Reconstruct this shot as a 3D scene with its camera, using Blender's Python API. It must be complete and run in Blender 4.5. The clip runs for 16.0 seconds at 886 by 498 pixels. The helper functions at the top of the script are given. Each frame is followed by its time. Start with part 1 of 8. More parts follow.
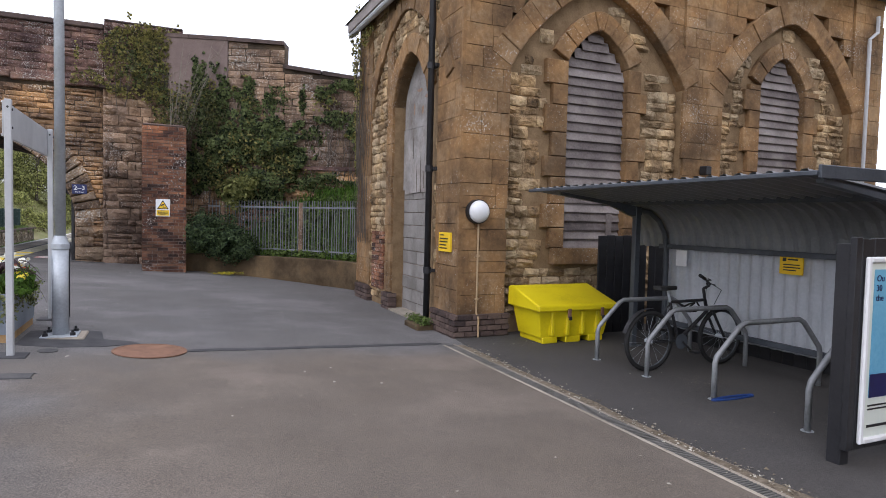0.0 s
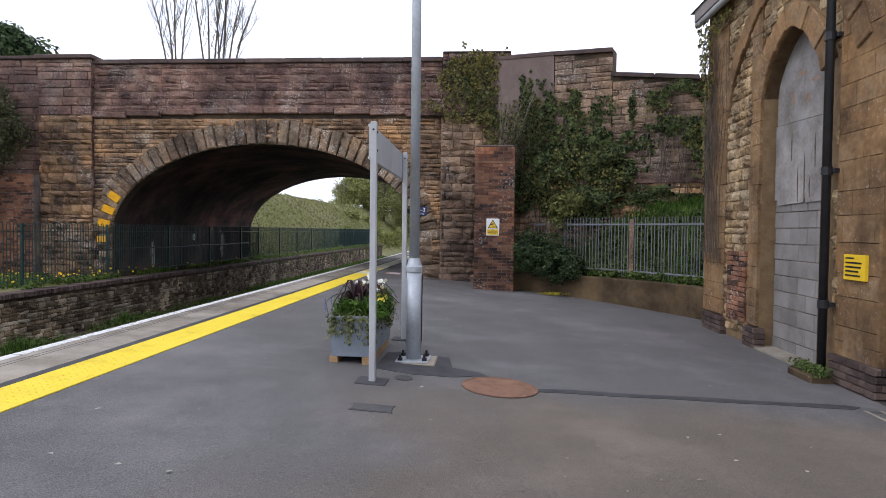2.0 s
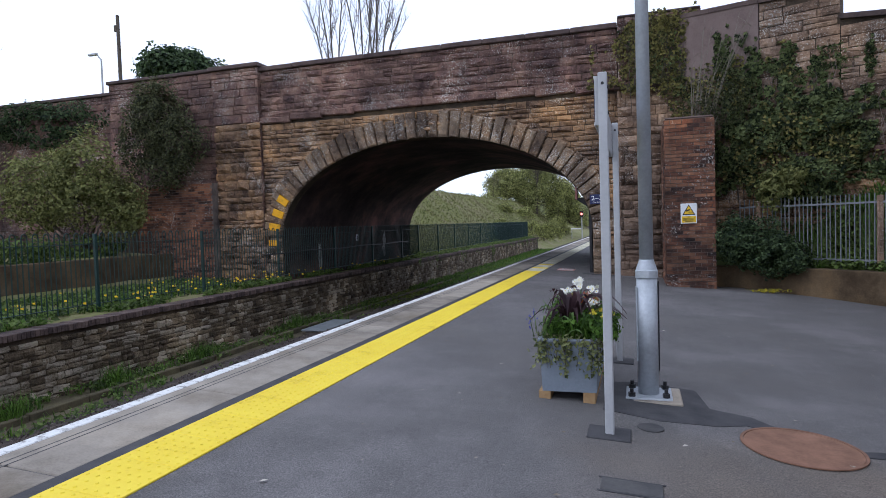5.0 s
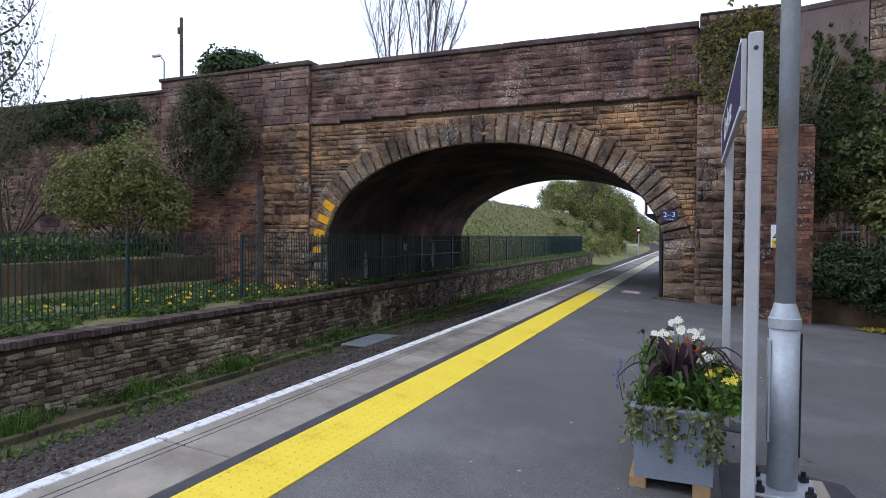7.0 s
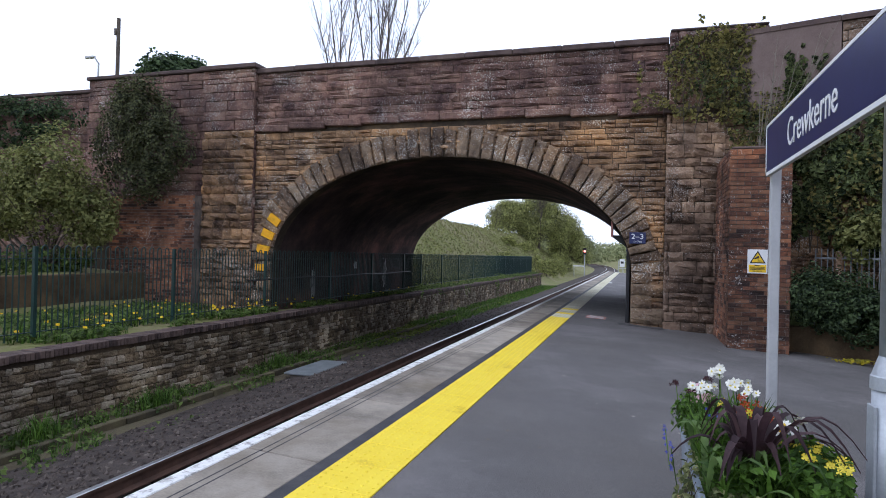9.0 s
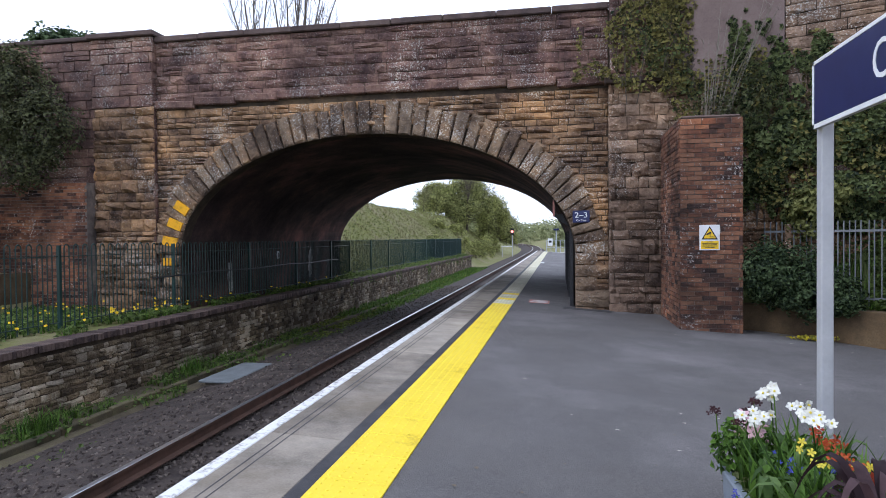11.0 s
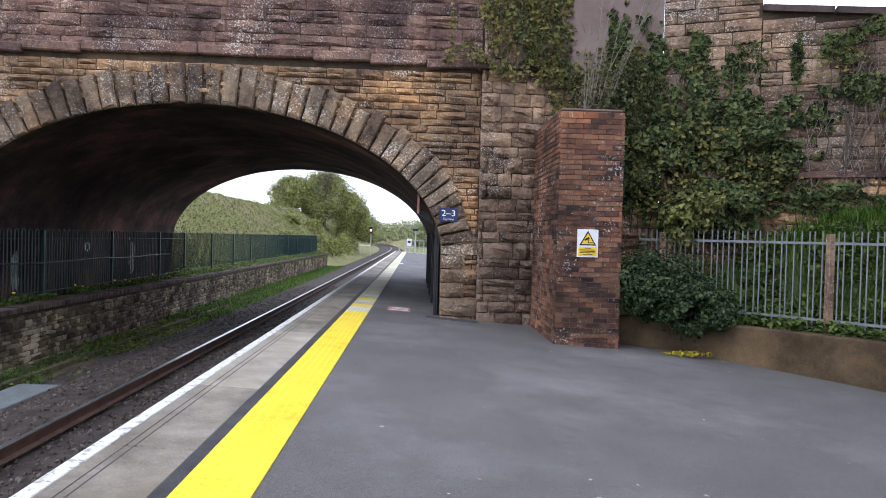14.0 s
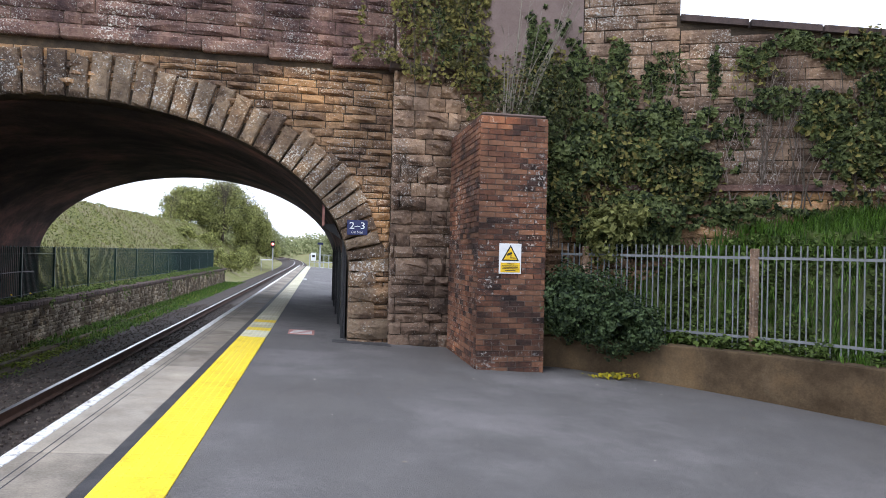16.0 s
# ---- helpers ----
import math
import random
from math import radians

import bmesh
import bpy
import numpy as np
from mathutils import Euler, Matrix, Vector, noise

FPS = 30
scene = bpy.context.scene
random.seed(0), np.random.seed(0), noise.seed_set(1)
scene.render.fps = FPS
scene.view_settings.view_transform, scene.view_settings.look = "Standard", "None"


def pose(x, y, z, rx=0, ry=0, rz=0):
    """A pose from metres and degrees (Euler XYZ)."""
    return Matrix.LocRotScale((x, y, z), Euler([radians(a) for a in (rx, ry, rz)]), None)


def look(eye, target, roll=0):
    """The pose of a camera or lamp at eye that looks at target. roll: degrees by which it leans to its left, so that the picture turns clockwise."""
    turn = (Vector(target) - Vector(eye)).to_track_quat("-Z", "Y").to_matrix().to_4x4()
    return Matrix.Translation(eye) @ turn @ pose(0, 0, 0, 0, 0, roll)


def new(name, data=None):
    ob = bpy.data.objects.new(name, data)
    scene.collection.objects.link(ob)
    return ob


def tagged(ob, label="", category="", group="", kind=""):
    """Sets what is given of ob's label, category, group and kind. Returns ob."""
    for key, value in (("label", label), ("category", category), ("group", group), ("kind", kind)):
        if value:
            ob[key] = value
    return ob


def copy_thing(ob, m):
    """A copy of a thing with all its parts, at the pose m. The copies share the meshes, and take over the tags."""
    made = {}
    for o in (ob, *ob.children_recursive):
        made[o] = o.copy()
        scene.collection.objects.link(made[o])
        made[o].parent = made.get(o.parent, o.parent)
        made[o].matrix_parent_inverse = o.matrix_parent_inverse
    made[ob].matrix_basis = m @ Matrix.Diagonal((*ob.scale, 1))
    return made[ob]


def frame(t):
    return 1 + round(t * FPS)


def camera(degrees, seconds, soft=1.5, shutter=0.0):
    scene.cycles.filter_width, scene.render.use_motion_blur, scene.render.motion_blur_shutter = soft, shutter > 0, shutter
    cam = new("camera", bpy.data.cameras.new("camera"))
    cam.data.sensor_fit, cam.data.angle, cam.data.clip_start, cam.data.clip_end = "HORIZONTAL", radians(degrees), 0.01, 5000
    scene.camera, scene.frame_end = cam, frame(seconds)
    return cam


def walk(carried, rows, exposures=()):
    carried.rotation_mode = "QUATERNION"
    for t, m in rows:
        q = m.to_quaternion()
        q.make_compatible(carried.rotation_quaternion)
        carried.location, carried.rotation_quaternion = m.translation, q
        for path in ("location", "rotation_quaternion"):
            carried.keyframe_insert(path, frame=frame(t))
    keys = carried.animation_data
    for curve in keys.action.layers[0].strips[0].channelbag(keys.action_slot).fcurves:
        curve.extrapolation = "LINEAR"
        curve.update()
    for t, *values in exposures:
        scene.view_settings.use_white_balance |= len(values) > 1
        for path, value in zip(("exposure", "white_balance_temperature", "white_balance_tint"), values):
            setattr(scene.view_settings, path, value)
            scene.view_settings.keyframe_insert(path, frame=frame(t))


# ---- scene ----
cam = camera(71.2, 16.0, soft=0.9)
PATH = [
    (0.0, pose(0.000, 0.000, 1.394, 87.32, -1.33, -23.94)),
    (0.5, pose(-0.051, 0.398, 1.387, 86.94, -1.97, -16.49)),
    (1.0, pose(-0.157, 0.666, 1.410, 86.52, 0.02, -10.59)),
    (1.5, pose(-0.273, 0.985, 1.385, 86.61, -0.64, -3.91)),
    (2.0, pose(-0.320, 1.213, 1.423, 88.33, -0.63, 3.79)),
    (2.5, pose(-0.434, 1.441, 1.427, 90.37, -0.41, 4.42)),
    (3.0, pose(-0.567, 1.625, 1.414, 90.61, -0.94, 4.80)),
    (3.5, pose(-0.667, 1.828, 1.434, 90.04, -1.10, 5.61)),
    (4.0, pose(-0.751, 2.013, 1.468, 89.59, -0.93, 8.04)),
    (4.5, pose(-0.947, 2.269, 1.489, 88.41, 0.41, 12.61)),
    (5.0, pose(-1.091, 2.571, 1.451, 87.79, 1.82, 17.53)),
    (7.5, pose(-1.653, 3.913, 1.524, 88.87, -0.49, 22.33)),
    (8.0, pose(-1.821, 4.150, 1.542, 87.78, -0.52, 20.70)),
    (8.5, pose(-1.985, 4.321, 1.553, 88.89, -0.26, 18.86)),
    (9.0, pose(-2.100, 4.533, 1.527, 90.48, -1.37, 17.25)),
    (9.5, pose(-2.134, 4.879, 1.561, 89.82, -1.44, 16.26)),
    (12.0, pose(-2.692, 6.084, 1.557, 88.87, 0.47, 7.37)),
    (12.5, pose(-2.655, 6.419, 1.522, 89.36, -0.66, 6.57)),
    (13.0, pose(-2.744, 6.618, 1.567, 89.97, -1.05, 3.87)),
    (13.5, pose(-2.688, 6.946, 1.545, 89.75, -1.24, 1.05)),
    (14.0, pose(-2.632, 7.198, 1.544, 89.03, -1.53, -2.52)),
    (14.5, pose(-2.632, 7.475, 1.570, 89.46, -1.66, -3.82)),
    (15.0, pose(-2.758, 7.519, 1.573, 88.69, -1.88, -5.92)),
    (15.5, pose(-2.721, 7.809, 1.559, 89.83, -1.55, -9.56)),
    (16.0, pose(-2.634, 8.133, 1.563, 90.52, -1.38, -11.21)),
]
walk(cam, PATH, exposures=[(0.0, 0.48, 6200, 15), (1.5, 0.45, 6150, 14), (2.3, 0.05, 6100, 14), (3.5, -0.24, 6250, 14), (5.0, 0.0, 5600, 14), (7.5, 0.05, 5650, 14), (9.5, 0.15, 5650, 14), (12.0, 0.52, 5700, 14), (16.0, 0.75, 5950, 12)])

# ---- light ----
world = bpy.data.worlds.new("overcast_sky")
scene.world = world
world.use_nodes = True
wn, wl = world.node_tree.nodes, world.node_tree.links
sky = wn.new("ShaderNodeTexSky")
sky.sky_type, sky.sun_disc = "NISHITA", False
sky.sun_elevation, sky.sun_rotation = radians(48), radians(250)
sky.dust_density, sky.air_density = 1.0, 1.0
grey = wn.new("ShaderNodeHueSaturation")
grey.inputs["Saturation"].default_value = 0.25
wl.new(sky.outputs[0], grey.inputs["Color"])
cloud = wn.new("ShaderNodeMix")
cloud.data_type = "RGBA"
cloud.inputs["Factor"].default_value = 0.8
cloud.inputs["B"].default_value = (8.2, 8.5, 9.3, 1)
wl.new(grey.outputs[0], cloud.inputs["A"])
wl.new(cloud.outputs["Result"], wn["Background"].inputs["Color"])
wn["Background"].inputs["Strength"].default_value = 0.15
sun = new("sun", bpy.data.lights.new("sun", "SUN"))
sun.data.energy, sun.data.angle, sun.data.color = 0.6, radians(25), (1.0, 0.96, 0.9)
sun.matrix_world = look((-20, -8, 26), (0, 10, 0))

# ---- helpers for building ----


class Geo:
    """Collects vertices and faces of one mesh."""

    def __init__(self):
        self.v, self.f = [], []

    def add(self, vs, fs, m=None):
        k = len(self.v)
        self.v += [tuple(m @ Vector(p)) for p in vs] if m else [tuple(p) for p in vs]
        self.f += [tuple(i + k for i in f) for f in fs]
        return self

    def box(self, x0, x1, y0, y1, z0, z1, m=None):
        vs = [(x, y, z) for z in (z0, z1) for y in (y0, y1) for x in (x0, x1)]
        return self.add(vs, [(0, 2, 3, 1), (4, 5, 7, 6), (0, 1, 5, 4), (2, 6, 7, 3), (0, 4, 6, 2), (1, 3, 7, 5)], m)

    def cbox(self, x0, x1, y0, y1, z0, z1, b=0.01, m=None):
        """A box with chamfered edges."""
        xs, ys, zs = (x0, x1), (y0, y1), (z0, z1)
        vs, key = [], {}
        for i in (0, 1):
            for j in (0, 1):
                for k in (0, 1):
                    sx, sy, sz = (1, -1)[i] * b, (1, -1)[j] * b, (1, -1)[k] * b
                    for a, d in enumerate(((0, sy, sz), (sx, 0, sz), (sx, sy, 0))):
                        key[i, j, k, a] = len(vs)
                        vs.append((xs[i] + d[0], ys[j] + d[1], zs[k] + d[2]))
        fs = []
        for s in (0, 1):
            o = [(0, 0), (0, 1), (1, 1), (1, 0)]
            fs.append([key[s, p, q, 0] for p, q in o][:: 1 if s == 0 else -1])
            fs.append([key[p, s, q, 1] for p, q in o][:: -1 if s == 0 else 1])
            fs.append([key[p, q, s, 2] for p, q in o][:: 1 if s == 0 else -1])
        for p in (0, 1):
            for q in (0, 1):
                fs.append((key[p, q, 0, 0], key[p, q, 0, 1], key[p, q, 1, 1], key[p, q, 1, 0]))
                fs.append((key[p, 0, q, 0], key[p, 0, q, 2], key[p, 1, q, 2], key[p, 1, q, 0]))
                fs.append((key[0, p, q, 1], key[0, p, q, 2], key[1, p, q, 2], key[1, p, q, 1]))
        for p in (0, 1):
            for q in (0, 1):
                for r in (0, 1):
                    fs.append((key[p, q, r, 0], key[p, q, r, 1], key[p, q, r, 2]))
        return self.add(vs, fs, m)

    def tube(self, pts, r, n=8, close=True):
        """A round bar along points; r is one radius or one for each point."""
        pts = [Vector(p) for p in pts]
        rs = r if isinstance(r, (list, tuple)) else [r] * len(pts)
        k = len(self.v)
        side = None
        for i, p in enumerate(pts):
            d = (pts[min(i + 1, len(pts) - 1)] - pts[max(i - 1, 0)]).normalized()
            if side is None:
                side = d.orthogonal().normalized()
            side = (side - d * side.dot(d)).normalized()
            up = d.cross(side)
            for j in range(n):
                a = 2 * math.pi * j / n
                self.v.append(tuple(p + (side * math.cos(a) + up * math.sin(a)) * rs[i]))
        for i in range(len(pts) - 1):
            for j in range(n):
                a, b = k + i * n + j, k + i * n + (j + 1) % n
                self.f.append((a, b, b + n, a + n))
        if close:
            self.f.append(tuple(range(k + n - 1, k - 1, -1)))
            e = k + (len(pts) - 1) * n
            self.f.append(tuple(range(e, e + n)))
        return self

    def prism(self, poly, a, b, plane="xz"):
        """A polygon given in one plane, extruded along the third axis from a to b."""
        def at(p, q):
            return {"xz": (p[0], q, p[1]), "yz": (q, p[0], p[1]), "xy": (p[0], p[1], q)}[plane]
        n = len(poly)
        vs = [at(p, a) for p in poly] + [at(p, b) for p in poly]
        fs = [tuple(range(n)), tuple(range(2 * n - 1, n - 1, -1))]
        fs += [(i, i + n, (i + 1) % n + n, (i + 1) % n) for i in range(n)]
        return self.add(vs, fs)

    def strip(self, rows):
        """A sheet through rows of points."""
        w = len(rows[0])
        vs = [p for r in rows for p in r]
        fs = [(i * w + j, i * w + j + 1, (i + 1) * w + j + 1, (i + 1) * w + j) for i in range(len(rows) - 1) for j in range(w - 1)]
        return self.add(vs, fs)

    def mesh(self, name, material, smooth=False, fix=True):
        me = bpy.data.meshes.new(name)
        me.from_pydata(self.v, [], self.f)
        if fix:
            bm = bmesh.new()
            bm.from_mesh(me)
            bmesh.ops.recalc_face_normals(bm, faces=bm.faces)
            bm.to_mesh(me)
            bm.free()
        if material:
            me.materials.append(material)
        if smooth:
            me.polygons.foreach_set("use_smooth", [True] * len(me.polygons))
        return me


def thing(name, label, category, loc=(0, 0, 0), group="", kind=""):
    return tagged(new_at(name, None, loc), label, category, group, kind)


def new_at(name, data, loc):
    ob = new(name, data)
    ob.location = loc
    return ob


def part(name, geo, material, parent=None, label="", smooth=False, kind="", fix=True):
    """One mesh object, in world coordinates, under its thing."""
    ob = new(name, geo.mesh(name, material, smooth, fix))
    if parent:
        ob.parent = parent
        if not parent.parent:
            ob.matrix_parent_inverse = Matrix.Translation(parent.location).inverted()
        else:
            ob.matrix_parent_inverse = Matrix.Identity(4)
    return tagged(ob, label, kind=kind)


def piece(name, me, parent, m):
    """One piece on shared mesh data, under a parent that stands at the origin."""
    ob = new(name, me)
    ob.parent = parent
    ob.matrix_basis = m
    return ob


def structure(name, geo, material, label, category, smooth=False):
    return tagged(new(name, geo.mesh(name, material, smooth)), label, category, kind="structure")


def floor_z(x):
    """The platform falls away from the track to the drain."""
    return -0.063 * min(x, 3.3)


# ---- materials ----


def material(name, stops, rough=0.85, scale=6.0, fine=60.0, bump=0.4, metal=0.0, piece_mix=0.0, spots=None, streak=0.0, depth=0.02, spec=0.3, grain=0.45, blotch=None, wide=None):
    """Colour from two scales of noise through a ramp, with relief; piece_mix shifts each piece's tone."""
    m = bpy.data.materials.new(name)
    m.use_nodes = True
    n, l = m.node_tree.nodes, m.node_tree.links
    bsdf = n["Principled BSDF"]
    geo = n.new("ShaderNodeNewGeometry")
    big, small = n.new("ShaderNodeTexNoise"), n.new("ShaderNodeTexNoise")
    for t, s, d in ((big, scale, 5), (small, fine, 6)):
        t.inputs["Scale"].default_value, t.inputs["Detail"].default_value = s, d
        t.inputs["Roughness"].default_value = 0.62
        l.new(geo.outputs["Position"], t.inputs["Vector"])
    mix = n.new("ShaderNodeMath")
    mix.operation = "MULTIPLY_ADD"
    mix.inputs[1].default_value = grain
    l.new(small.outputs["Fac"], mix.inputs[0])
    half = n.new("ShaderNodeMath")
    half.operation = "MULTIPLY_ADD"
    half.inputs[1].default_value = 0.5 + grain if wide is None else wide
    half.inputs[2].default_value = 0.025 - grain / 2 if wide is None else 0.5 - (grain + wide) / 2
    l.new(big.outputs["Fac"], half.inputs[0])
    l.new(half.outputs[0], mix.inputs[2])
    value = mix.outputs[0]
    if piece_mix:
        info = n.new("ShaderNodeObjectInfo")
        both = n.new("ShaderNodeMath")
        both.operation = "ADD"
        l.new(info.outputs["Random"], both.inputs[0])
        l.new(geo.outputs["Random Per Island"], both.inputs[1])
        fr = n.new("ShaderNodeMath")
        fr.operation = "FRACT"
        l.new(both.outputs[0], fr.inputs[0])
        shift = n.new("ShaderNodeMath")
        shift.operation = "MULTIPLY_ADD"
        shift.inputs[1].default_value = piece_mix
        shift.inputs[2].default_value = -piece_mix / 2
        l.new(fr.outputs[0], shift.inputs[0])
        tot = n.new("ShaderNodeMath")
        tot.operation = "ADD"
        l.new(value, tot.inputs[0])
        l.new(shift.outputs[0], tot.inputs[1])
        value = tot.outputs[0]
    ramp = n.new("ShaderNodeValToRGB")
    el = ramp.color_ramp.elements
    while len(el) < len(stops):
        el.new(0.5)
    for e, (p, c) in zip(el, stops):
        e.position, e.color = p, (*c, 1)
    l.new(value, ramp.inputs["Fac"])
    colour = ramp.outputs["Color"]
    if spots:
        sp = n.new("ShaderNodeTexNoise")
        sp.inputs["Scale"].default_value, sp.inputs["Detail"].default_value = spots[1], 6
        sp.inputs["Roughness"].default_value = 0.7
        l.new(geo.outputs["Position"], sp.inputs["Vector"])
        ms = n.new("ShaderNodeTexNoise")
        ms.inputs["Scale"].default_value, ms.inputs["Detail"].default_value = 1.4, 3
        l.new(geo.outputs["Position"], ms.inputs["Vector"])
        ad = n.new("ShaderNodeMath")
        ad.operation = "MULTIPLY_ADD"
        ad.inputs[1].default_value = 0.35
        l.new(ms.outputs["Fac"], ad.inputs[0])
        l.new(sp.outputs["Fac"], ad.inputs[2])
        sr = n.new("ShaderNodeMapRange")
        sr.inputs["From Min"].default_value, sr.inputs["From Max"].default_value = spots[2] + 0.145, spots[2] + 0.205
        l.new(ad.outputs[0], sr.inputs["Value"])
        mx = n.new("ShaderNodeMix")
        mx.data_type = "RGBA"
        l.new(sr.outputs[0], mx.inputs["Factor"])
        l.new(colour, mx.inputs["A"])
        mx.inputs["B"].default_value = (*spots[0], 1)
        colour = mx.outputs["Result"]
    if blotch:
        bl = n.new("ShaderNodeTexNoise")
        bl.inputs["Scale"].default_value, bl.inputs["Detail"].default_value = blotch[0], 6
        bl.inputs["Roughness"].default_value = 0.66
        l.new(geo.outputs["Position"], bl.inputs["Vector"])
        br = n.new("ShaderNodeValToRGB")
        be = br.color_ramp.elements
        be.new(0.5)
        for e, (p, c) in zip(be, ((0.34, blotch[1]), (0.5, (0.85, 0.85, 0.85)), (0.66, blotch[2]))):
            e.position, e.color = p, (*c, 1)
        l.new(bl.outputs["Fac"], br.inputs["Fac"])
        mm = n.new("ShaderNodeMix")
        mm.data_type, mm.blend_type = "RGBA", "MULTIPLY"
        mm.inputs["Factor"].default_value = 1.0
        l.new(colour, mm.inputs["A"])
        l.new(br.outputs["Color"], mm.inputs["B"])
        colour = mm.outputs["Result"]
    l.new(colour, bsdf.inputs["Base Color"])
    bsdf.inputs["Roughness"].default_value, bsdf.inputs["Metallic"].default_value = rough, metal
    bsdf.inputs["Specular IOR Level"].default_value = spec
    if bump:
        bn = n.new("ShaderNodeBump")
        bn.inputs["Strength"].default_value, bn.inputs["Distance"].default_value = bump, depth
        l.new(mix.outputs[0], bn.inputs["Height"])
        l.new(bn.outputs[0], bsdf.inputs["Normal"])
    return m


def leaf_material(name, dark, light, rough=0.55):
    m = material(name, [(0.25, dark), (0.75, light)], rough, 3.0, 40.0, 0.0, piece_mix=0.7, spec=0.25)
    n, l = m.node_tree.nodes, m.node_tree.links
    bs = n["Principled BSDF"]
    tr = n.new("ShaderNodeBsdfTranslucent")
    l.new(bs.inputs["Base Color"].links[0].from_socket, tr.inputs["Color"])
    mx = n.new("ShaderNodeMixShader")
    mx.inputs["Fac"].default_value = 0.4
    l.new(bs.outputs[0], mx.inputs[1])
    l.new(tr.outputs[0], mx.inputs[2])
    l.new(mx.outputs[0], n["Material Output"].inputs["Surface"])
    return m


ASPHALT = material("asphalt", [(0.1, (0.067, 0.064, 0.063)), (0.5, (0.149, 0.142, 0.139)), (0.9, (0.257, 0.244, 0.232))], 0.84, 1.6, 120, 0.6, depth=0.008, spots=((0.30, 0.285, 0.26), 60.0, 0.69), grain=1.9, wide=0.34, blotch=(0.5, (0.82, 0.81, 0.79), (1.20, 1.19, 1.20)))


def add_dust(m, tint, x0, x1, y0, y1):
    """Brown dust trodden into one part of the asphalt, with a wavering edge."""
    n, l = m.node_tree.nodes, m.node_tree.links
    base = n["Principled BSDF"].inputs["Base Color"]
    old = base.links[0].from_socket
    geo, sep, wav = n.new("ShaderNodeNewGeometry"), n.new("ShaderNodeSeparateXYZ"), n.new("ShaderNodeTexNoise")
    wav.inputs["Scale"].default_value, wav.inputs["Detail"].default_value = 0.9, 5
    l.new(geo.outputs["Position"], wav.inputs["Vector"])
    l.new(geo.outputs["Position"], sep.inputs[0])
    fac = None
    for axis, a, b, sway in (("X", x0, x1, 3.0), ("Y", y0, y1, 1.2)):
        sw = n.new("ShaderNodeMath")
        sw.operation = "MULTIPLY_ADD"
        sw.inputs[1].default_value = sway
        l.new(wav.outputs["Fac"], sw.inputs[0])
        l.new(sep.outputs[axis], sw.inputs[2])
        rg = n.new("ShaderNodeMapRange")
        rg.interpolation_type = "SMOOTHSTEP"
        rg.inputs["From Min"].default_value, rg.inputs["From Max"].default_value = a + sway / 2, b + sway / 2
        l.new(sw.outputs[0], rg.inputs["Value"])
        if fac is None:
            fac = rg.outputs[0]
        else:
            mul = n.new("ShaderNodeMath")
            mul.operation = "MULTIPLY"
            l.new(fac, mul.inputs[0])
            l.new(rg.outputs[0], mul.inputs[1])
            fac = mul.outputs[0]
    mx = n.new("ShaderNodeMix")
    mx.data_type, mx.blend_type = "RGBA", "MULTIPLY"
    l.new(fac, mx.inputs["Factor"])
    l.new(old, mx.inputs["A"])
    mx.inputs["B"].default_value = (*tint, 1)
    l.new(mx.outputs["Result"], base)


add_dust(ASPHALT, (1.14, 1.0, 0.84), -2.0, 0.0, 7.1, 6.2)
BROWN_ASPHALT = material("worn_brown_asphalt", [(0.15, (0.027, 0.026, 0.025)), (0.5, (0.064, 0.059, 0.056)), (0.85, (0.117, 0.108, 0.100))], 0.85, 0.9, 120, 0.6, depth=0.008, spots=((0.24, 0.20, 0.15), 50.0, 0.69), grain=1.4, wide=0.4)
TAR = material("tar_seam", [(0.3, (0.03, 0.03, 0.034)), (0.7, (0.075, 0.073, 0.075))], 0.7, 5, 120, 0.4, depth=0.005)
CONCRETE = material("coping_concrete", [(0.2, (0.168, 0.146, 0.120)), (0.5, (0.315, 0.278, 0.228)), (0.8, (0.420, 0.375, 0.314))], 0.88, 2.2, 70, 0.4, depth=0.006, piece_mix=0.25, blotch=(0.9, (0.6, 0.57, 0.52), (1.1, 1.08, 1.04)))
WHITE_PAINT = material("worn_white_paint", [(0.36, (0.304, 0.294, 0.276)), (0.48, (0.681, 0.681, 0.662)), (0.8, (0.754, 0.754, 0.736))], 0.6, 14, 60, 0.3, depth=0.003)
YELLOW = material("yellow_tactile", [(0.15, (0.50, 0.34, 0.02)), (0.4, (0.80, 0.60, 0.03)), (0.8, (0.86, 0.68, 0.05))], 0.6, 3, 50, 0.25, depth=0.003, piece_mix=0.12)
PALE_YELLOW = material("faded_tactile", [(0.2, (0.45, 0.42, 0.27)), (0.6, (0.62, 0.59, 0.42)), (0.85, (0.72, 0.70, 0.6))], 0.7, 4, 50, 0.3, depth=0.003, piece_mix=0.5)
SPANDREL = material("brown_rubble_stone", [(0.12, (0.028, 0.019, 0.015)), (0.42, (0.173, 0.107, 0.069)), (0.65, (0.279, 0.174, 0.100)), (0.9, (0.380, 0.234, 0.127))], 0.92, 2.6, 17, 0.9, depth=0.05, piece_mix=0.5, spots=((0.50, 0.48, 0.44), 34.0, 0.605), grain=0.8, blotch=(0.9, (0.36, 0.36, 0.40), (1.55, 1.42, 1.18)))
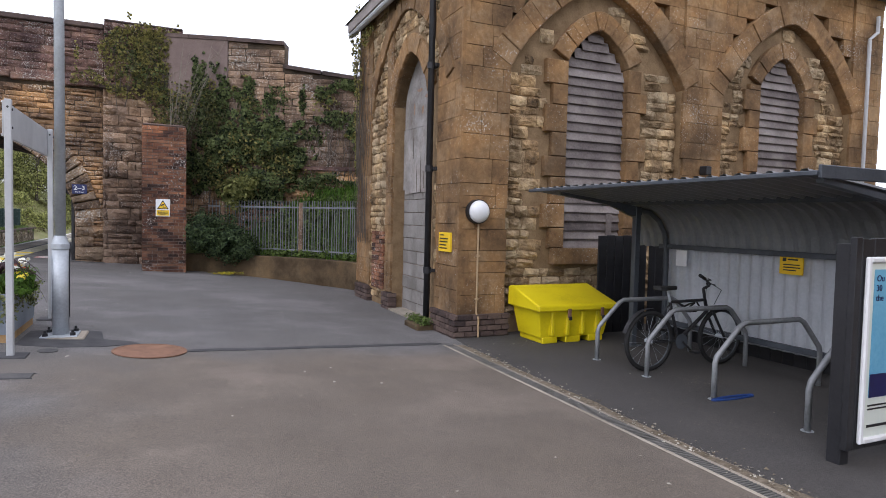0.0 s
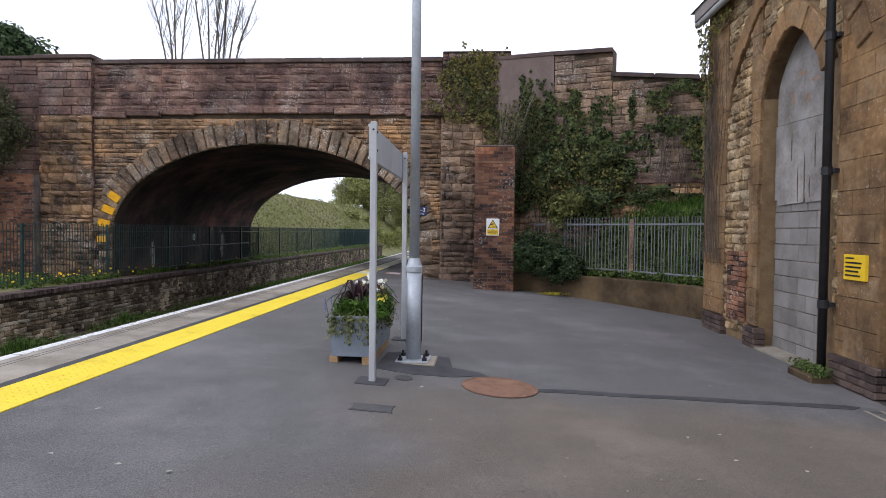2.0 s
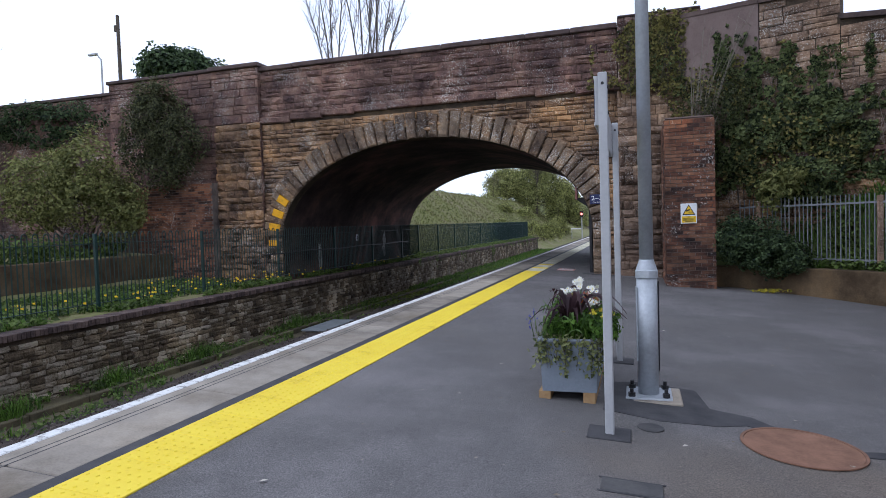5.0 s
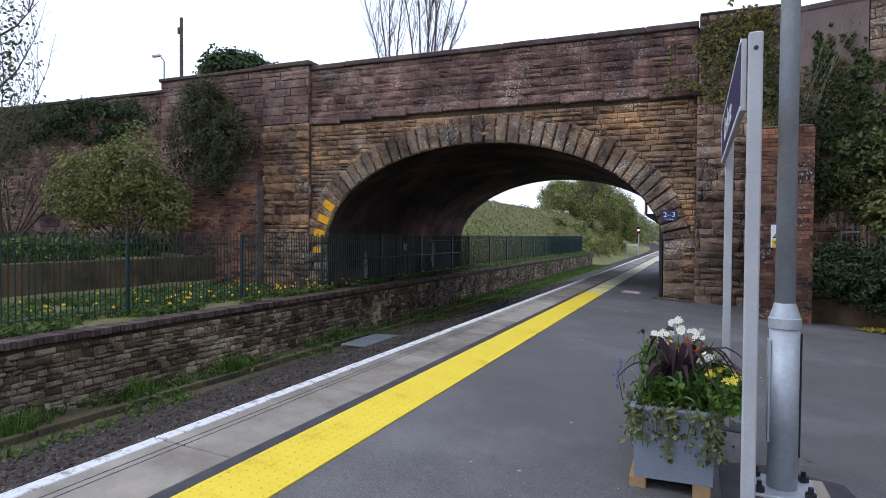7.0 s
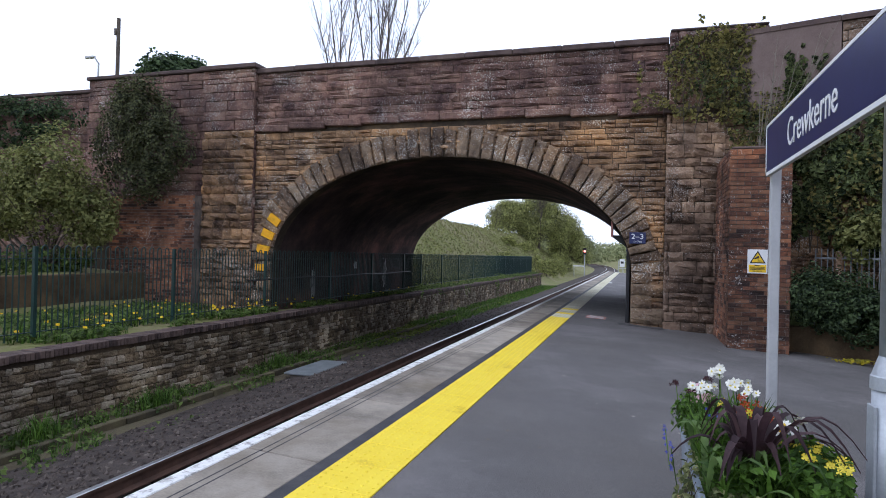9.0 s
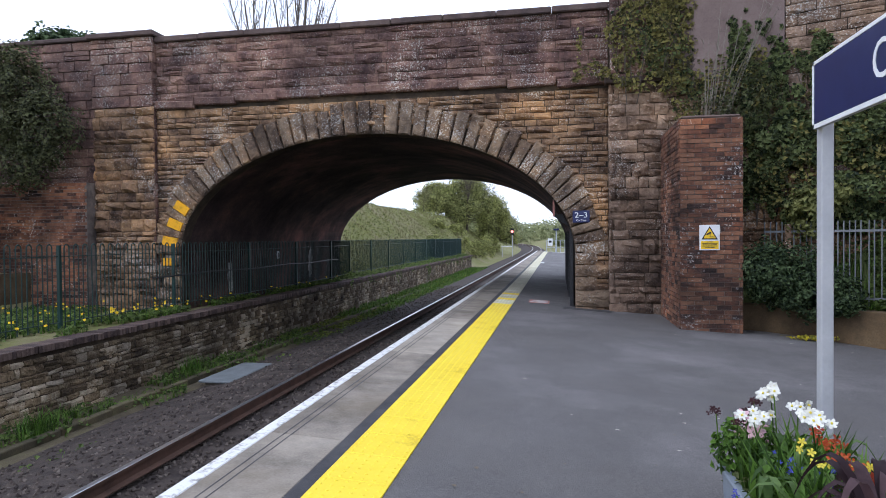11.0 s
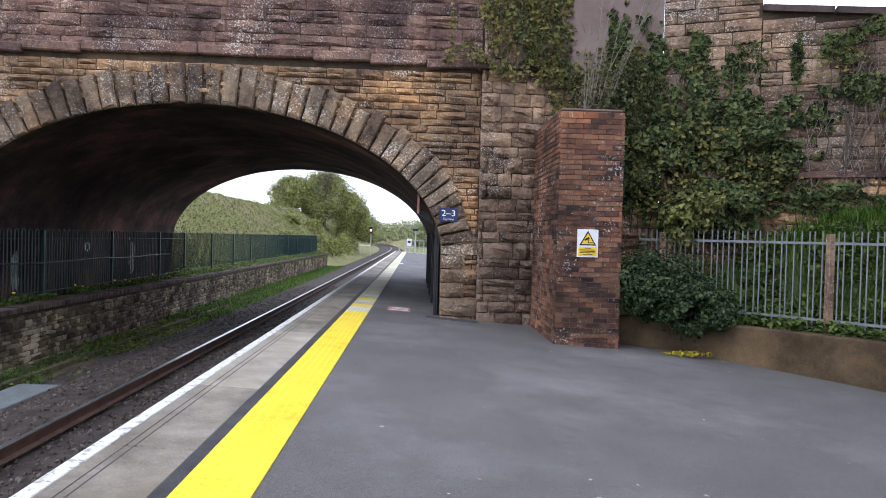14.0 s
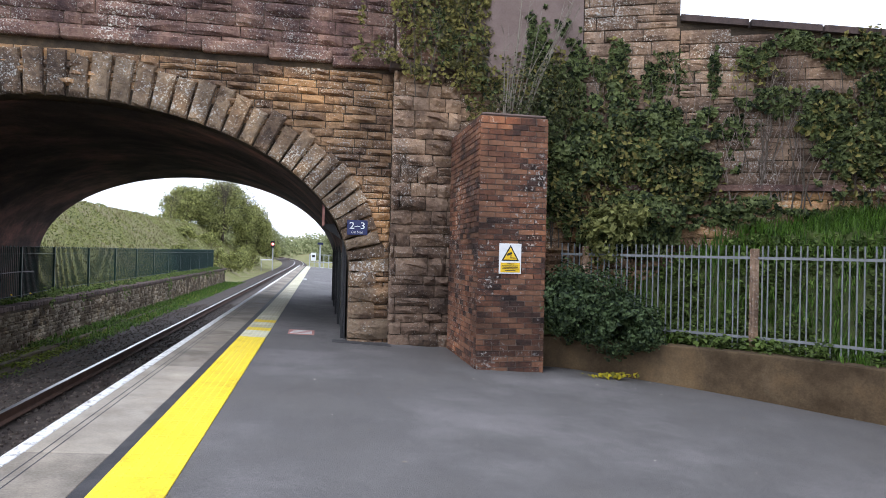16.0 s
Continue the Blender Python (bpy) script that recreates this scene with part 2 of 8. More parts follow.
PARAPET = material("dark_weathered_stone", [(0.15, (0.026, 0.016, 0.016)), (0.45, (0.115, 0.068, 0.061)), (0.7, (0.185, 0.110, 0.088)), (0.95, (0.269, 0.169, 0.127))], 0.92, 2.4, 17, 0.9, depth=0.05, piece_mix=0.28, spots=((0.50, 0.48, 0.44), 34.0, 0.605), grain=0.8, blotch=(0.8, (0.42, 0.42, 0.46), (1.45, 1.38, 1.3)))
WINGSTONE = material("brown_coursed_stone", [(0.15, (0.042, 0.033, 0.025)), (0.45, (0.137, 0.092, 0.066)), (0.7, (0.235, 0.158, 0.110)), (0.95, (0.350, 0.247, 0.176))], 0.92, 2.4, 17, 0.9, depth=0.045, piece_mix=0.45, spots=((0.50, 0.48, 0.44), 34.0, 0.605), grain=0.8, blotch=(0.8, (0.42, 0.42, 0.44), (1.4, 1.34, 1.2)))
DRAIN_STEEL = material("dull_drain_steel", [(0.2, (0.10, 0.095, 0.085)), (0.8, (0.22, 0.21, 0.195))], 0.65, 6, 60, 0.3, metal=0.2)
FENCE_STEEL = material("weathered_fence_steel", [(0.2, (0.13, 0.14, 0.145)), (0.8, (0.24, 0.25, 0.255))], 0.6, 5, 40, 0.15, metal=0.2)
COPING = material("dark_coping_stone", [(0.2, (0.042, 0.032, 0.031)), (0.6, (0.109, 0.077, 0.069)), (0.9, (0.168, 0.126, 0.103))], 0.9, 3, 40, 0.7, piece_mix=0.3)
# mortar colour lowered to hold the shadow in the stone joints too
MORTAR = material("old_mortar", [(0.2, (0.034, 0.026, 0.020)), (0.8, (0.115, 0.086, 0.058))], 0.95, 5, 50, 0.8, blotch=(0.9, (0.4, 0.4, 0.42), (1.5, 1.4, 1.2)))
RING = material("arch_stone", [(0.12, (0.034, 0.024, 0.020)), (0.45, (0.140, 0.096, 0.068)), (0.7, (0.225, 0.155, 0.102)), (0.92, (0.31, 0.225, 0.15))], 0.9, 3.2, 17, 1.0, depth=0.06, piece_mix=0.55, spots=((0.58, 0.56, 0.52), 30.0, 0.60), grain=0.9, blotch=(1.3, (0.36, 0.36, 0.38), (1.45, 1.32, 1.12)))
SOOT_BRICK = material("soot_stained_brick", [(0.2, (0.009, 0.007, 0.007)), (0.5, (0.072, 0.048, 0.044)), (0.75, (0.171, 0.083, 0.065)), (0.95, (0.264, 0.201, 0.188))], 0.95, 0.7, 22, 0.8, blotch=(0.35, (0.35, 0.32, 0.32), (1.9, 1.7, 1.6)))
BRICK = material("red_brick", [(0.1, (0.018, 0.013, 0.013)), (0.38, (0.080, 0.044, 0.034)), (0.62, (0.170, 0.074, 0.045)), (0.92, (0.27, 0.135, 0.080))], 0.9, 2.4, 30, 0.8, depth=0.012, piece_mix=0.75, spots=((0.46, 0.43, 0.40), 22.0, 0.63), grain=0.8, blotch=(0.9, (0.34, 0.36, 0.38), (1.5, 1.25, 1.0)))
BRICK_MORTAR = material("brick_mortar", [(0.2, (0.085, 0.070, 0.061)), (0.8, (0.255, 0.212, 0.184))], 0.95, 6, 60, 0.7, blotch=(1.0, (0.45, 0.45, 0.48), (1.5, 1.4, 1.3)))
DRESSED = material("dressed_hamstone", [(0.12, (0.055, 0.034, 0.018)), (0.45, (0.190, 0.110, 0.052)), (0.7, (0.254, 0.151, 0.071)), (0.92, (0.322, 0.210, 0.114))], 0.92, 2.0, 17, 0.6, depth=0.012, piece_mix=0.22, spots=((0.50, 0.48, 0.44), 34.0, 0.66), grain=0.8, blotch=(1.1, (0.42, 0.43, 0.46), (1.28, 1.20, 1.06)))
RUBBLE = material("pale_rubble_stone", [(0.12, (0.056, 0.037, 0.021)), (0.42, (0.244, 0.162, 0.087)), (0.7, (0.381, 0.274, 0.158)), (0.92, (0.488, 0.383, 0.248))], 0.92, 3.2, 17, 1.0, depth=0.05, piece_mix=0.5, grain=0.8, blotch=(1.6, (0.40, 0.38, 0.36), (1.35, 1.25, 1.08)))
RUBBLE_MORTAR = material("sandy_mortar", [(0.2, (0.132, 0.083, 0.043)), (0.8, (0.302, 0.208, 0.115))], 0.95, 5, 45, 0.9)
BLUE_BRICK = material("dark_plinth_brick", [(0.2, (0.026, 0.019, 0.019)), (0.6, (0.075, 0.051, 0.045)), (0.9, (0.128, 0.090, 0.075))], 0.75, 3, 40, 0.5, depth=0.008, piece_mix=0.5, grain=0.8)
GREY_BLOCK = material("grey_concrete_block", [(0.2, (0.160, 0.148, 0.135)), (0.6, (0.264, 0.248, 0.234)), (0.9, (0.336, 0.320, 0.303))], 0.92, 2.5, 60, 0.6, depth=0.008, piece_mix=0.25)
GREY_BOARD = material("peeling_painted_board", [(0.22, (0.120, 0.083, 0.058)), (0.34, (0.225, 0.203, 0.187)), (0.6, (0.330, 0.315, 0.304)), (0.9, (0.390, 0.375, 0.367))], 0.85, 2.6, 24, 0.6, depth=0.006, blotch=(1.4, (0.62, 0.58, 0.54), (1.15, 1.12, 1.1)))
PEELED = material("bare_pinkish_board", [(0.3, (0.22, 0.135, 0.095)), (0.8, (0.36, 0.26, 0.20))], 0.9, 6, 40, 0.4)
STAND_STEEL = material("weathered_stand_steel", [(0.2, (0.16, 0.165, 0.17)), (0.8, (0.30, 0.31, 0.32))], 0.5, 5, 40, 0.15, metal=0.3)
LOUVRE = material("weathered_grey_boards", [(0.15, (0.070, 0.057, 0.055)), (0.5, (0.188, 0.161, 0.150)), (0.85, (0.300, 0.268, 0.254))], 0.85, 2.4, 30, 0.6, depth=0.006, piece_mix=0.4)
GALV = material("galvanised_steel", [(0.2, (0.322, 0.343, 0.370)), (0.6, (0.447, 0.479, 0.510)), (0.9, (0.536, 0.560, 0.592))], 0.5, 5, 40, 0.15, metal=0.35, spec=0.5)
GREY_PAINT = material("grey_painted_steel", [(0.2, (0.352, 0.358, 0.369)), (0.8, (0.495, 0.501, 0.506))], 0.5, 4, 50, 0.1, spec=0.4)
PLANTER = material("grey_planter_metal", [(0.2, (0.140, 0.168, 0.202)), (0.6, (0.210, 0.241, 0.281)), (0.9, (0.259, 0.287, 0.324))], 0.55, 4, 50, 0.15, spec=0.4)
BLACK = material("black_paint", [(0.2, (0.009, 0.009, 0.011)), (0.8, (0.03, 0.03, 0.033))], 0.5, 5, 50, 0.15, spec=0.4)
SHELTER_STEEL = material("dark_grey_steel", [(0.2, (0.035, 0.042, 0.052)), (0.8, (0.085, 0.095, 0.11))], 0.5, 4, 40, 0.15, spec=0.45)
SHEET = material("grey_profiled_sheet", [(0.2, (0.333, 0.350, 0.370)), (0.6, (0.475, 0.491, 0.513)), (0.9, (0.558, 0.567, 0.585))], 0.5, 1.4, 30, 0.12, spec=0.45)
GREEN_PAINT = material("dark_green_paint", [(0.2, (0.005, 0.022, 0.019)), (0.8, (0.012, 0.045, 0.038))], 0.45, 5, 50, 0.15, spec=0.45)
TEAL_MESH = material("teal_green_mesh", [(0.2, (0.006, 0.050, 0.042)), (0.8, (0.014, 0.095, 0.078))], 0.5, 3, 40, 0.1)
YELLOW_PLASTIC = material("yellow_grit_bin_plastic", [(0.15, (0.52, 0.40, 0.0)), (0.5, (0.72, 0.58, 0.004)), (0.9, (0.78, 0.64, 0.01))], 0.42, 2.5, 50, 0.1, spec=0.5)
SIGN_YELLOW = material("yellow_sign_face", [(0.3, (0.78, 0.50, 0.02)), (0.8, (0.86, 0.58, 0.03))], 0.5, 6, 30, 0.0)
ARCH_YELLOW = material("yellow_painted_stone", [(0.25, (0.40, 0.21, 0.02)), (0.5, (0.80, 0.40, 0.008)), (0.9, (0.85, 0.45, 0.012))], 0.7, 7, 40, 0.5)
NAVY = material("navy_sign_face", [(0.3, (0.008, 0.014, 0.075)), (0.8, (0.014, 0.022, 0.105))], 0.35, 6, 30, 0.0, spec=0.5)
SIGN_WHITE = material("white_sign_face", [(0.3, (0.72, 0.73, 0.74)), (0.8, (0.82, 0.82, 0.82))], 0.4, 6, 30, 0.0)
RUST = material("rusty_iron_cover", [(0.2, (0.12, 0.065, 0.042)), (0.6, (0.235, 0.125, 0.08)), (0.9, (0.30, 0.175, 0.12))], 0.85, 6, 70, 0.6, depth=0.006)
IRON = material("worn_iron_cover", [(0.2, (0.04, 0.04, 0.042)), (0.8, (0.11, 0.105, 0.10))], 0.7, 6, 70, 0.6, depth=0.006)
RAIL_SIDE = material("rusty_rail", [(0.2, (0.045, 0.026, 0.02)), (0.8, (0.13, 0.072, 0.05))], 0.85, 5, 60, 0.5, depth=0.006)
RAIL_TOP = material("polished_rail_head", [(0.2, (0.42, 0.42, 0.43)), (0.8, (0.6, 0.6, 0.6))], 0.28, 5, 60, 0.05, metal=0.9)
SLEEPER = material("dirty_concrete_sleeper", [(0.2, (0.032, 0.025, 0.019)), (0.8, (0.105, 0.084, 0.067))], 0.92, 3, 50, 0.6, piece_mix=0.3)
BALLAST = material("ballast_stones", [(0.1, (0.026, 0.020, 0.018)), (0.5, (0.078, 0.062, 0.052)), (0.9, (0.155, 0.131, 0.111))], 0.92, 5, 50, 0.6, piece_mix=0.7)
CESS = material("cess_earth", [(0.2, (0.045, 0.036, 0.024)), (0.5, (0.10, 0.082, 0.05)), (0.8, (0.14, 0.135, 0.06))], 0.95, 1.6, 30, 1.0, depth=0.03)
EARTH = material("rough_grass_ground", [(0.2, (0.035, 0.040, 0.016)), (0.5, (0.075, 0.095, 0.030)), (0.8, (0.13, 0.15, 0.055))], 0.95, 0.7, 14, 1.0, depth=0.06)
FIELD = material("far_bank_scrub", [(0.2, (0.092, 0.098, 0.034)), (0.45, (0.184, 0.190, 0.063)), (0.6, (0.218, 0.190, 0.103)), (0.85, (0.287, 0.293, 0.115))], 0.95, 0.35, 6, 1.0, depth=0.15)
LOW_WALL = material("stained_render", [(0.2, (0.046, 0.031, 0.017)), (0.55, (0.115, 0.079, 0.043)), (0.85, (0.167, 0.130, 0.084))], 0.92, 1.1, 40, 0.6, depth=0.012, blotch=(1.3, (0.45, 0.42, 0.38), (1.3, 1.25, 1.15)))
WOOD = material("pale_softwood", [(0.2, (0.24, 0.14, 0.06)), (0.8, (0.42, 0.28, 0.14))], 0.8, 8, 60, 0.4, depth=0.004)
BARK = material("grey_brown_bark", [(0.2, (0.05, 0.04, 0.032)), (0.8, (0.15, 0.125, 0.10))], 0.92, 6, 40, 0.7)
IVY = leaf_material("ivy_leaves", (0.016, 0.028, 0.011), (0.185, 0.225, 0.085))
IVY_PALE = leaf_material("yellowing_ivy_leaves", (0.060, 0.058, 0.020), (0.30, 0.270, 0.085))
BUSH = leaf_material("dark_shrub_leaves", (0.014, 0.028, 0.013), (0.115, 0.165, 0.07))
SPRING = leaf_material("olive_spring_leaves", (0.081, 0.090, 0.033), (0.490, 0.508, 0.181))
DRY_GRASS = leaf_material("dry_bank_grass", (0.11, 0.10, 0.04), (0.33, 0.32, 0.14))
MOSS = leaf_material("yellow_green_moss", (0.07, 0.095, 0.015), (0.24, 0.29, 0.05))
# spring leaf colour paled so that distance haze sits in the colour
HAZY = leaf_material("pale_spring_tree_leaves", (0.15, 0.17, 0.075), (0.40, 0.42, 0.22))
SCRUB = leaf_material("spring_scrub_leaves", (0.097, 0.109, 0.033), (0.314, 0.322, 0.115))
DULL = leaf_material("olive_shrub_leaves", (0.03, 0.036, 0.017), (0.15, 0.16, 0.072))
GRASS = leaf_material("fresh_grass", (0.035, 0.075, 0.012), (0.13, 0.24, 0.035))
WEED = leaf_material("low_weeds", (0.045, 0.07, 0.018), (0.16, 0.225, 0.055))
DANDELION = material("dandelion_yellow", [(0.3, (0.75, 0.5, 0.01)), (0.8, (0.85, 0.62, 0.02))], 0.6, 6, 30, 0.0)
PETAL_WHITE = material("white_petals", [(0.3, (0.7, 0.69, 0.6)), (0.8, (0.82, 0.82, 0.78))], 0.6, 6, 30, 0.0)
PETAL_YELLOW = material("yellow_petals", [(0.3, (0.65, 0.52, 0.03)), (0.8, (0.80, 0.70, 0.10))], 0.6, 6, 30, 0.0)
PETAL_RED = material("red_petals", [(0.3, (0.24, 0.02, 0.012)), (0.7, (0.50, 0.10, 0.015))], 0.6, 6, 30, 0.0)
PETAL_DARK = material("dark_wine_petals", [(0.3, (0.018, 0.003, 0.005)), (0.8, (0.050, 0.007, 0.010))], 0.6, 6, 30, 0.0)
PETAL_BLUE = material("blue_petals", [(0.3, (0.04, 0.05, 0.28)), (0.8, (0.09, 0.10, 0.42))], 0.6, 6, 30, 0.0)
PETAL_PINK = material("pink_petals", [(0.3, (0.55, 0.32, 0.36)), (0.8, (0.72, 0.5, 0.52))], 0.6, 6, 30, 0.0)
PURPLE_LEAF = leaf_material("purple_grass_leaves", (0.035, 0.018, 0.022), (0.11, 0.065, 0.07))
RUBBER = material("black_rubber", [(0.2, (0.010, 0.010, 0.010)), (0.8, (0.028, 0.028, 0.028))], 0.8, 6, 60, 0.2)
SLATE = material("roof_slate", [(0.2, (0.05, 0.05, 0.06)), (0.8, (0.14, 0.135, 0.14))], 0.7, 4, 40, 0.4, piece_mix=0.3)
RED_PAINT = material("faded_red_paint", [(0.2, (0.34, 0.13, 0.11)), (0.8, (0.55, 0.30, 0.27))], 0.8, 9, 60, 0.2)
POSTER = material("poster_blue", [(0.3, (0.10, 0.33, 0.52)), (0.8, (0.22, 0.50, 0.66))], 0.4, 1.2, 30, 0.0)
POSTER_PALE = material("poster_cream", [(0.3, (0.62, 0.68, 0.62)), (0.8, (0.75, 0.77, 0.70))], 0.4, 1.2, 30, 0.0)
OPAL = material("white_lamp_cover", [(0.3, (0.66, 0.67, 0.68)), (0.8, (0.76, 0.77, 0.78))], 0.3, 4, 30, 0.0, spec=0.5)
TAN_PLASTIC = material("tan_conduit", [(0.3, (0.34, 0.235, 0.13)), (0.8, (0.44, 0.32, 0.20))], 0.6, 6, 40, 0.1)
BLUE_PLASTIC = material("blue_lock_plastic", [(0.3, (0.012, 0.04, 0.16)), (0.8, (0.03, 0.07, 0.24))], 0.5, 6, 40, 0.1)
SIGNAL_RED = bpy.data.materials.new("red_signal_light")
SIGNAL_RED.use_nodes = True
SIGNAL_RED.node_tree.nodes["Principled BSDF"].inputs["Emission Color"].default_value = (1, 0.08, 0.02, 1)
SIGNAL_RED.node_tree.nodes["Principled BSDF"].inputs["Emission Strength"].default_value = 3.0

# ---- stones and bricks as pieces ----
STONE_CACHE = {}


def stone_meshes(mat, bulge=0.35, count=10, cols=3, rows=2, wild=0.0):
    """Rough-faced blocks in a unit box: x across, y outwards, z up."""
    key = (mat.name, bulge, cols, wild)
    rows = 3 if wild else rows
    if key in STONE_CACHE:
        return STONE_CACHE[key]
    out = []
    for s in range(count):
        r = random.Random(s * 7 + len(mat.name))
        g = Geo()
        back = [(-0.5, 0, -0.5), (0.5, 0, -0.5), (0.5, 0, 0.5), (-0.5, 0, 0.5)]
        front = []
        for j in range(rows + 1):
            for i in range(cols + 1):
                x, z = i / cols - 0.5, j / rows - 0.5
                edge = i in (0, cols) or j in (0, rows)
                y = 1 - bulge + (r.uniform(-0.12, 0.12) * bulge if edge else r.uniform(0.1, 1.0) * bulge)
                if edge:
                    x, z = (x * 0.994 + r.uniform(-0.003, 0.003), z * 0.985 + r.uniform(-0.008, 0.008)) if bulge < 0.2 else (x * 0.975 + r.uniform(-0.02, 0.02), z * 0.95 + r.uniform(-0.045, 0.045))
                else:
                    x, z = x + r.uniform(-0.07, 0.07), z + r.uniform(-0.1, 0.1)
                if wild and i in (0, cols) and j in (0, rows):
                    x, z, y = x * (1 - wild * r.uniform(0.1, 1)), z * (1 - wild * r.uniform(0.1, 1)), y * 0.8
                front.append((x, y, z))
        w = cols + 1
        fs = [(j * w + i, (j + 1) * w + i, (j + 1) * w + i + 1, j * w + i + 1) for j in range(rows) for i in range(cols)]
        n = len(front)
        ring = list(range(cols)) + [cols + w * j for j in range(rows)] + [rows * w + i for i in range(cols, 0, -1)] + [w * j for j in range(rows, 0, -1)]
        corner = {0: n, cols: n + 1, cols + rows * w: n + 2, rows * w: n + 3}
        sides = [[k for k in range(cols + 1)], [cols + w * j for j in range(rows + 1)], [rows * w + i for i in range(cols, -1, -1)], [w * j for j in range(rows, -1, -1)]]
        for sd in sides:
            fs.append((corner[sd[0]], corner[sd[-1]], *sd[::-1]))
        g.add(front + back, fs)
        out.append(g.mesh("stone", mat))
    STONE_CACHE[key] = out
    return out


def face_matrix(o, u, n, uc, z, w, d, h, sink=0.0):
    """A piece's place on an upright face: o its corner, u along it, n outwards."""
    u, n = Vector((*u, 0)), Vector((*n, 0))
    c = Vector((o[0], o[1], 0)) + u * uc - n * sink + Vector((0, 0, z))
    if u.x * n.y - u.y * n.x < 0:
        u = -u
    m = Matrix.Identity(4)
    m.col[0], m.col[1], m.col[2], m.col[3] = (*(u * w), 0), (*(n * d), 0), (0, 0, h, 0), (*c, 1)
    return m


def lay(parent, mat, o, u, n, length, z0, z1, courses, lengths, depth, keep=None, near=None, most=300, name="stone", joint=0.012, bulge=0.35, jitter=0.3, seed=1, bond=False, cols=3, wild=0.0):
    """Courses of stones on a face; the nearest are objects, the rest one joined mesh."""
    r = random.Random(seed)
    meshes = stone_meshes(mat, bulge, 10, cols, 2, wild)
    places = []
    z, row = z0, 0
    while z < z1 - 0.03:
        h = min(r.uniform(*courses), z1 - z)
        if z1 - z - h < 0.05:
            h = z1 - z
        x = -r.uniform(0, lengths[1]) if not bond else (-lengths[0] / 2 if row % 2 else 0.0)
        while x < length:
            w = r.uniform(*lengths)
            a, b = max(x, 0), min(x + w, length)
            if b - a > 0.05:
                bits = [(z, h)]
                if not bond and h > courses[1] * 0.85 and r.random() < 0.18:
                    bits = [(z, h / 2), (z + h / 2, h / 2)]
                for zz, hh in bits:
                    if keep is None or keep(a, b, zz, zz + hh):
                        places.append(((a + b) / 2, zz + hh / 2, b - a - joint, hh - joint, depth * r.uniform(1 - jitter, 1 + jitter), r.randrange(10)))
            x += w
        z += h
        row += 1
    if near is not None:
        places.sort(key=lambda p: (p[0] - near[0]) ** 2 + (p[1] - near[1]) ** 2)
    rest = Geo()
    for k, (uc, zc, w, h, d, s) in enumerate(places):
        m = face_matrix(o, u, n, uc, zc, w, d, h)
        if wild:
            m = Matrix.Translation(m.translation) @ Matrix.Rotation(r.gauss(0, 0.22 * wild), 4, Vector((*n, 0))) @ Matrix.Translation(-m.translation) @ m
        if k < most:
            piece(name, meshes[s], parent, m)
        else:
            me = meshes[s]
            rest.add([v.co for v in me.vertices], [tuple(p.vertices) for p in me.polygons], m)
    if rest.v:
        part(name + "_courses", rest, mat, parent, kind="stuff", fix=False)


# ---- ground, platform and track ----
EDGE = -4.465
rnd = random.Random(3)


def sheet(x0, x1, y0, y1, nx, ny, zf):
    return Geo().strip([[(x0 + (x1 - x0) * i / nx, y0 + (y1 - y0) * j / ny, zf(x0 + (x1 - x0) * i / nx, y0 + (y1 - y0) * j / ny)) for i in range(nx + 1)] for j in range(ny + 1)])


def track_x(y):
    """The line runs straight far beyond the bridge, then swings to the left."""
    return -5.93 - (0.0006 * (y - 95) ** 2 if y > 95 else 0.0)


def far_bank(x, y):
    """Height of the cutting's side beyond the bridge."""
    return 0.92 * min(max(-x - 12.3, 0), 4.6) * min(max((y - 26) / 5, 0), 1) * max(0.2, 1 - max(y - 92, 0) / 50)


def ground_z(x, y):
    """Trackbed, then the bank that rises on the far side beyond the bridge."""
    d = x - track_x(y)
    z = -1.16
    if d > 2.2:
        z = -1.3
        if y > 76:
            z = -1.16 + 2.6 * min(max((d - 5) / 16, 0), 1) ** 1.2
    if d < -4.7:
        if y > 28:
            z = -0.15 + far_bank(x, y)
        else:
            z = -0.2 if d > -14 else -0.2 + 3.0 * min((-d - 14) / 12, 1)
    if y > 62 and d < -4.7:
        z = -1.1 + 5.3 * min(max((-d - 4.9) / 6.2, 0), 1) * max(0.45, 1 - max(y - 92, 0) / 60)
    if (abs(x) > 120 or y > 160) and abs(d) > 6:
        z += 6 * min(max((abs(x) - 120) / 300, (y - 160) / 400, 0), 1)
    return z + 0.25 * noise.noise(Vector((x * 0.13, y * 0.13, 0))) * (1 if abs(d) > 7 else 0.1)


xs = sorted(set([-900, -500, -300, -180, -120, -90, -70, -50, -42] + [-36 + 0.75 * i for i in range(66)] + [16, 20, 28, 40, 60, 100, 180, 300, 600, 900]))
ys = sorted(set([-300, -150, -60, -30, -15] + [-8 + 1.5 * i for i in range(100)] + [160, 180, 200, 230, 260, 300, 400, 650, 1000]))
structure("ground", Geo().strip([[(x, y, ground_z(x, y)) for x in xs] for y in ys]), FIELD, "rough scrub and earth beside the railway", "ground", smooth=True)

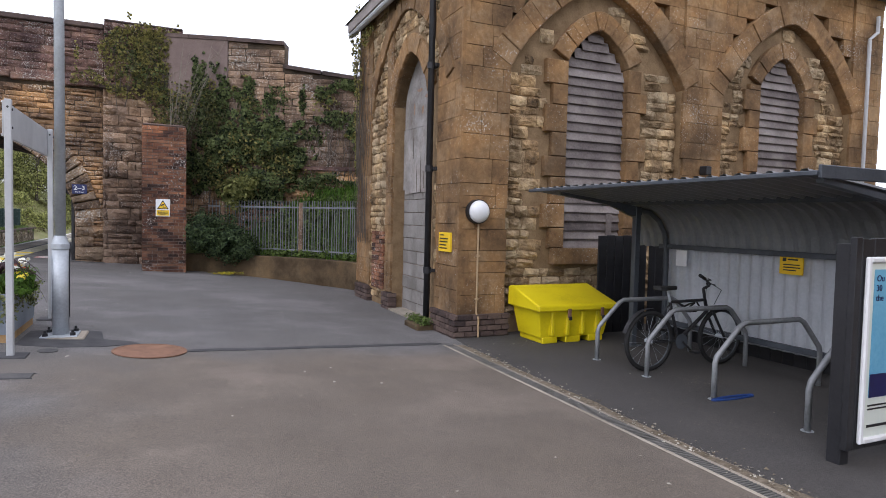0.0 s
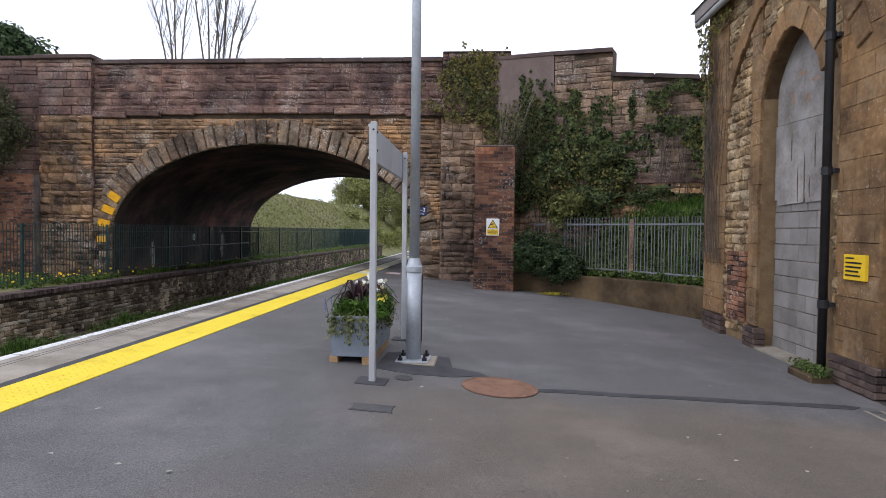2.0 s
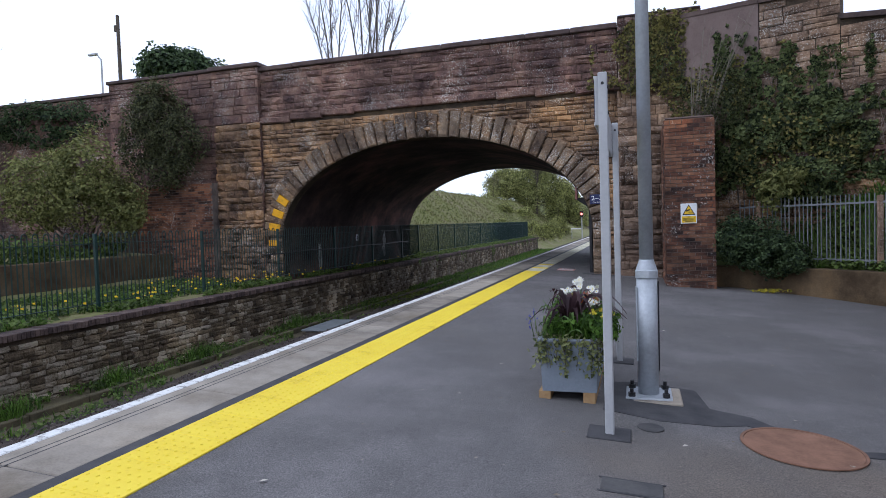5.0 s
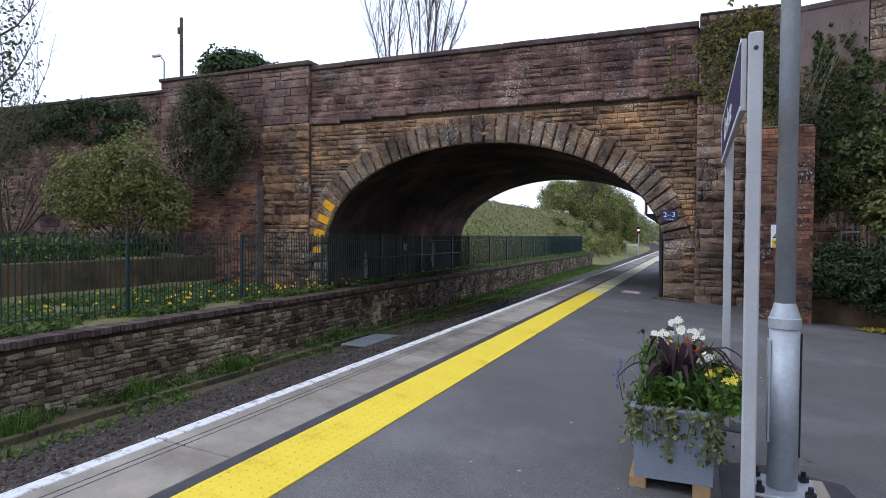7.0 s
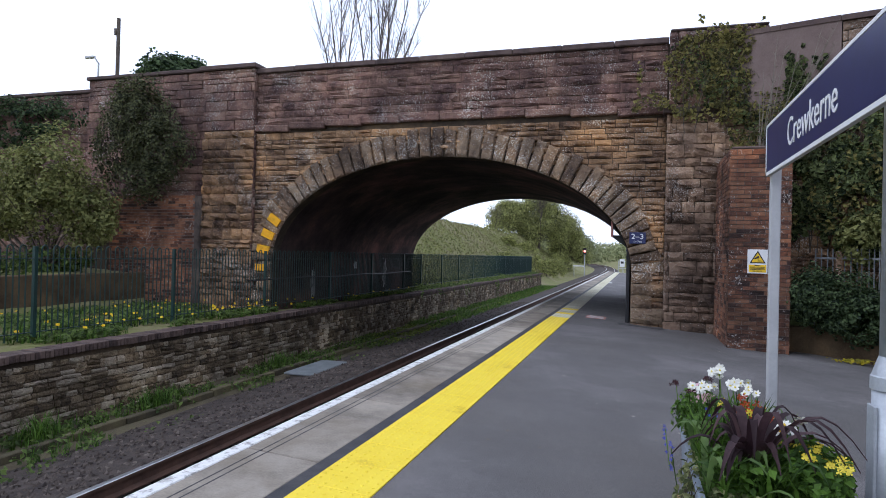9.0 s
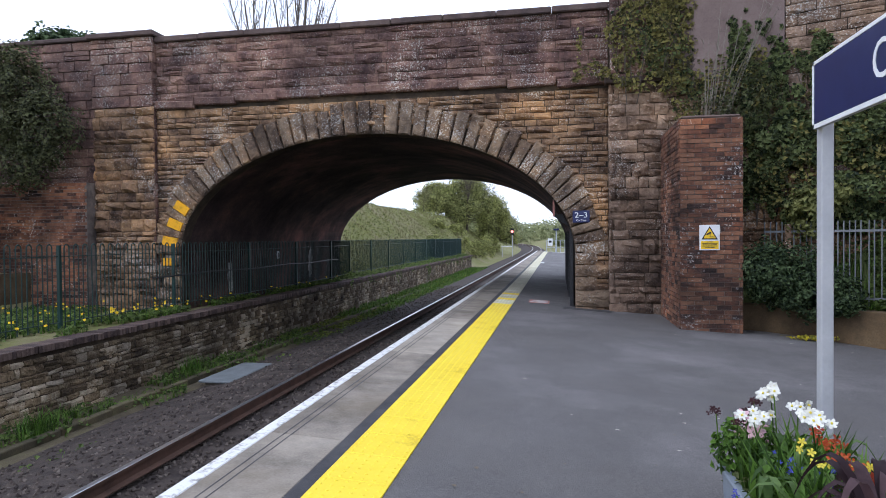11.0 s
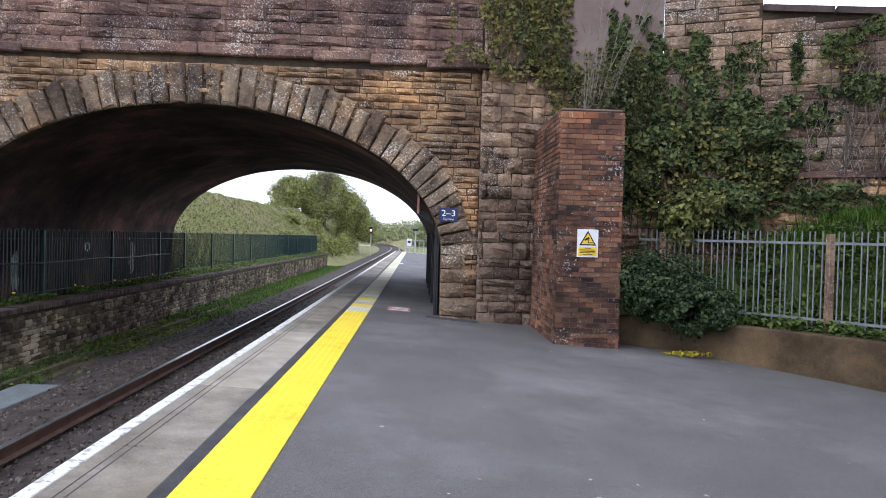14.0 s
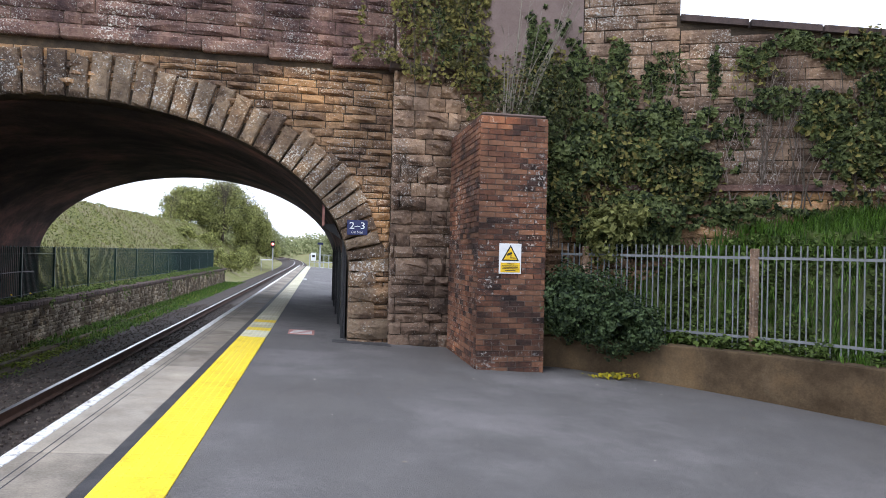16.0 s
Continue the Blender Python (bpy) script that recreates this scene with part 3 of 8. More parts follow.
# platform body with its sloping asphalt
plat = Geo()
prof = [(EDGE, 0.28), (3.3, -0.208), (16, -0.214), (16, -1.4), (EDGE + 0.08, -1.4), (EDGE + 0.08, 0.10), (EDGE, 0.10)]
plat.prism(prof, -9.0, 19.2)
platform = structure("platform", plat, ASPHALT, "grey patched asphalt station platform", "platform")
far_prof = [(EDGE, 0.28), (-0.9, 0.057), (-0.9, -1.4), (EDGE + 0.08, -1.4), (EDGE + 0.08, 0.10), (EDGE, 0.10)]
structure("platform_far_end", Geo().prism(far_prof, 19.2, 64.0), ASPHALT, "asphalt platform continuing beyond the bridge", "platform")

# coping slabs along the edge, white nosing, tar joint, tactile slabs
coping = thing("platform_coping", "worn concrete coping slabs with white painted edge", "platform edge", kind="structure")
slope = math.atan(0.063)


def on_platform(x, y, dz=0.0):
    return Matrix.Translation((x, y, -0.063 * x + dz)) @ Matrix.Rotation(slope, 4, "Y")


slab = Geo().cbox(0, 0.565, 0.006, 1.494, -0.05, 0.006, 0.006).mesh("slab", CONCRETE)
nose = Geo().cbox(-0.02, 0.07, 0.004, 1.496, -0.07, 0.010, 0.006).mesh("nosing", WHITE_PAINT)
groove = Geo().box(0.155, 0.163, 0, 1.5, 0.003, 0.0072).box(0.205, 0.213, 0, 1.5, 0.003, 0.0072).mesh("groove", TAR)
for i in range(49):
    y = -8.6 + 1.5 * i
    m = on_platform(EDGE, y)
    piece("slab", slab, coping, m)
    piece("nosing", nose, coping, m @ Matrix.Translation((0.0, 0, 0.001)))
    piece("groove", groove, coping, m)
structure("tar_joint", Geo().add([(EDGE + 0.565, -9, 0), (-3.815, -9, 0), (-3.815, 64, 0), (EDGE + 0.565, 64, 0)], [(0, 1, 2, 3)], Matrix.Identity(4)), TAR, "black tar joint behind the coping", "joint")
bpy.data.objects["tar_joint"].data.transform(Matrix.Translation((0, 0, 0.006)))
for v in bpy.data.objects["tar_joint"].data.vertices:
    v.co.z += -0.063 * v.co.x

tile = Geo().cbox(0, 0.392, 0.002, 0.398, -0.03, 0.008, 0.003)
for i in range(6):
    for j in range(6):
        x, y = 0.033 + 0.0652 * i, 0.033 + 0.0667 * j
        base = [(x + 0.012 * math.cos(a), y + 0.012 * math.sin(a), 0.007) for a in [k * math.pi / 3 for k in range(6)]]
        top = [(x + 0.007 * math.cos(a), y + 0.007 * math.sin(a), 0.0125) for a in [k * math.pi / 3 for k in range(6)]]
        tile.add(base + top, [(k, (k + 1) % 6, (k + 1) % 6 + 6, k + 6) for k in range(6)] + [tuple(range(6, 12))])
tactile = thing("tactile_strip", "bright yellow blister tactile paving along the edge", "tactile paving", kind="structure")
tile_y, tile_p = tile.mesh("tile", YELLOW, fix=False), tile.mesh("tile", PALE_YELLOW, fix=False)
for i in range(180):
    y = -8.8 + 0.4 * i
    if y < 63.4:
        piece("tile", tile_y if y < 17.6 or (y < 21 and i % 3 == 0) else tile_p, tactile, on_platform(-3.815, y))

# cover plates, tar patches, drain
manhole = thing("manhole_cover", "rusty brown round iron manhole cover in asphalt", "manhole cover", (-0.16, 6.80, 0.01))
disc = Geo().tube([(0, 0, -0.02), (0, 0, 0.008)], 0.325, 40)
mc = Geo().add(disc.v, disc.f, on_platform(-0.16, 6.80, 0.001))
part("plate", mc, RUST, manhole)
rim = Geo()
for k in range(40):
    a, b = k * math.pi / 20, (k + 1) * math.pi / 20
    rim.add([(r * math.cos(t), r * math.sin(t), z) for t in (a, b) for r, z in ((0.328, 0.003), (0.328, 0.011), (0.345, 0.011), (0.345, 0.003))], [(1, 2, 6, 5), (0, 1, 5, 4), (2, 3, 7, 6)], on_platform(-0.16, 6.80, 0.001))
part("frame", rim, RUST, manhole)
hydrant = thing("small_round_cover", "small dark round iron cover in asphalt", "cover", (-1.04, 6.83, 0.06))
d2 = Geo().tube([(0, 0, -0.02), (0, 0, 0.006)], 0.085, 24)
part("plate", Geo().add(d2.v, d2.f, on_platform(-1.04, 6.83, 0.001)), IRON, hydrant)
stop = thing("rectangular_cover", "dark rectangular iron cover in asphalt", "cover", (-1.15, 5.83, 0.07))
part("plate", Geo().cbox(-0.155, 0.155, -0.075, 0.075, -0.02, 0.006, 0.004, on_platform(-1.15, 5.83, 0.001)), IRON, stop)
part("frame", Geo().box(-0.17, 0.17, -0.09, -0.078, -0.02, 0.004, on_platform(-1.15, 5.83)).box(-0.17, 0.17, 0.078, 0.09, -0.02, 0.004, on_platform(-1.15, 5.83)), TAR, stop)


def patch(name, pts, label, mat=TAR, lift=0.005):
    g = Geo()
    n = len(pts)
    g.add([(x, y, floor_z(x) + lift) for x, y in pts] + [(x, y, floor_z(x) - 0.03) for x, y in pts], [tuple(range(n))] + [(i, (i + 1) % n, (i + 1) % n + n, i + n) for i in range(n)])
    return structure(name, g, mat, label, "patch")


patch("tar_patch", [(-1.36, 7.12), (-0.98, 7.0), (-0.6, 7.03), (-0.42, 7.12), (-0.3, 7.05), (-0.22, 7.13), (-0.36, 7.32), (-0.62, 7.42), (-0.68, 7.9), (-1.1, 8.0), (-1.36, 7.9)], "dark tar patch around the lamp post base")
patch("tar_seam", [(0.17, 6.76)] + [(0.17 + 0.33 * i, 6.76 + 0.045 * i + 0.012 * math.sin(i * 2.1)) for i in range(1, 10)] + [(3.25, 7.27)] + [(0.17 + 0.33 * i, 6.88 + 0.045 * i + 0.014 * math.sin(i * 1.7)) for i in range(9, 0, -1)] + [(0.17, 6.86)], "dark tar seam across the asphalt")
patch("shelter_paving", [(3.47, -6), (15.9, -6), (15.9, 7.9), (3.6, 7.9), (3.5, 7.1)], "darker brown worn asphalt around the cycle shelter", BROWN_ASPHALT, 0.004)
drain = thing("drain_channel", "grey metal drainage channel with slotted grating", "drain", (3.3, 4, -0.21))
part("channel_frame", Geo().cbox(3.215, 3.245, -6, 7.15, -0.25, -0.198, 0.003).cbox(3.355, 3.385, -6, 7.15, -0.25, -0.198, 0.003), CONCRETE, drain)
part("channel_bed", Geo().box(3.245, 3.355, -6, 7.15, -0.26, -0.2035), IRON, drain)
gr = Geo()
for i in range(330):
    gr.box(3.245, 3.355, -2.0 + 0.0275 * i, -2.0 + 0.0275 * i + 0.013, -0.203, -0.199)
part("grating", gr, DRAIN_STEEL, drain, fix=False, kind="stuff")
patch("mortar_strip", [(3.386, -6), (3.50, -6)] + [(3.475 + 0.022 * math.sin(i * 2.3) + 0.018 * math.sin(i * 5.1), -5.6 + 0.4 * i) for i in range(31)] + [(3.47, 7.1), (3.386, 7.1)], "crumbling pale mortar strip beside the drain", material("crumbling_mortar", [(0.25, (0.07, 0.055, 0.04)), (0.5, (0.17, 0.135, 0.095)), (0.8, (0.30, 0.25, 0.19))], 0.95, 14, 60, 1.0, depth=0.03), 0.006)
mark = patch("red_platform_marking", [(-3.13, 18.65), (-2.70, 18.65), (-2.70, 19.25), (-3.13, 19.25)], "faded red and white painted platform marking", RED_PAINT)
for k in range(3):
    patch("white_marking_bar", [(-3.10 + 0.02 * k, 18.72 + 0.18 * k), (-2.74, 18.72 + 0.18 * k), (-2.74, 18.80 + 0.18 * k), (-3.10 + 0.02 * k, 18.80 + 0.18 * k)], "worn white painted bar on the red marking", WHITE_PAINT, 0.008)
patch("white_platform_marking", [(-3.7, 38.5), (-3.25, 38.5), (-3.25, 39.4), (-3.7, 39.4)], "white painted platform marking", WHITE_PAINT)
patch("white_end_line", [(EDGE + 0.05, 63.5), (-0.95, 63.5), (-0.95, 63.8), (EDGE + 0.05, 63.8)], "white painted line at the platform end", WHITE_PAINT)

# track
track = thing("railway_track", "single railway track with rusty rails on ballast", "railway", (-5.93, 10, -0.8), kind="structure")
RY = [-10 + 4 * i for i in range(76)]


def rail(off, z, w):
    rows = []
    pr = [(-0.07, -0.155), (-0.07, -0.143), (-0.012, -0.125), (-0.01, -0.045), (-0.036, -0.034), (-0.036, -0.004), (0.036, -0.004), (0.036, -0.034), (0.01, -0.045), (0.012, -0.125), (0.07, -0.143), (0.07, -0.155)]
    for y in RY:
        x = track_x(y) + off
        rows.append([(x + a, y, z + b) for a, b in pr])
    return Geo().strip(rows)


def head(off, z):
    return Geo().strip([[(track_x(y) + off + a, y, z + b) for a, b in ((-0.036, -0.006), (-0.028, 0.0), (0.028, 0.0), (0.036, -0.006))] for y in RY])


for off in (-0.752, 0.752):
    rr = part("rail", rail(off, -0.635, 0.07), RAIL_SIDE, track)
    part("rail_head", head(off, -0.634), RAIL_TOP, rr, "bright worn rail head")
slp = Geo().cbox(-1.25, 1.25, -0.13, 0.13, -0.2, 0.0, 0.02).mesh("sleeper", SLEEPER)
clip = Geo().cbox(-0.06, 0.06, -0.05, 0.05, 0.0, 0.04, 0.012).mesh("rail_clip", RAIL_SIDE)
for i in range(290):
    y = -9 + 0.68 * i
    x = track_x(y)
    piece("sleeper", slp, track, Matrix.Translation((x, y, -0.795)))
    if y < 40:
        for o in (-0.86, -0.64):
            piece("rail_clip", clip, track, Matrix.Translation((x + o, y, -0.80)))
bed = Geo()
for i in range(100):
    y0 = -10 + 3 * i
    row = [(-3.2, -1.15), (-2.5, -1.02), (-1.75, -0.86), (-1.3, -0.835), (0, -0.85), (1.3, -0.84), (1.5, -0.95)]
    if i == 0:
        rows = []
    rows.append([(track_x(y0) + a, y0, b) for a, b in row])
structure("ballast_bed", bed.strip(rows), BALLAST, "brown stone ballast bed under the track", "ballast", smooth=True)
st = Geo()
for k in range(15000):
    y = 6.5 + 30 * rnd.random() ** 1.7
    d = rnd.uniform(-3.1, 1.35)
    zb = np.interp(d, [-3.2, -2.5, -1.75, -1.3, 1.35], [-1.15, -1.02, -0.86, -0.835, -0.84])
    if rnd.random() < (0.55 if d < -2.2 else 0.0):
        continue
    s = rnd.uniform(0.018, 0.042)
    m = Matrix.Translation((track_x(y) + d, y, float(zb))) @ Euler((rnd.random() * 6, rnd.random() * 6, rnd.random() * 6)).to_matrix().to_4x4()
    st.add([(s, 0, 0), (-s, 0.1 * s, 0), (0, s * 0.8, 0.1 * s), (0, -s * 0.9, 0), (0.1 * s, 0, s * 0.7), (0, 0, -s * 0.7)], [(0, 2, 4), (2, 1, 4), (1, 3, 4), (3, 0, 4), (2, 0, 5), (1, 2, 5), (3, 1, 5), (0, 3, 5)], m)
tagged(new("ballast_stones", st.mesh("ballast_stones", BALLAST, fix=False)), "loose brown and grey ballast stones beside the rails", "ballast", kind="stuff")
structure("cess_ground", sheet(-10.3, -8.2, -8, 62, 10, 80, lambda x, y: -1.13 + 0.05 * noise.noise(Vector((x * 1.5, y * 1.1, 3)))), CESS, "mossy earth strip beside the old platform wall", "ground", smooth=True)
kerb = Geo()
for i in range(34):
    y = 4 + 1.0 * i
    kerb.cbox(-9.42, -9.30, y + 0.01, y + 0.99, -1.18, -1.03 + rnd.uniform(-0.01, 0.01), 0.012)
structure("cable_trough", kerb, material("mossy_concrete", [(0.3, (0.06, 0.052, 0.032)), (0.6, (0.12, 0.10, 0.055)), (0.85, (0.15, 0.15, 0.07))], 0.95, 3, 40, 0.8, piece_mix=0.3), "mossy concrete cable trough beside the track", "trough")
pan = thing("trackside_cover", "flat grey metal access cover beside the track", "cover", (-8.62, 16.6, -1.05))
part("plate", Geo().cbox(-8.95, -8.3, 15.75, 17.4, -1.02, -0.975, 0.012), material("dull_grey_cover", [(0.2, (0.12, 0.135, 0.14)), (0.8, (0.22, 0.24, 0.25))], 0.6, 4, 50, 0.2), pan)
part("chamber", Geo().cbox(-8.88, -8.37, 15.85, 17.3, -1.3, -1.02, 0.01), CONCRETE, pan)

# old platform across the track: rubble wall, brick coping, earth top
old = structure("old_platform_wall", Geo().box(-10.45, -10.14, -8, 60.5, -1.3, -0.09), MORTAR, "stained rubble stone wall of the disused platform", "wall")
lay(old, material("sooty_rubble", [(0.12, (0.032, 0.024, 0.017)), (0.42, (0.115, 0.085, 0.052)), (0.7, (0.20, 0.155, 0.10)), (0.92, (0.34, 0.29, 0.22))], 0.93, 2.2, 32, 1.0, depth=0.04, piece_mix=0.7, grain=0.8, blotch=(0.8, (0.45, 0.43, 0.42), (1.7, 1.65, 1.55))), (-10.14, 4.0), (0, 1), (1, 0), 56, -1.2, -0.16, (0.06, 0.15), (0.08, 0.34), 0.045, near=(10, -0.5), joint=0.010, seed=5, bulge=0.6, jitter=0.5, wild=0.3)
edge = thing("old_platform_coping", "dark brick-on-edge coping of the disused platform", "coping", kind="structure")
bedge = Geo().cbox(-10.46, -10.07, 0.004, 0.071, -0.09, 0.02, 0.008).mesh("brick", BLUE_BRICK)
rest = Geo()
for i in range(760):
    y = 4 + 0.075 * i
    if 90 < i < 390:
        piece("brick", bedge, edge, Matrix.Translation((rnd.uniform(-0.006, 0.006), y, rnd.uniform(-0.006, 0.006))))
    else:
        rest.add([v.co for v in bedge.vertices], [tuple(p.vertices) for p in bedge.polygons], Matrix.Translation((rnd.uniform(-0.006, 0.006), y, rnd.uniform(-0.006, 0.006))))
part("brick_courses", rest, BLUE_BRICK, edge, kind="stuff", fix=False)
structure("old_platform_top", sheet(-40, -10.44, -8, 62, 60, 110, lambda x, y: -0.02 + 0.05 * noise.noise(Vector((x * 0.9, y * 0.9, 7))) + (0.85 * min(max((-x - 14.7) / 0.1, 0), 1) + 0.06 * max(-x - 15, 0) if y < 18.2 else far_bank(x, y))), FIELD, "weedy earth and grass behind the old platform edge", "ground", smooth=True)

lrw = structure("retaining_wall_left", Geo().cbox(-14.75, -14.5, -8, 17.9, -0.2, 0.86, 0.02), LOW_WALL, "low stained retaining wall behind the railings", "wall")

# ---- bridge ----
YB, CX, HA, Z0, HB = 18.32, -6.56, 4.38, 1.25, 2.55
YBACK = 28.7


def arc(a, b, n=40):
    return [(CX + a * math.cos(math.pi * i / n), Z0 + b * math.sin(math.pi * i / n)) for i in range(n + 1)]


def in_arch(x, z, grow=0.0):
    if abs(x - CX) >= HA + grow:
        return False
    return z < Z0 + (HB + grow) * math.sqrt(1 - ((x - CX) / (HA + grow)) ** 2)


out = [(-11.9, -1.5), (CX - HA, -1.5)] + arc(HA, HB)[::-1] + [(CX + HA, -1.5), (-0.9, -1.5), (-0.9, 4.9), (-11.9, 4.9)]
bridge = structure("bridge", Geo().prism(out, YB, YBACK), MORTAR, "brown stone road bridge with a wide arch over the railway", "bridge")
part("road_deck", Geo().box(-30, 12, YB + 0.45, YBACK - 0.45, 4.9, 5.0), ASPHALT, bridge)
part("parapet_core", Geo().box(-11.9, -1.2, YB, YB + 0.42, 4.9, 6.06).box(-30, 12, YBACK - 0.42, YBACK, 4.9, 6.1), MORTAR, bridge)
barrel = Geo()
ins = arc(HA - 0.02, HB - 0.02)
rows = [[(x, y, z) for x, z in [(CX + HA - 0.02, -1.4)] + ins + [(CX - HA + 0.02, -1.4)]] for y in (YB + 0.28, YB + 2, YB + 4, YB + 6, YBACK + 0.01)]
barrel.strip(rows)
part("arch_lining", barrel, SOOT_BRICK, bridge, "soot-blackened brick lining", fix=False)
WALL_X = CX - HA + 0.022
LIME = material("white_lime_stain", [(0.35, (0.05, 0.045, 0.045)), (0.55, (0.24, 0.23, 0.22)), (0.85, (0.46, 0.45, 0.43))], 0.95, 5.0, 22, 0.5, grain=0.9)
for yc, zc, hw, hh, sd in ((25.7, 0.75, 0.22, 0.62, 1), (25.5, 1.55, 0.35, 0.28, 2), (20.4, 0.6, 0.16, 0.5, 3)):
    rs = random.Random(sd)
    ring = [(yc + hw * math.cos(q * 0.3927) * rs.uniform(0.45, 1.1), zc + hh * math.sin(q * 0.3927) * rs.uniform(0.6, 1.1)) for q in range(16)]
    part("lime_stain", Geo().prism(ring, WALL_X, WALL_X + 0.004, "yz"), LIME, bridge, "pale lime stain on the sooty brick")
disc_sign = thing("wall_plaque", "small round white plaque on the arch wall", "sign", (WALL_X, 23.2, 1.1))
part("plate", Geo().tube([(WALL_X, 23.2, 1.1), (WALL_X + 0.02, 23.2, 1.1)], 0.12, 20), SIGN_WHITE, disc_sign)
part("bar_mark", Geo().cbox(WALL_X + 0.02, WALL_X + 0.024, 23.175, 23.225, 1.03, 1.17, 0.001), BLACK, disc_sign)
# rough stone courses of the spandrels and the parapet
lay(bridge, SPANDREL, (-11.5, YB), (1, 0), (0, -1), 9.98, -1.2, 4.52, (0.09, 0.17), (0.2, 0.58), 0.075, keep=lambda a, b, z, t: not any(in_arch(x - 11.5, zz, 0.12) for x in (a, b, (a + b) / 2) for zz in (z, t)), near=(8.2, 3.0), seed=11, bulge=0.75, joint=0.012, jitter=0.5, wild=0.12)
lay(bridge, PARAPET, (-11.5, YB), (1, 0), (0, -1), 9.98, 4.70, 6.06, (0.14, 0.26), (0.25, 0.85), 0.065, near=(7, 5.2), seed=12, bulge=0.75, joint=0.007, jitter=0.5, wild=0.10, name="parapet_stone")
cop = Geo().cbox(0, 1, -0.09, 0.5, 0, 0.13, 0.02).mesh("coping_stone", COPING)
for i in range(9):
    piece("coping_stone", cop, bridge, Matrix.Translation((-11.5 + 1.111 * i, YB, 6.06 + rnd.uniform(-0.006, 0.006))) @ Matrix.Diagonal((1.105, 1, 1, 1)))
for i in range(10):
    x0 = -11.5 + 0.998 * i
    zc = 4.52 + 0.13 * (1 - abs((x0 + 0.5 - CX) / 5.2) ** 2)
    g = Geo().cbox(0.004, 0.99, -0.12, 0.2, 0, 0.17, 0.025)
    piece("string_stone", g.mesh("string_stone", PARAPET), bridge, Matrix.Translation((x0, YB, zc)) @ Matrix.Rotation(-0.045 * (x0 + 0.5 - CX) / 5, 4, "Y"))
# arch ring
NV = 47
for i in range(NV):
    t0, t1 = math.pi * i / NV + 0.004, math.pi * (i + 1) / NV - 0.004
    ring = []
    k = 0.56 + rnd.uniform(0.0, 0.14)
    for t in (t0, t1):
        c, s = math.cos(t), math.sin(t)
        nx, nz = HB * c, HA * s
        ln = math.hypot(nx, nz)
        p = (CX + HA * c, Z0 + HB * s)
        ring.append((p, (p[0] + nx / ln * k, p[1] + nz / ln * k)))
    (a, b), (d, c) = ring
    f = 0.095 + rnd.uniform(-0.035, 0.035)
    g = Geo()
    poly = [a, b, c, d]
    cx, cz = sum(p[0] for p in poly) / 4, sum(p[1] for p in poly) / 4
    small = [(cx + (p[0] - cx) * rnd.uniform(0.66, 0.93), cz + (p[1] - cz) * rnd.uniform(0.78, 0.96)) for p in poly]
    poly = [(cx + (p[0] - cx) * 0.965, cz + (p[1] - cz) * 0.985) for p in poly]
    g.add([(p[0], YB + 0.3, p[1]) for p in poly] + [(p[0], YB - f + 0.035, p[1]) for p in poly] + [(p[0], YB - f, p[1]) for p in small] + [(cx + rnd.uniform(-0.03, 0.03), YB - f - rnd.uniform(0.0, 0.03), cz)],
          [(0, 1, 2, 3)] + [(j, (j + 1) % 4, (j + 1) % 4 + 4, j + 4) for j in range(4)] + [(j + 4, (j + 1) % 4 + 4, (j + 1) % 4 + 8, j + 8) for j in range(4)] + [(j + 8, (j + 1) % 4 + 8, 12) for j in range(4)])
    ring_stone = piece("voussoir", g.mesh("voussoir", RING), bridge, Matrix.Identity(4))
    if i in (NV - 2, NV - 4, NV - 6):
        mx_, mz_ = (a[0] + d[0]) / 2, (a[1] + d[1]) / 2
        ex, ez = (b[0] + c[0]) / 2 - mx_, (b[1] + c[1]) / 2 - mz_
        el = math.hypot(ex, ez)
        ex, ez = ex / el, ez / el
        quad = [(mx_ + ex * r_ - ez * w_, mz_ + ez * r_ + ex * w_) for r_, w_ in ((0.05, -0.10), (0.40, -0.10), (0.40, 0.10), (0.05, 0.10))]
        part("yellow_mark", Geo().prism(quad, YB - f - 0.036, YB - f + 0.03), ARCH_YELLOW, ring_stone, "yellow painted clearance mark")
# jamb blocks under the springing
jambs = stone_meshes(RING, 0.5, 10, 4, 3, 0.10)
for side, x0 in ((0, CX + HA), (1, CX - HA)):
    z = -1.2
    for k in range(9):
        w, h = (0.42, 0.62)[k % 2] + rnd.uniform(-0.05, 0.05), 0.272 + 0.06 * (-1) ** (k // 2) * (k % 3) / 2
        h = min(h, 1.25 - z)
        uc_ = x0 + (w / 2 if side == 0 else -w / 2)
        piece("jamb_stone", jambs[(3 * k + side) % 10], bridge, face_matrix((0, YB), (1, 0), (0, -1), uc_, z + h / 2, w - 0.008, 0.15 + rnd.uniform(-0.02, 0.03), h - 0.008))
        z += h
        if z > 1.2:
            break
structure("yellow_jamb_paint", Geo().cbox(CX - HA - 0.38, CX - HA - 0.1, YB - 0.165, YB - 0.05, 1.0, 1.17, 0.004), ARCH_YELLOW, "yellow painted clearance marking on the arch foot", "marking")


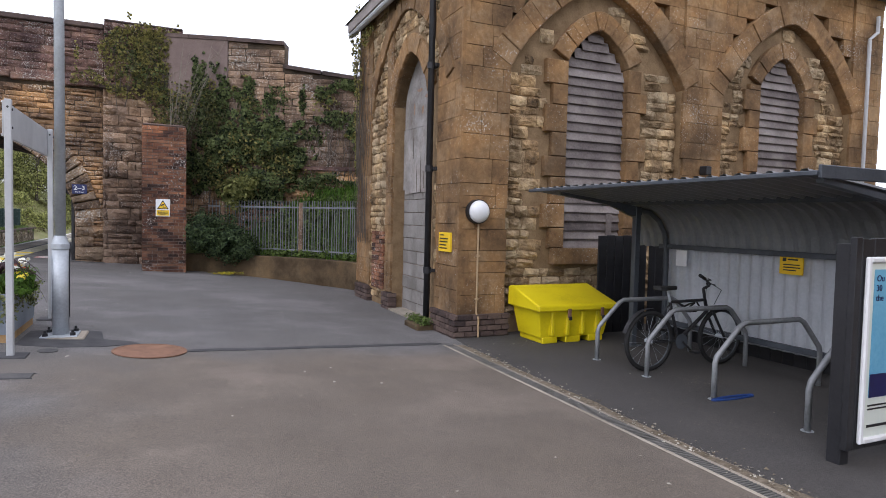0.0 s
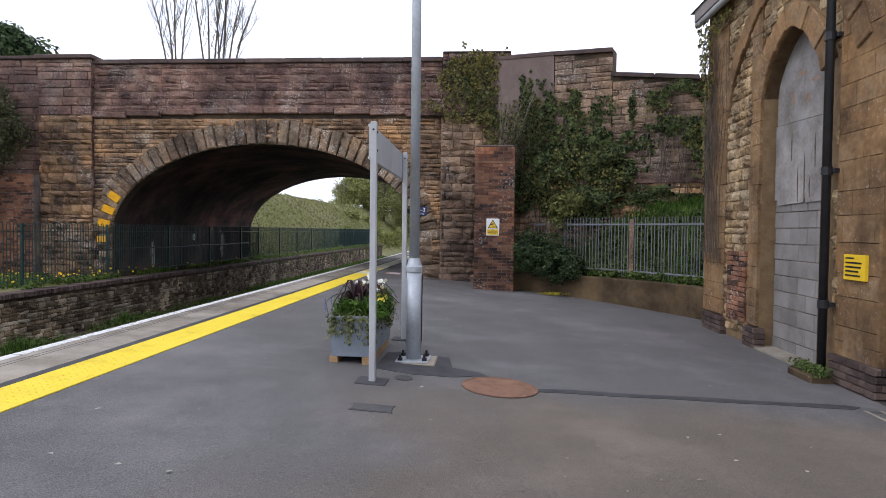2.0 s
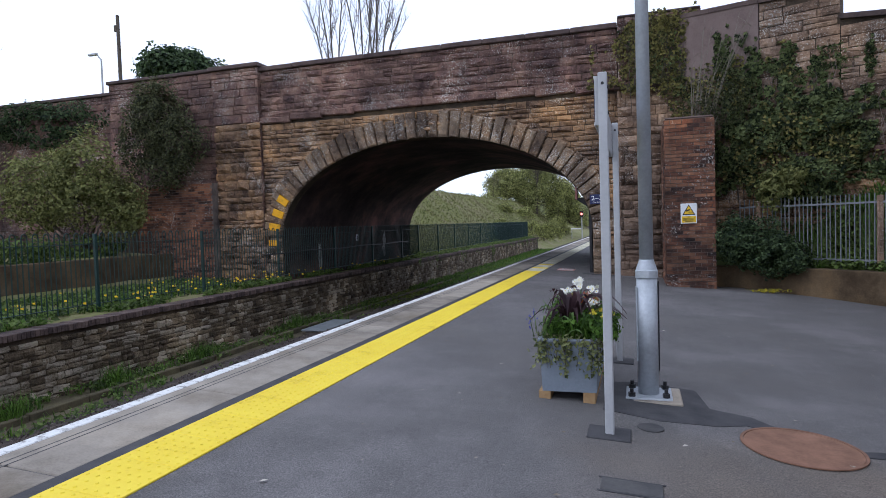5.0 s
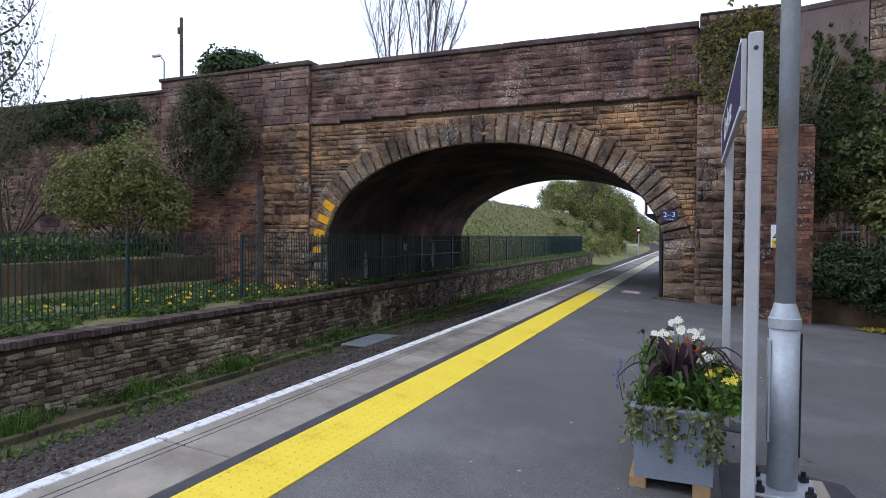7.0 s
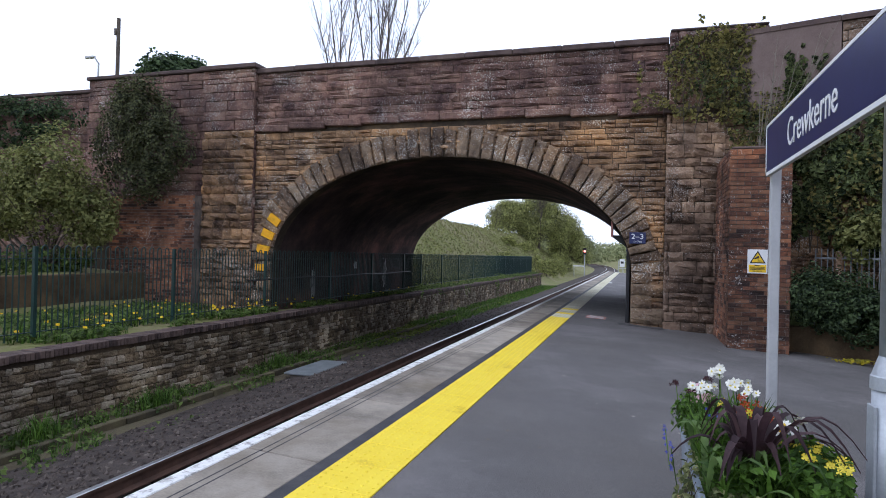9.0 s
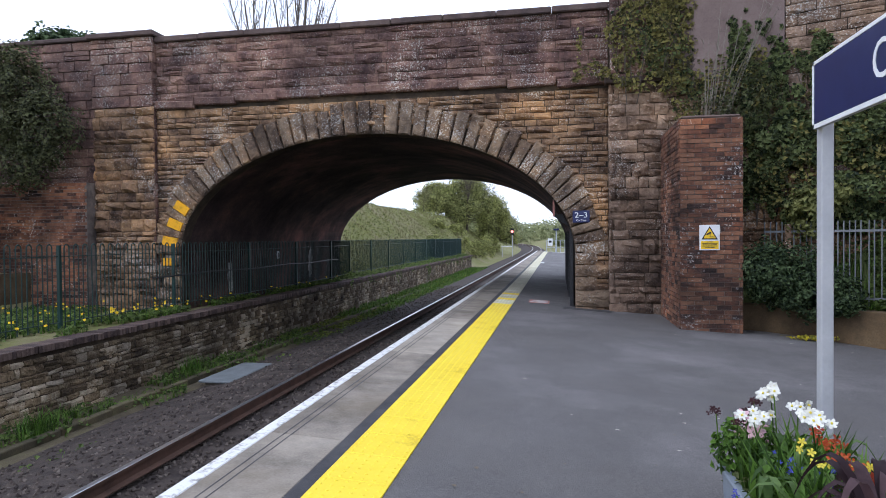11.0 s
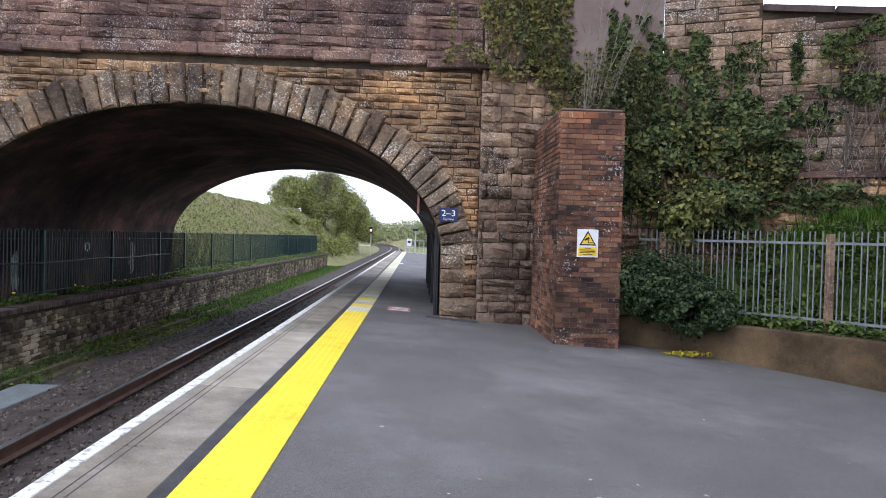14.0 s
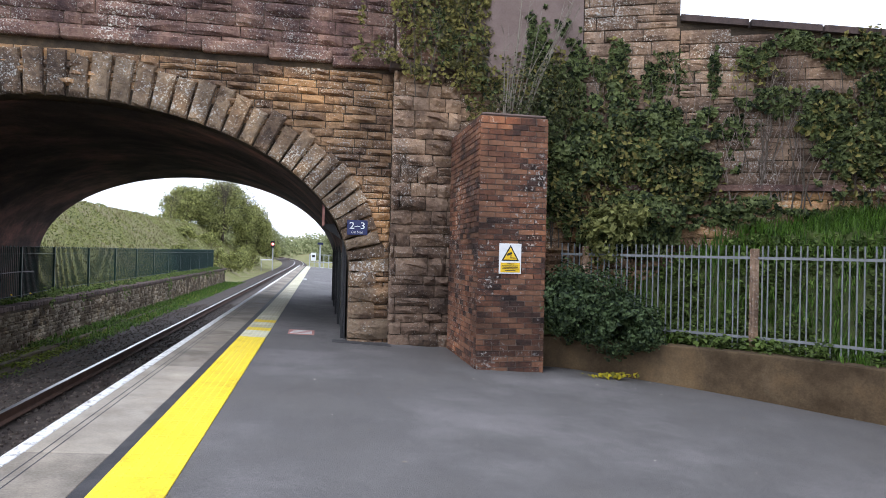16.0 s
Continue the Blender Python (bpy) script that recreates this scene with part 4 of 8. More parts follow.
def pilaster(name, x0, x1, y, z0, z1, mat, label, cap, seed, depth=0.5, zsplit=None):
    b = structure(name, Geo().box(x0 + 0.04, x1 - 0.04, y + 0.04, y + depth, z0, z1), MORTAR, label, "pilaster")
    zs = zsplit or z1
    lay(b, mat, (x0, y + 0.04), (1, 0), (0, -1), x1 - x0, z0, zs, (0.11, 0.30), (0.18, 0.6), 0.12, seed=seed, bulge=0.8, joint=0.008, jitter=0.5, wild=0.2)
    if zsplit:
        lay(b, PARAPET, (x0, y + 0.04), (1, 0), (0, -1), x1 - x0, zs, z1, (0.2, 0.27), (0.4, 0.8), 0.06, seed=seed + 1, name="upper_stone")
    for xx, n in ((x0 + 0.04, (-1, 0)), (x1 - 0.04, (1, 0))):
        lay(b, mat if not zsplit else PARAPET, (xx, y + 0.02), (0, 1), n, depth - 0.05, z0, z1, (0.2, 0.3), (0.3, 0.6), 0.04, seed=seed + 2, name="side_stone")
    o = 0.07 if cap else -0.01
    part("cap", Geo().cbox(x0 - o, x1 + o, y - o - 0.02, y + depth + o, z1, z1 + (0.12 if cap else 0.05), 0.02), COPING, b)
    return b


pilaster("pilaster_left", -13.05, -11.48, 18.16, -0.2, 6.18, SPANDREL, "rough stone pilaster with a capstone beside the arch", True, 21, zsplit=4.6)
pilaster("pilaster_right", -1.53, -0.40, 18.14, 0.0, 4.55, WINGSTONE, "tall rough stone pilaster beside the arch", True, 24)
pilaster("parapet_pier", -1.50, 0.36, 18.08, 4.6, 6.24, PARAPET, "ivy-covered stone parapet pier", False, 28)
# wall left of the bridge
lw = structure("wall_left", Geo().box(-17.0, -13.0, 18.3, 18.75, -0.2, 6.2).box(-45, -17.0, 18.6, 19.0, -0.2, 5.95), MORTAR, "dark stone retaining wall left of the bridge", "wall")
lay(lw, PARAPET, (-17.0, 18.3), (1, 0), (0, -1), 4.0, 2.6, 6.2, (0.2, 0.26), (0.4, 0.9), 0.05, seed=31)
lay(lw, PARAPET, (-30.0, 18.6), (1, 0), (0, -1), 13.0, 0.0, 5.95, (0.2, 0.26), (0.4, 0.9), 0.05, seed=32, most=0)
part("coping", Geo().cbox(-17.05, -13.0, 18.2, 18.85, 6.2, 6.3, 0.02).cbox(-45, -17.05, 18.5, 19.1, 5.95, 6.05, 0.02), COPING, lw)
but = structure("brick_buttress_left", Geo().box(-15.75, -13.0, 17.9, 18.4, -0.2, 2.9), BRICK_MORTAR, "stained red brick buttress beside the bridge", "buttress")
lay(but, BRICK, (-15.75, 17.9), (1, 0), (0, -1), 2.75, -0.1, 2.9, (0.075, 0.075), (0.225, 0.225), 0.012, bond=True, seed=33, most=0, joint=0.01, bulge=0.1, cols=1)

# ---- walls right of the bridge ----
A, B, C = Vector((-0.42, 18.2)), Vector((2.82, 16.93)), Vector((10.3, 13.75))


def wing(name, p, q, z0, z1, z2, label, seed, mats):
    d = (q - p)
    ln = d.length
    u = d / ln
    n = Vector((u.y, -u.x))
    g = Geo()
    a, b, c, e = p, q, q - n * 0.45, p - n * 0.45
    g.add([(*a, z0), (*b, z0), (*c, z0), (*e, z0), (*a, z1), (*b, z2), (*c, z2), (*e, z1)], [(0, 1, 5, 4), (1, 2, 6, 5), (2, 3, 7, 6), (3, 0, 4, 7), (4, 5, 6, 7), (0, 3, 2, 1)])
    w = structure(name, g, MORTAR, label, "wall")
    lay(w, mats[0], p, u, n, ln, z0, 2.65, (0.17, 0.24), (0.3, 0.8), 0.07, seed=seed, bulge=0.75, joint=0.008, near=(ln * 0.3, 3), wild=0.14)
    lay(w, mats[1], p, u, n, ln, 2.72, max(z1, z2), (0.17, 0.24), (0.3, 0.8), 0.05, seed=seed + 1, near=(ln * 0.3, 3), bulge=0.65, wild=0.08, name="upper_stone", keep=lambda a, b, z, t: t < z1 + (z2 - z1) * b / ln + 0.03)
    cg = Geo()
    k = max(2, int(ln / 1.0))
    for i in range(k):
        f0, f1 = i / k, (i + 1) / k - 0.004
        for_z = [z1 + (z2 - z1) * f for f in (f0, f1)]
        c0, c1 = p + d * f0, p + d * f1
        vs = []
        for (cc, zz) in ((c0, for_z[0]), (c1, for_z[1])):
            for off, hh in ((0.09, 0.0), (0.09, 0.10), (-0.5, 0.10), (-0.5, 0.0)):
                vs.append((cc.x + n.x * off, cc.y + n.y * off, zz + hh))
        cg.add(vs, [(0, 1, 2, 3), (7, 6, 5, 4), (0, 4, 5, 1), (1, 5, 6, 2), (2, 6, 7, 3), (3, 7, 4, 0)])
    part("coping", cg, COPING, w)
    sg = Geo()
    sg.add([(p.x + n.x * o, p.y + n.y * o, z) for o, z in ((0, 2.64), (0.1, 2.64), (0.1, 2.73), (0, 2.75))] + [(q.x + n.x * o, q.y + n.y * o, z) for o, z in ((0, 2.64), (0.1, 2.64), (0.1, 2.73), (0, 2.75))], [(0, 1, 5, 4), (1, 2, 6, 5), (2, 3, 7, 6)])
    part("ledge", sg, PARAPET, w)
    return w, u, n


wa, ua, na = wing("wing_wall_near_bridge", A, Vector((1.45, 17.51)), 0.0, 6.02, 5.98, "grey rendered parapet on the wing wall", 41, (SPANDREL, WINGSTONE))
wb, ub, nb = wing("wing_wall_pier", Vector((1.45, 17.49)), B, 0.0, 5.97, 5.9, "raised stone pier on the wing wall", 44, (SPANDREL, WINGSTONE))
wc, uc, nc = wing("wing_wall_right", B, C, 0.0, 5.30, 4.2, "long coursed stone retaining wall with ivy", 47, (SPANDREL, WINGSTONE))
RENDER = material("grey_cement_render", [(0.2, (0.12, 0.085, 0.075)), (0.6, (0.20, 0.15, 0.135)), (0.9, (0.27, 0.215, 0.195))], 0.92, 1.6, 40, 0.4)
rg = Geo()
p0, p1 = A + ua * 0.05, Vector((1.45, 17.51))
rg.add([(*(p0 + na * 0.07), 4.5), (*(p1 + na * 0.07), 4.5), (*(p1 + na * 0.07), 6.0), (*(p0 + na * 0.07), 6.02), (*p0, 4.5), (*p1, 4.5), (*p1, 6.0), (*p0, 6.02)], [(0, 1, 2, 3), (3, 2, 6, 7), (0, 4, 5, 1), (1, 5, 6, 2), (0, 3, 7, 4)])
part("render_coat", rg, RENDER, wa, "smooth cement render")

# brick pier that stands before the pilaster
PX0, PX1, PY0, PY1, PZ = -0.56, 0.40, 16.2, 18.1, 3.46
pier = structure("brick_pier", Geo().box(PX0 + 0.01, PX1 - 0.01, PY0 + 0.01, PY1, -0.1, PZ), BRICK_MORTAR, "weathered red brick pier beside the bridge", "pier")
lay(pier, BRICK, (PX0, PY0 + 0.01), (1, 0), (0, -1), PX1 - PX0, -0.02, PZ, (0.075, 0.075), (0.226, 0.226), 0.014, bond=True, seed=51, most=300, near=(0.3, 1.6), joint=0.011, bulge=0.15, cols=1, name="brick")
lay(pier, BRICK, (PX0 + 0.01, PY0), (0, 1), (-1, 0), PY1 - PY0, 0.0, PZ, (0.075, 0.075), (0.226, 0.226), 0.014, bond=True, seed=52, most=0, joint=0.011, bulge=0.15, cols=1, name="side_brick")
lay(pier, BRICK, (PX1 - 0.01, PY0), (0, 1), (1, 0), PY1 - PY0, -0.05, PZ, (0.075, 0.075), (0.226, 0.226), 0.014, bond=True, seed=53, most=0, joint=0.011, bulge=0.15, cols=1, name="end_brick")
part("weathered_top", Geo().cbox(PX0 + 0.02, PX1 - 0.02, PY0 + 0.02, PY1, PZ, PZ + 0.05, 0.02), BLUE_BRICK, pier)

# low rendered wall that curves round to the building
LW = [(0.40, 16.75), (0.9, 16.72), (1.4, 16.35), (2.0, 15.85), (2.5, 15.35), (3.0, 14.75), (3.45, 14.05), (3.8, 13.2), (3.95, 12.5)]


def smooth_line(pts, n):
    out = []
    for i in range(len(pts) - 1):
        p = [Vector(pts[min(max(i + k, 0), len(pts) - 1)]) for k in (-1, 0, 1, 2)]
        for j in range(n):
            t = j / n
            out.append(0.5 * (2 * p[1] + (p[2] - p[0]) * t + (2 * p[0] - 5 * p[1] + 4 * p[2] - p[3]) * t * t + (3 * p[1] - p[0] - 3 * p[2] + p[3]) * t ** 3))
    return out + [Vector(pts[-1])]


def side(line, i):
    d = (line[min(i + 1, len(line) - 1)] - line[max(i - 1, 0)]).normalized()
    return Vector((-d.y, d.x))


lwl = smooth_line(LW, 5)
g = Geo()
g.strip([[(p.x + side(lwl, i).x * o, p.y + side(lwl, i).y * o, z) for o, z in ((0, -0.4), (0, 0.385), (0.012, 0.40), (0.25, 0.40), (0.26, 0.385), (0.26, -0.4))] for i, p in enumerate(lwl)])
structure("low_wall", g, LOW_WALL, "low stained rendered retaining wall along the platform", "wall", smooth=False)
bank = Geo()
rows = []
for i, p in enumerate(lwl):
    s = side(lwl, i)
    row = []
    for o, z in ((0.2, 0.3), (0.5, 0.40), (0.75, 0.50), (1.0, 0.85), (1.3, 1.45), (1.7, 2.0), (2.4, 2.3), (8, 2.6)):
        row.append((p.x + s.x * o, p.y + s.y * o, z + 0.05 * noise.noise(Vector((p.x * 2 + o, p.y * 2, 0)))))
    rows.append(row)
structure("bank_right", bank.strip(rows), EARTH, "grassy weedy bank behind the low wall", "ground", smooth=True)

# added block out of view, cuts sky light around the shelter
structure("station_building", Geo().box(5.4, 14, -14, 2.2, -0.3, 4.6), DRESSED, "unseen plain block added to keep sky light off the shelter side", "building")

# ---- station goods building ----
BX, BY, BX1, BY1, BTOP = 3.60, 7.58, 12.5, 12.55, 5.75


class Face:
    """Places on an upright face: u along it, d outwards, z up."""

    def __init__(self, o, u, n):
        self.o, self.u, self.n = Vector((*o, 0)), Vector((*u, 0)), Vector((*n, 0))

    def at(self, u, d, z):
        return tuple(self.o + self.u * u + self.n * d + Vector((0, 0, z)))

    def slab(self, g, poly, d0, d1):
        n = len(poly)
        g.add([self.at(u, d0, z) for u, z in poly] + [self.at(u, d1, z) for u, z in poly], [tuple(range(n)), tuple(range(2 * n - 1, n - 1, -1))] + [(i, i + n, (i + 1) % n + n, (i + 1) % n) for i in range(n)])
        return g

    def block(self, parent, name, mat, poly, d0, d1):
        """One dressed block with an eased front edge."""
        n = len(poly)
        cu, cz = sum(p[0] for p in poly) / n, sum(p[1] for p in poly) / n
        inner = []
        for p in poly:
            v = Vector((p[0] - cu, p[1] - cz))
            inner.append((cu + v.x * (1 - 0.014 / max(v.length, 0.05)), cz + v.y * (1 - 0.014 / max(v.length, 0.05))))
        g = Geo()
        g.add([self.at(u, d0, z) for u, z in poly] + [self.at(u, d1 - 0.012, z) for u, z in poly] + [self.at(u, d1, z) for u, z in inner],
              [tuple(range(2 * n, 3 * n))] + [(i, (i + 1) % n, (i + 1) % n + n, i + n) for i in range(n)] + [(i + n, (i + 1) % n + n, (i + 1) % n + 2 * n, i + 2 * n) for i in range(n)])
        return piece(name, g.mesh(name, mat), parent, Matrix.Identity(4))


def head_curve(c, half, zs, za, n=12, power=0.85):
    """A blunt pointed head from the left springing over the apex to the right one."""
    pts = []
    for i in range(2 * n + 1):
        s = i / n - 1
        pts.append((c + half * s, zs + (za - zs) * (1 - abs(s) ** 1.55) ** power))
    return pts


def band(face, parent, mat, curve, width, d0, d1, k, name="arch_block"):
    """Blocks along a curve, as an arch band."""
    n = len(curve) - 1
    outer = []
    for i, p in enumerate(curve):
        a, b = Vector(curve[max(i - 1, 0)]), Vector(curve[min(i + 1, n)])
        d = (b - a).normalized()
        outer.append((p[0] - d.y * width, p[1] + d.x * width))
    for j in range(k):
        i0, i1 = round(j * n / k), round((j + 1) * n / k)
        poly = curve[i0:i1 + 1] + outer[i0:i1 + 1][::-1]
        face.block(parent, name, mat, poly, d0, d1 + 0.008 * ((j * 5) % 3))


def under(curve, u, z, grow=0.0):
    us = [p[0] for p in curve]
    if u < us[0] - grow or u > us[-1] + grow:
        return False
    return z < float(np.interp(u, us, [p[1] for p in curve])) + grow


front = Face((BX, BY), (1, 0), (0, -1))
flank = Face((BX, BY), (0, 1), (-1, 0))
bld = structure("building", Geo().box(BX + 0.9, BX1 - 0.3, BY + 0.9, BY1 - 0.3, -0.4, BTOP), BLACK, "old stone station building with boarded openings", "building")
shell = Geo()
# front bays: (left, right, window centre, half width, sill, springing, apex)
BAYS = [(0.75, 3.92, 2.32, 0.55, 1.02, 3.78, 4.28), (4.78, 8.05, 6.32, 0.56, 1.0, 3.85, 4.36)]
for a, b, c, hw, zs, zp, za in BAYS:
    hd = head_curve(c, hw + 0.03, zp, za + 0.03)
    front.slab(shell, [(a - 0.1, -0.4), (b + 0.1, -0.4), (b + 0.1, zs), (a - 0.1, zs)], -0.5, -0.17)
    front.slab(shell, [(a - 0.1, zs), (c - hw - 0.03, zs), (c - hw - 0.03, zp), (a - 0.1, zp)], -0.5, -0.17)
    front.slab(shell, [(c + hw + 0.03, zs), (b + 0.1, zs), (b + 0.1, zp), (c + hw + 0.03, zp)], -0.5, -0.17)
    front.slab(shell, [(a - 0.1, zp)] + hd + [(b + 0.1, zp), (b + 0.1, BTOP), (a - 0.1, BTOP)], -0.5, -0.17)
for a, b in ((0.05, 0.75), (3.92, 4.78), (8.05, 8.9)):
    front.slab(shell, [(a, -0.4), (b, -0.4), (b, BTOP), (a, BTOP)], -0.5, -0.05)
# flank with its doorway
DC, DH = 2.03, 0.78
dhead = head_curve(DC, DH, 3.35, 4.12, power=0.7)
flank.slab(shell, [(0.05, -0.4), (DC - DH, -0.4), (DC - DH, 3.35), (0.05, 3.35)], -0.5, -0.05)
flank.slab(shell, [(DC + DH, -0.4), (4.9, -0.4), (4.9, 3.35), (DC + DH, 3.35)], -0.5, -0.05)
flank.slab(shell, [(0.05, 3.35)] + dhead + [(4.9, 3.35), (4.9, 5.3), (0.05, 5.3)], -0.5, -0.05)
part("wall_core", shell, RUBBLE_MORTAR, bld, fix=True)
part("rear_wall", Geo().box(BX + 0.05, BX1, BY1 - 0.25, BY1, -0.4, 5.6).box(BX1 - 0.3, BX1, BY + 0.5, BY1, -0.4, 5.6), DRESSED, bld)


def columns(face, spans, z0, z1, mat, d, seed, name="dressed_stone", near=None, most=300):
    for k, (a, b) in enumerate(spans):
        lay(bld, mat, face.at(a, -0.05, 0)[:2], tuple(face.u[:2]), tuple(face.n[:2]), b - a, z0, z1, (0.24, 0.34), (0.3, 0.62), d, seed=seed + k, bulge=0.12, joint=0.004, jitter=0.04, cols=1, name=name, most=most)


columns(front, [(-0.0, 0.75), (3.92, 4.78), (8.05, 8.9)], 0.1, BTOP, DRESSED, 0.05, 60)
columns(flank, [(0.0, 0.82), (DC + DH + 0.0, DC + DH + 0.32), (4.05, 4.95)], 0.1, 5.3, DRESSED, 0.05, 70)
for k, (a, b, c, hw, zs, zp, za) in enumerate(BAYS):
    rel = head_curve((a + b) / 2, (b - a) / 2, 3.55, 4.85 + 0.1 * k)
    sur = head_curve(c, hw + 0.3, zp, za + 0.3)
    band(front, bld, DRESSED, rel, 0.36, -0.2, 0.005, 17, "relieving_arch_block")
    band(front, bld, DRESSED, head_curve(c, hw, zp, za), 0.28, -0.5, -0.08, 9)
    lay(bld, DRESSED, front.at(a, -0.17, 0)[:2], (1, 0), (0, -1), b - a, 4.3, BTOP, (0.26, 0.34), (0.35, 0.7), 0.13, seed=80 + k, bulge=0.12, joint=0.004, jitter=0.04, cols=1, name="upper_block", keep=lambda p, q, z, t: not any(under(rel, a + x, z, 0.22) for x in (p, q, (p + q) / 2)))
    lay(bld, RUBBLE, front.at(a, -0.17, 0)[:2], (1, 0), (0, -1), b - a, 0.05, 4.9, (0.10, 0.22), (0.14, 0.42), 0.07, seed=90 + k, bulge=0.7, joint=0.010, jitter=0.5, wild=0.34, name="rubble_stone", near=(1.2, 2.5), most=300 - 150 * k,
        keep=lambda p, q, z, t: all(under(rel, a + x, t, 0.05) for x in (p, q)) and not any(c - hw - 0.2 < a + x < c + hw + 0.2 and zs - 0.2 < zz < zp + 0.1 for x in (p, q, (p + q) / 2) for zz in (z, t)) and not any(under(sur, a + x, z) and t > zs for x in (p, q, (p + q) / 2)))
    zz, j = zs - 0.0, 0
    while zz < zp - 0.05:
        h = min(0.30 + 0.05 * (j % 3), zp - zz)
        for sgn in (-1, 1):
            w = (0.26, 0.38)[(j + (sgn > 0)) % 2]
            x0, x1 = sorted((c + sgn * hw, c + sgn * (hw + w)))
            front.block(bld, "jamb_block", DRESSED, [(x0, zz + 0.004), (x1, zz + 0.004), (x1, zz + h - 0.004), (x0, zz + h - 0.004)], -0.5, -0.085)
        zz += h
        j += 1
    front.block(bld, "window_sill", DRESSED, [(c - hw - 0.2, zs - 0.24), (c + hw + 0.2, zs - 0.24), (c + hw + 0.2, zs), (c - hw - 0.2, zs)], -0.45, -0.04)
    win = tagged(new("window_%d" % (k + 1), front.slab(Geo(), [(c - hw, zs)] + [(c + hw, zs)] + head_curve(c, hw, zp, za)[::-1], -0.36, -0.32).mesh("backing", BLACK)), "tall pointed opening closed with weathered grey louvre boards", "window", kind="structure")
    z, j = zs, 0
    while z < za - 0.12:
        zt = z + 0.15
        half = hw if zt < zp else hw * max(0.12, 1 - ((zt - zp) / (za - zp))) ** 0.62
        r = random.Random(j + 40 * k)
        g = Geo()
        tilt = r.uniform(-0.008, 0.008)
        g.add([front.at(c + x, d, z + zz + tilt * x) for x in (-half, half) for d, zz in ((-0.195, 0.0), (-0.18, 0.0), (-0.228, 0.165), (-0.243, 0.165))], [(0, 1, 2, 3), (7, 6, 5, 4), (0, 4, 5, 1), (1, 5, 6, 2), (2, 6, 7, 3), (3, 7, 4, 0)])
        part("slat", g, LOUVRE, win)
        z += 0.135
        j += 1
    if k == 0:
        g = Geo()
        g.add([front.at(c + x, d, z) for x, z in ((0.28, 1.02), (0.38, 1.02), (0.38, 1.55), (0.28, 1.55)) for d in (-0.175, -0.155)], [(0, 2, 3, 1), (2, 4, 5, 3), (4, 6, 7, 5), (6, 0, 1, 7), (1, 3, 5, 7), (0, 6, 4, 2)])
        part("loose_slat", g, LOUVRE, win, "broken upright board")
# flank: doorway surround, relieving arch, rubble strip
band(flank, bld, DRESSED, dhead, 0.30, -0.5, 0.0, 13, "door_arch_block")
frel = head_curve(DC + 0.2, 1.72, 3.4, 4.85, power=0.7)
band(flank, bld, DRESSED, frel, 0.26, -0.2, 0.02, 19, "relieving_arch_block")
lay(bld, RUBBLE, flank.at(0.8, -0.05, 0)[:2], (0, 1), (-1, 0), 3.3, -0.1, 5.3, (0.10, 0.2), (0.14, 0.36), 0.05, seed=97, bulge=0.6, joint=0.010, wild=0.3, name="flank_rubble", near=(2.6, 2.0), most=200,
    keep=lambda p, q, z, t: not any(under(head_curve(DC, DH + 0.25, 3.35, 4.4, power=0.7), 0.8 + x, z) for x in (p, q, (p + q) / 2)))
# brick patch and plinth
for z in range(5):
    off = (0.0, 0.112)[z % 2]
    for i in range(-1, 5):
        a, b = max(-0.07, off + 0.225 * i), min(0.80, off + 0.225 * (i + 1) - 0.01)
        if b - a > 0.04:
            front.block(bld, "plinth_brick", BLUE_BRICK, [(a, -0.27 + 0.077 * z), (b, -0.27 + 0.077 * z), (b, -0.203 + 0.077 * z), (a, -0.203 + 0.077 * z)], -0.1, 0.07)
            fa = max(a, 0.106)
            if b > fa + 0.03:
                flank.block(bld, "plinth_brick", BLUE_BRICK, [(fa, -0.27 + 0.077 * z), (b, -0.27 + 0.077 * z), (b, -0.203 + 0.077 * z), (fa, -0.203 + 0.077 * z)], -0.1, 0.07)
            for uu in (2.78, 4.05):
                flank.block(bld, "plinth_brick", BLUE_BRICK, [(uu + a, -0.30 + 0.077 * z), (uu + min(b, 0.8 if uu > 3 else 0.34), -0.30 + 0.077 * z), (uu + min(b, 0.8 if uu > 3 else 0.34), -0.233 + 0.077 * z), (uu + a, -0.233 + 0.077 * z)], -0.1, 0.06) if a < 0.3 or uu > 3 else None
for z in range(14):
    for i in range(3):
        flank.block(bld, "patch_brick", BRICK, [(3.2 + 0.226 * i, 0.09 + 0.077 * z), (3.416 + 0.226 * i, 0.09 + 0.077 * z), (3.416 + 0.226 * i, 0.157 + 0.077 * z), (3.2 + 0.226 * i, 0.157 + 0.077 * z)], -0.1, 0.012)
# boarded door: concrete blocks below, two sheets above
door = tagged(new("door_1", flank.slab(Geo(), [(DC - DH, -0.3), (DC + DH, -0.3)] + dhead[::-1], -0.5, -0.45).mesh("backing", BLACK)), "tall arched doorway closed with grey blocks and peeling boards", "door", kind="structure")
z, j = -0.25, 0
while z < 1.90:
    x = DC - DH - (0.22 if j % 2 else 0)
    while x < DC + DH:
        a, b = max(x, DC - DH), min(x + 0.44, DC + DH)
        if b - a > 0.05:
            flank.block(door, "concrete_block", GREY_BLOCK, [(a + 0.005, z + 0.005), (b - 0.005, z + 0.005), (b - 0.005, z + 0.215), (a + 0.005, z + 0.215)], -0.5, -0.24)
        x += 0.44
    z += 0.22
    j += 1
part("mortar_bed", flank.slab(Geo(), [(DC - DH, -0.3), (DC + DH, -0.3), (DC + DH, 1.92), (DC - DH, 1.92)], -0.46, -0.25), BRICK_MORTAR, door)
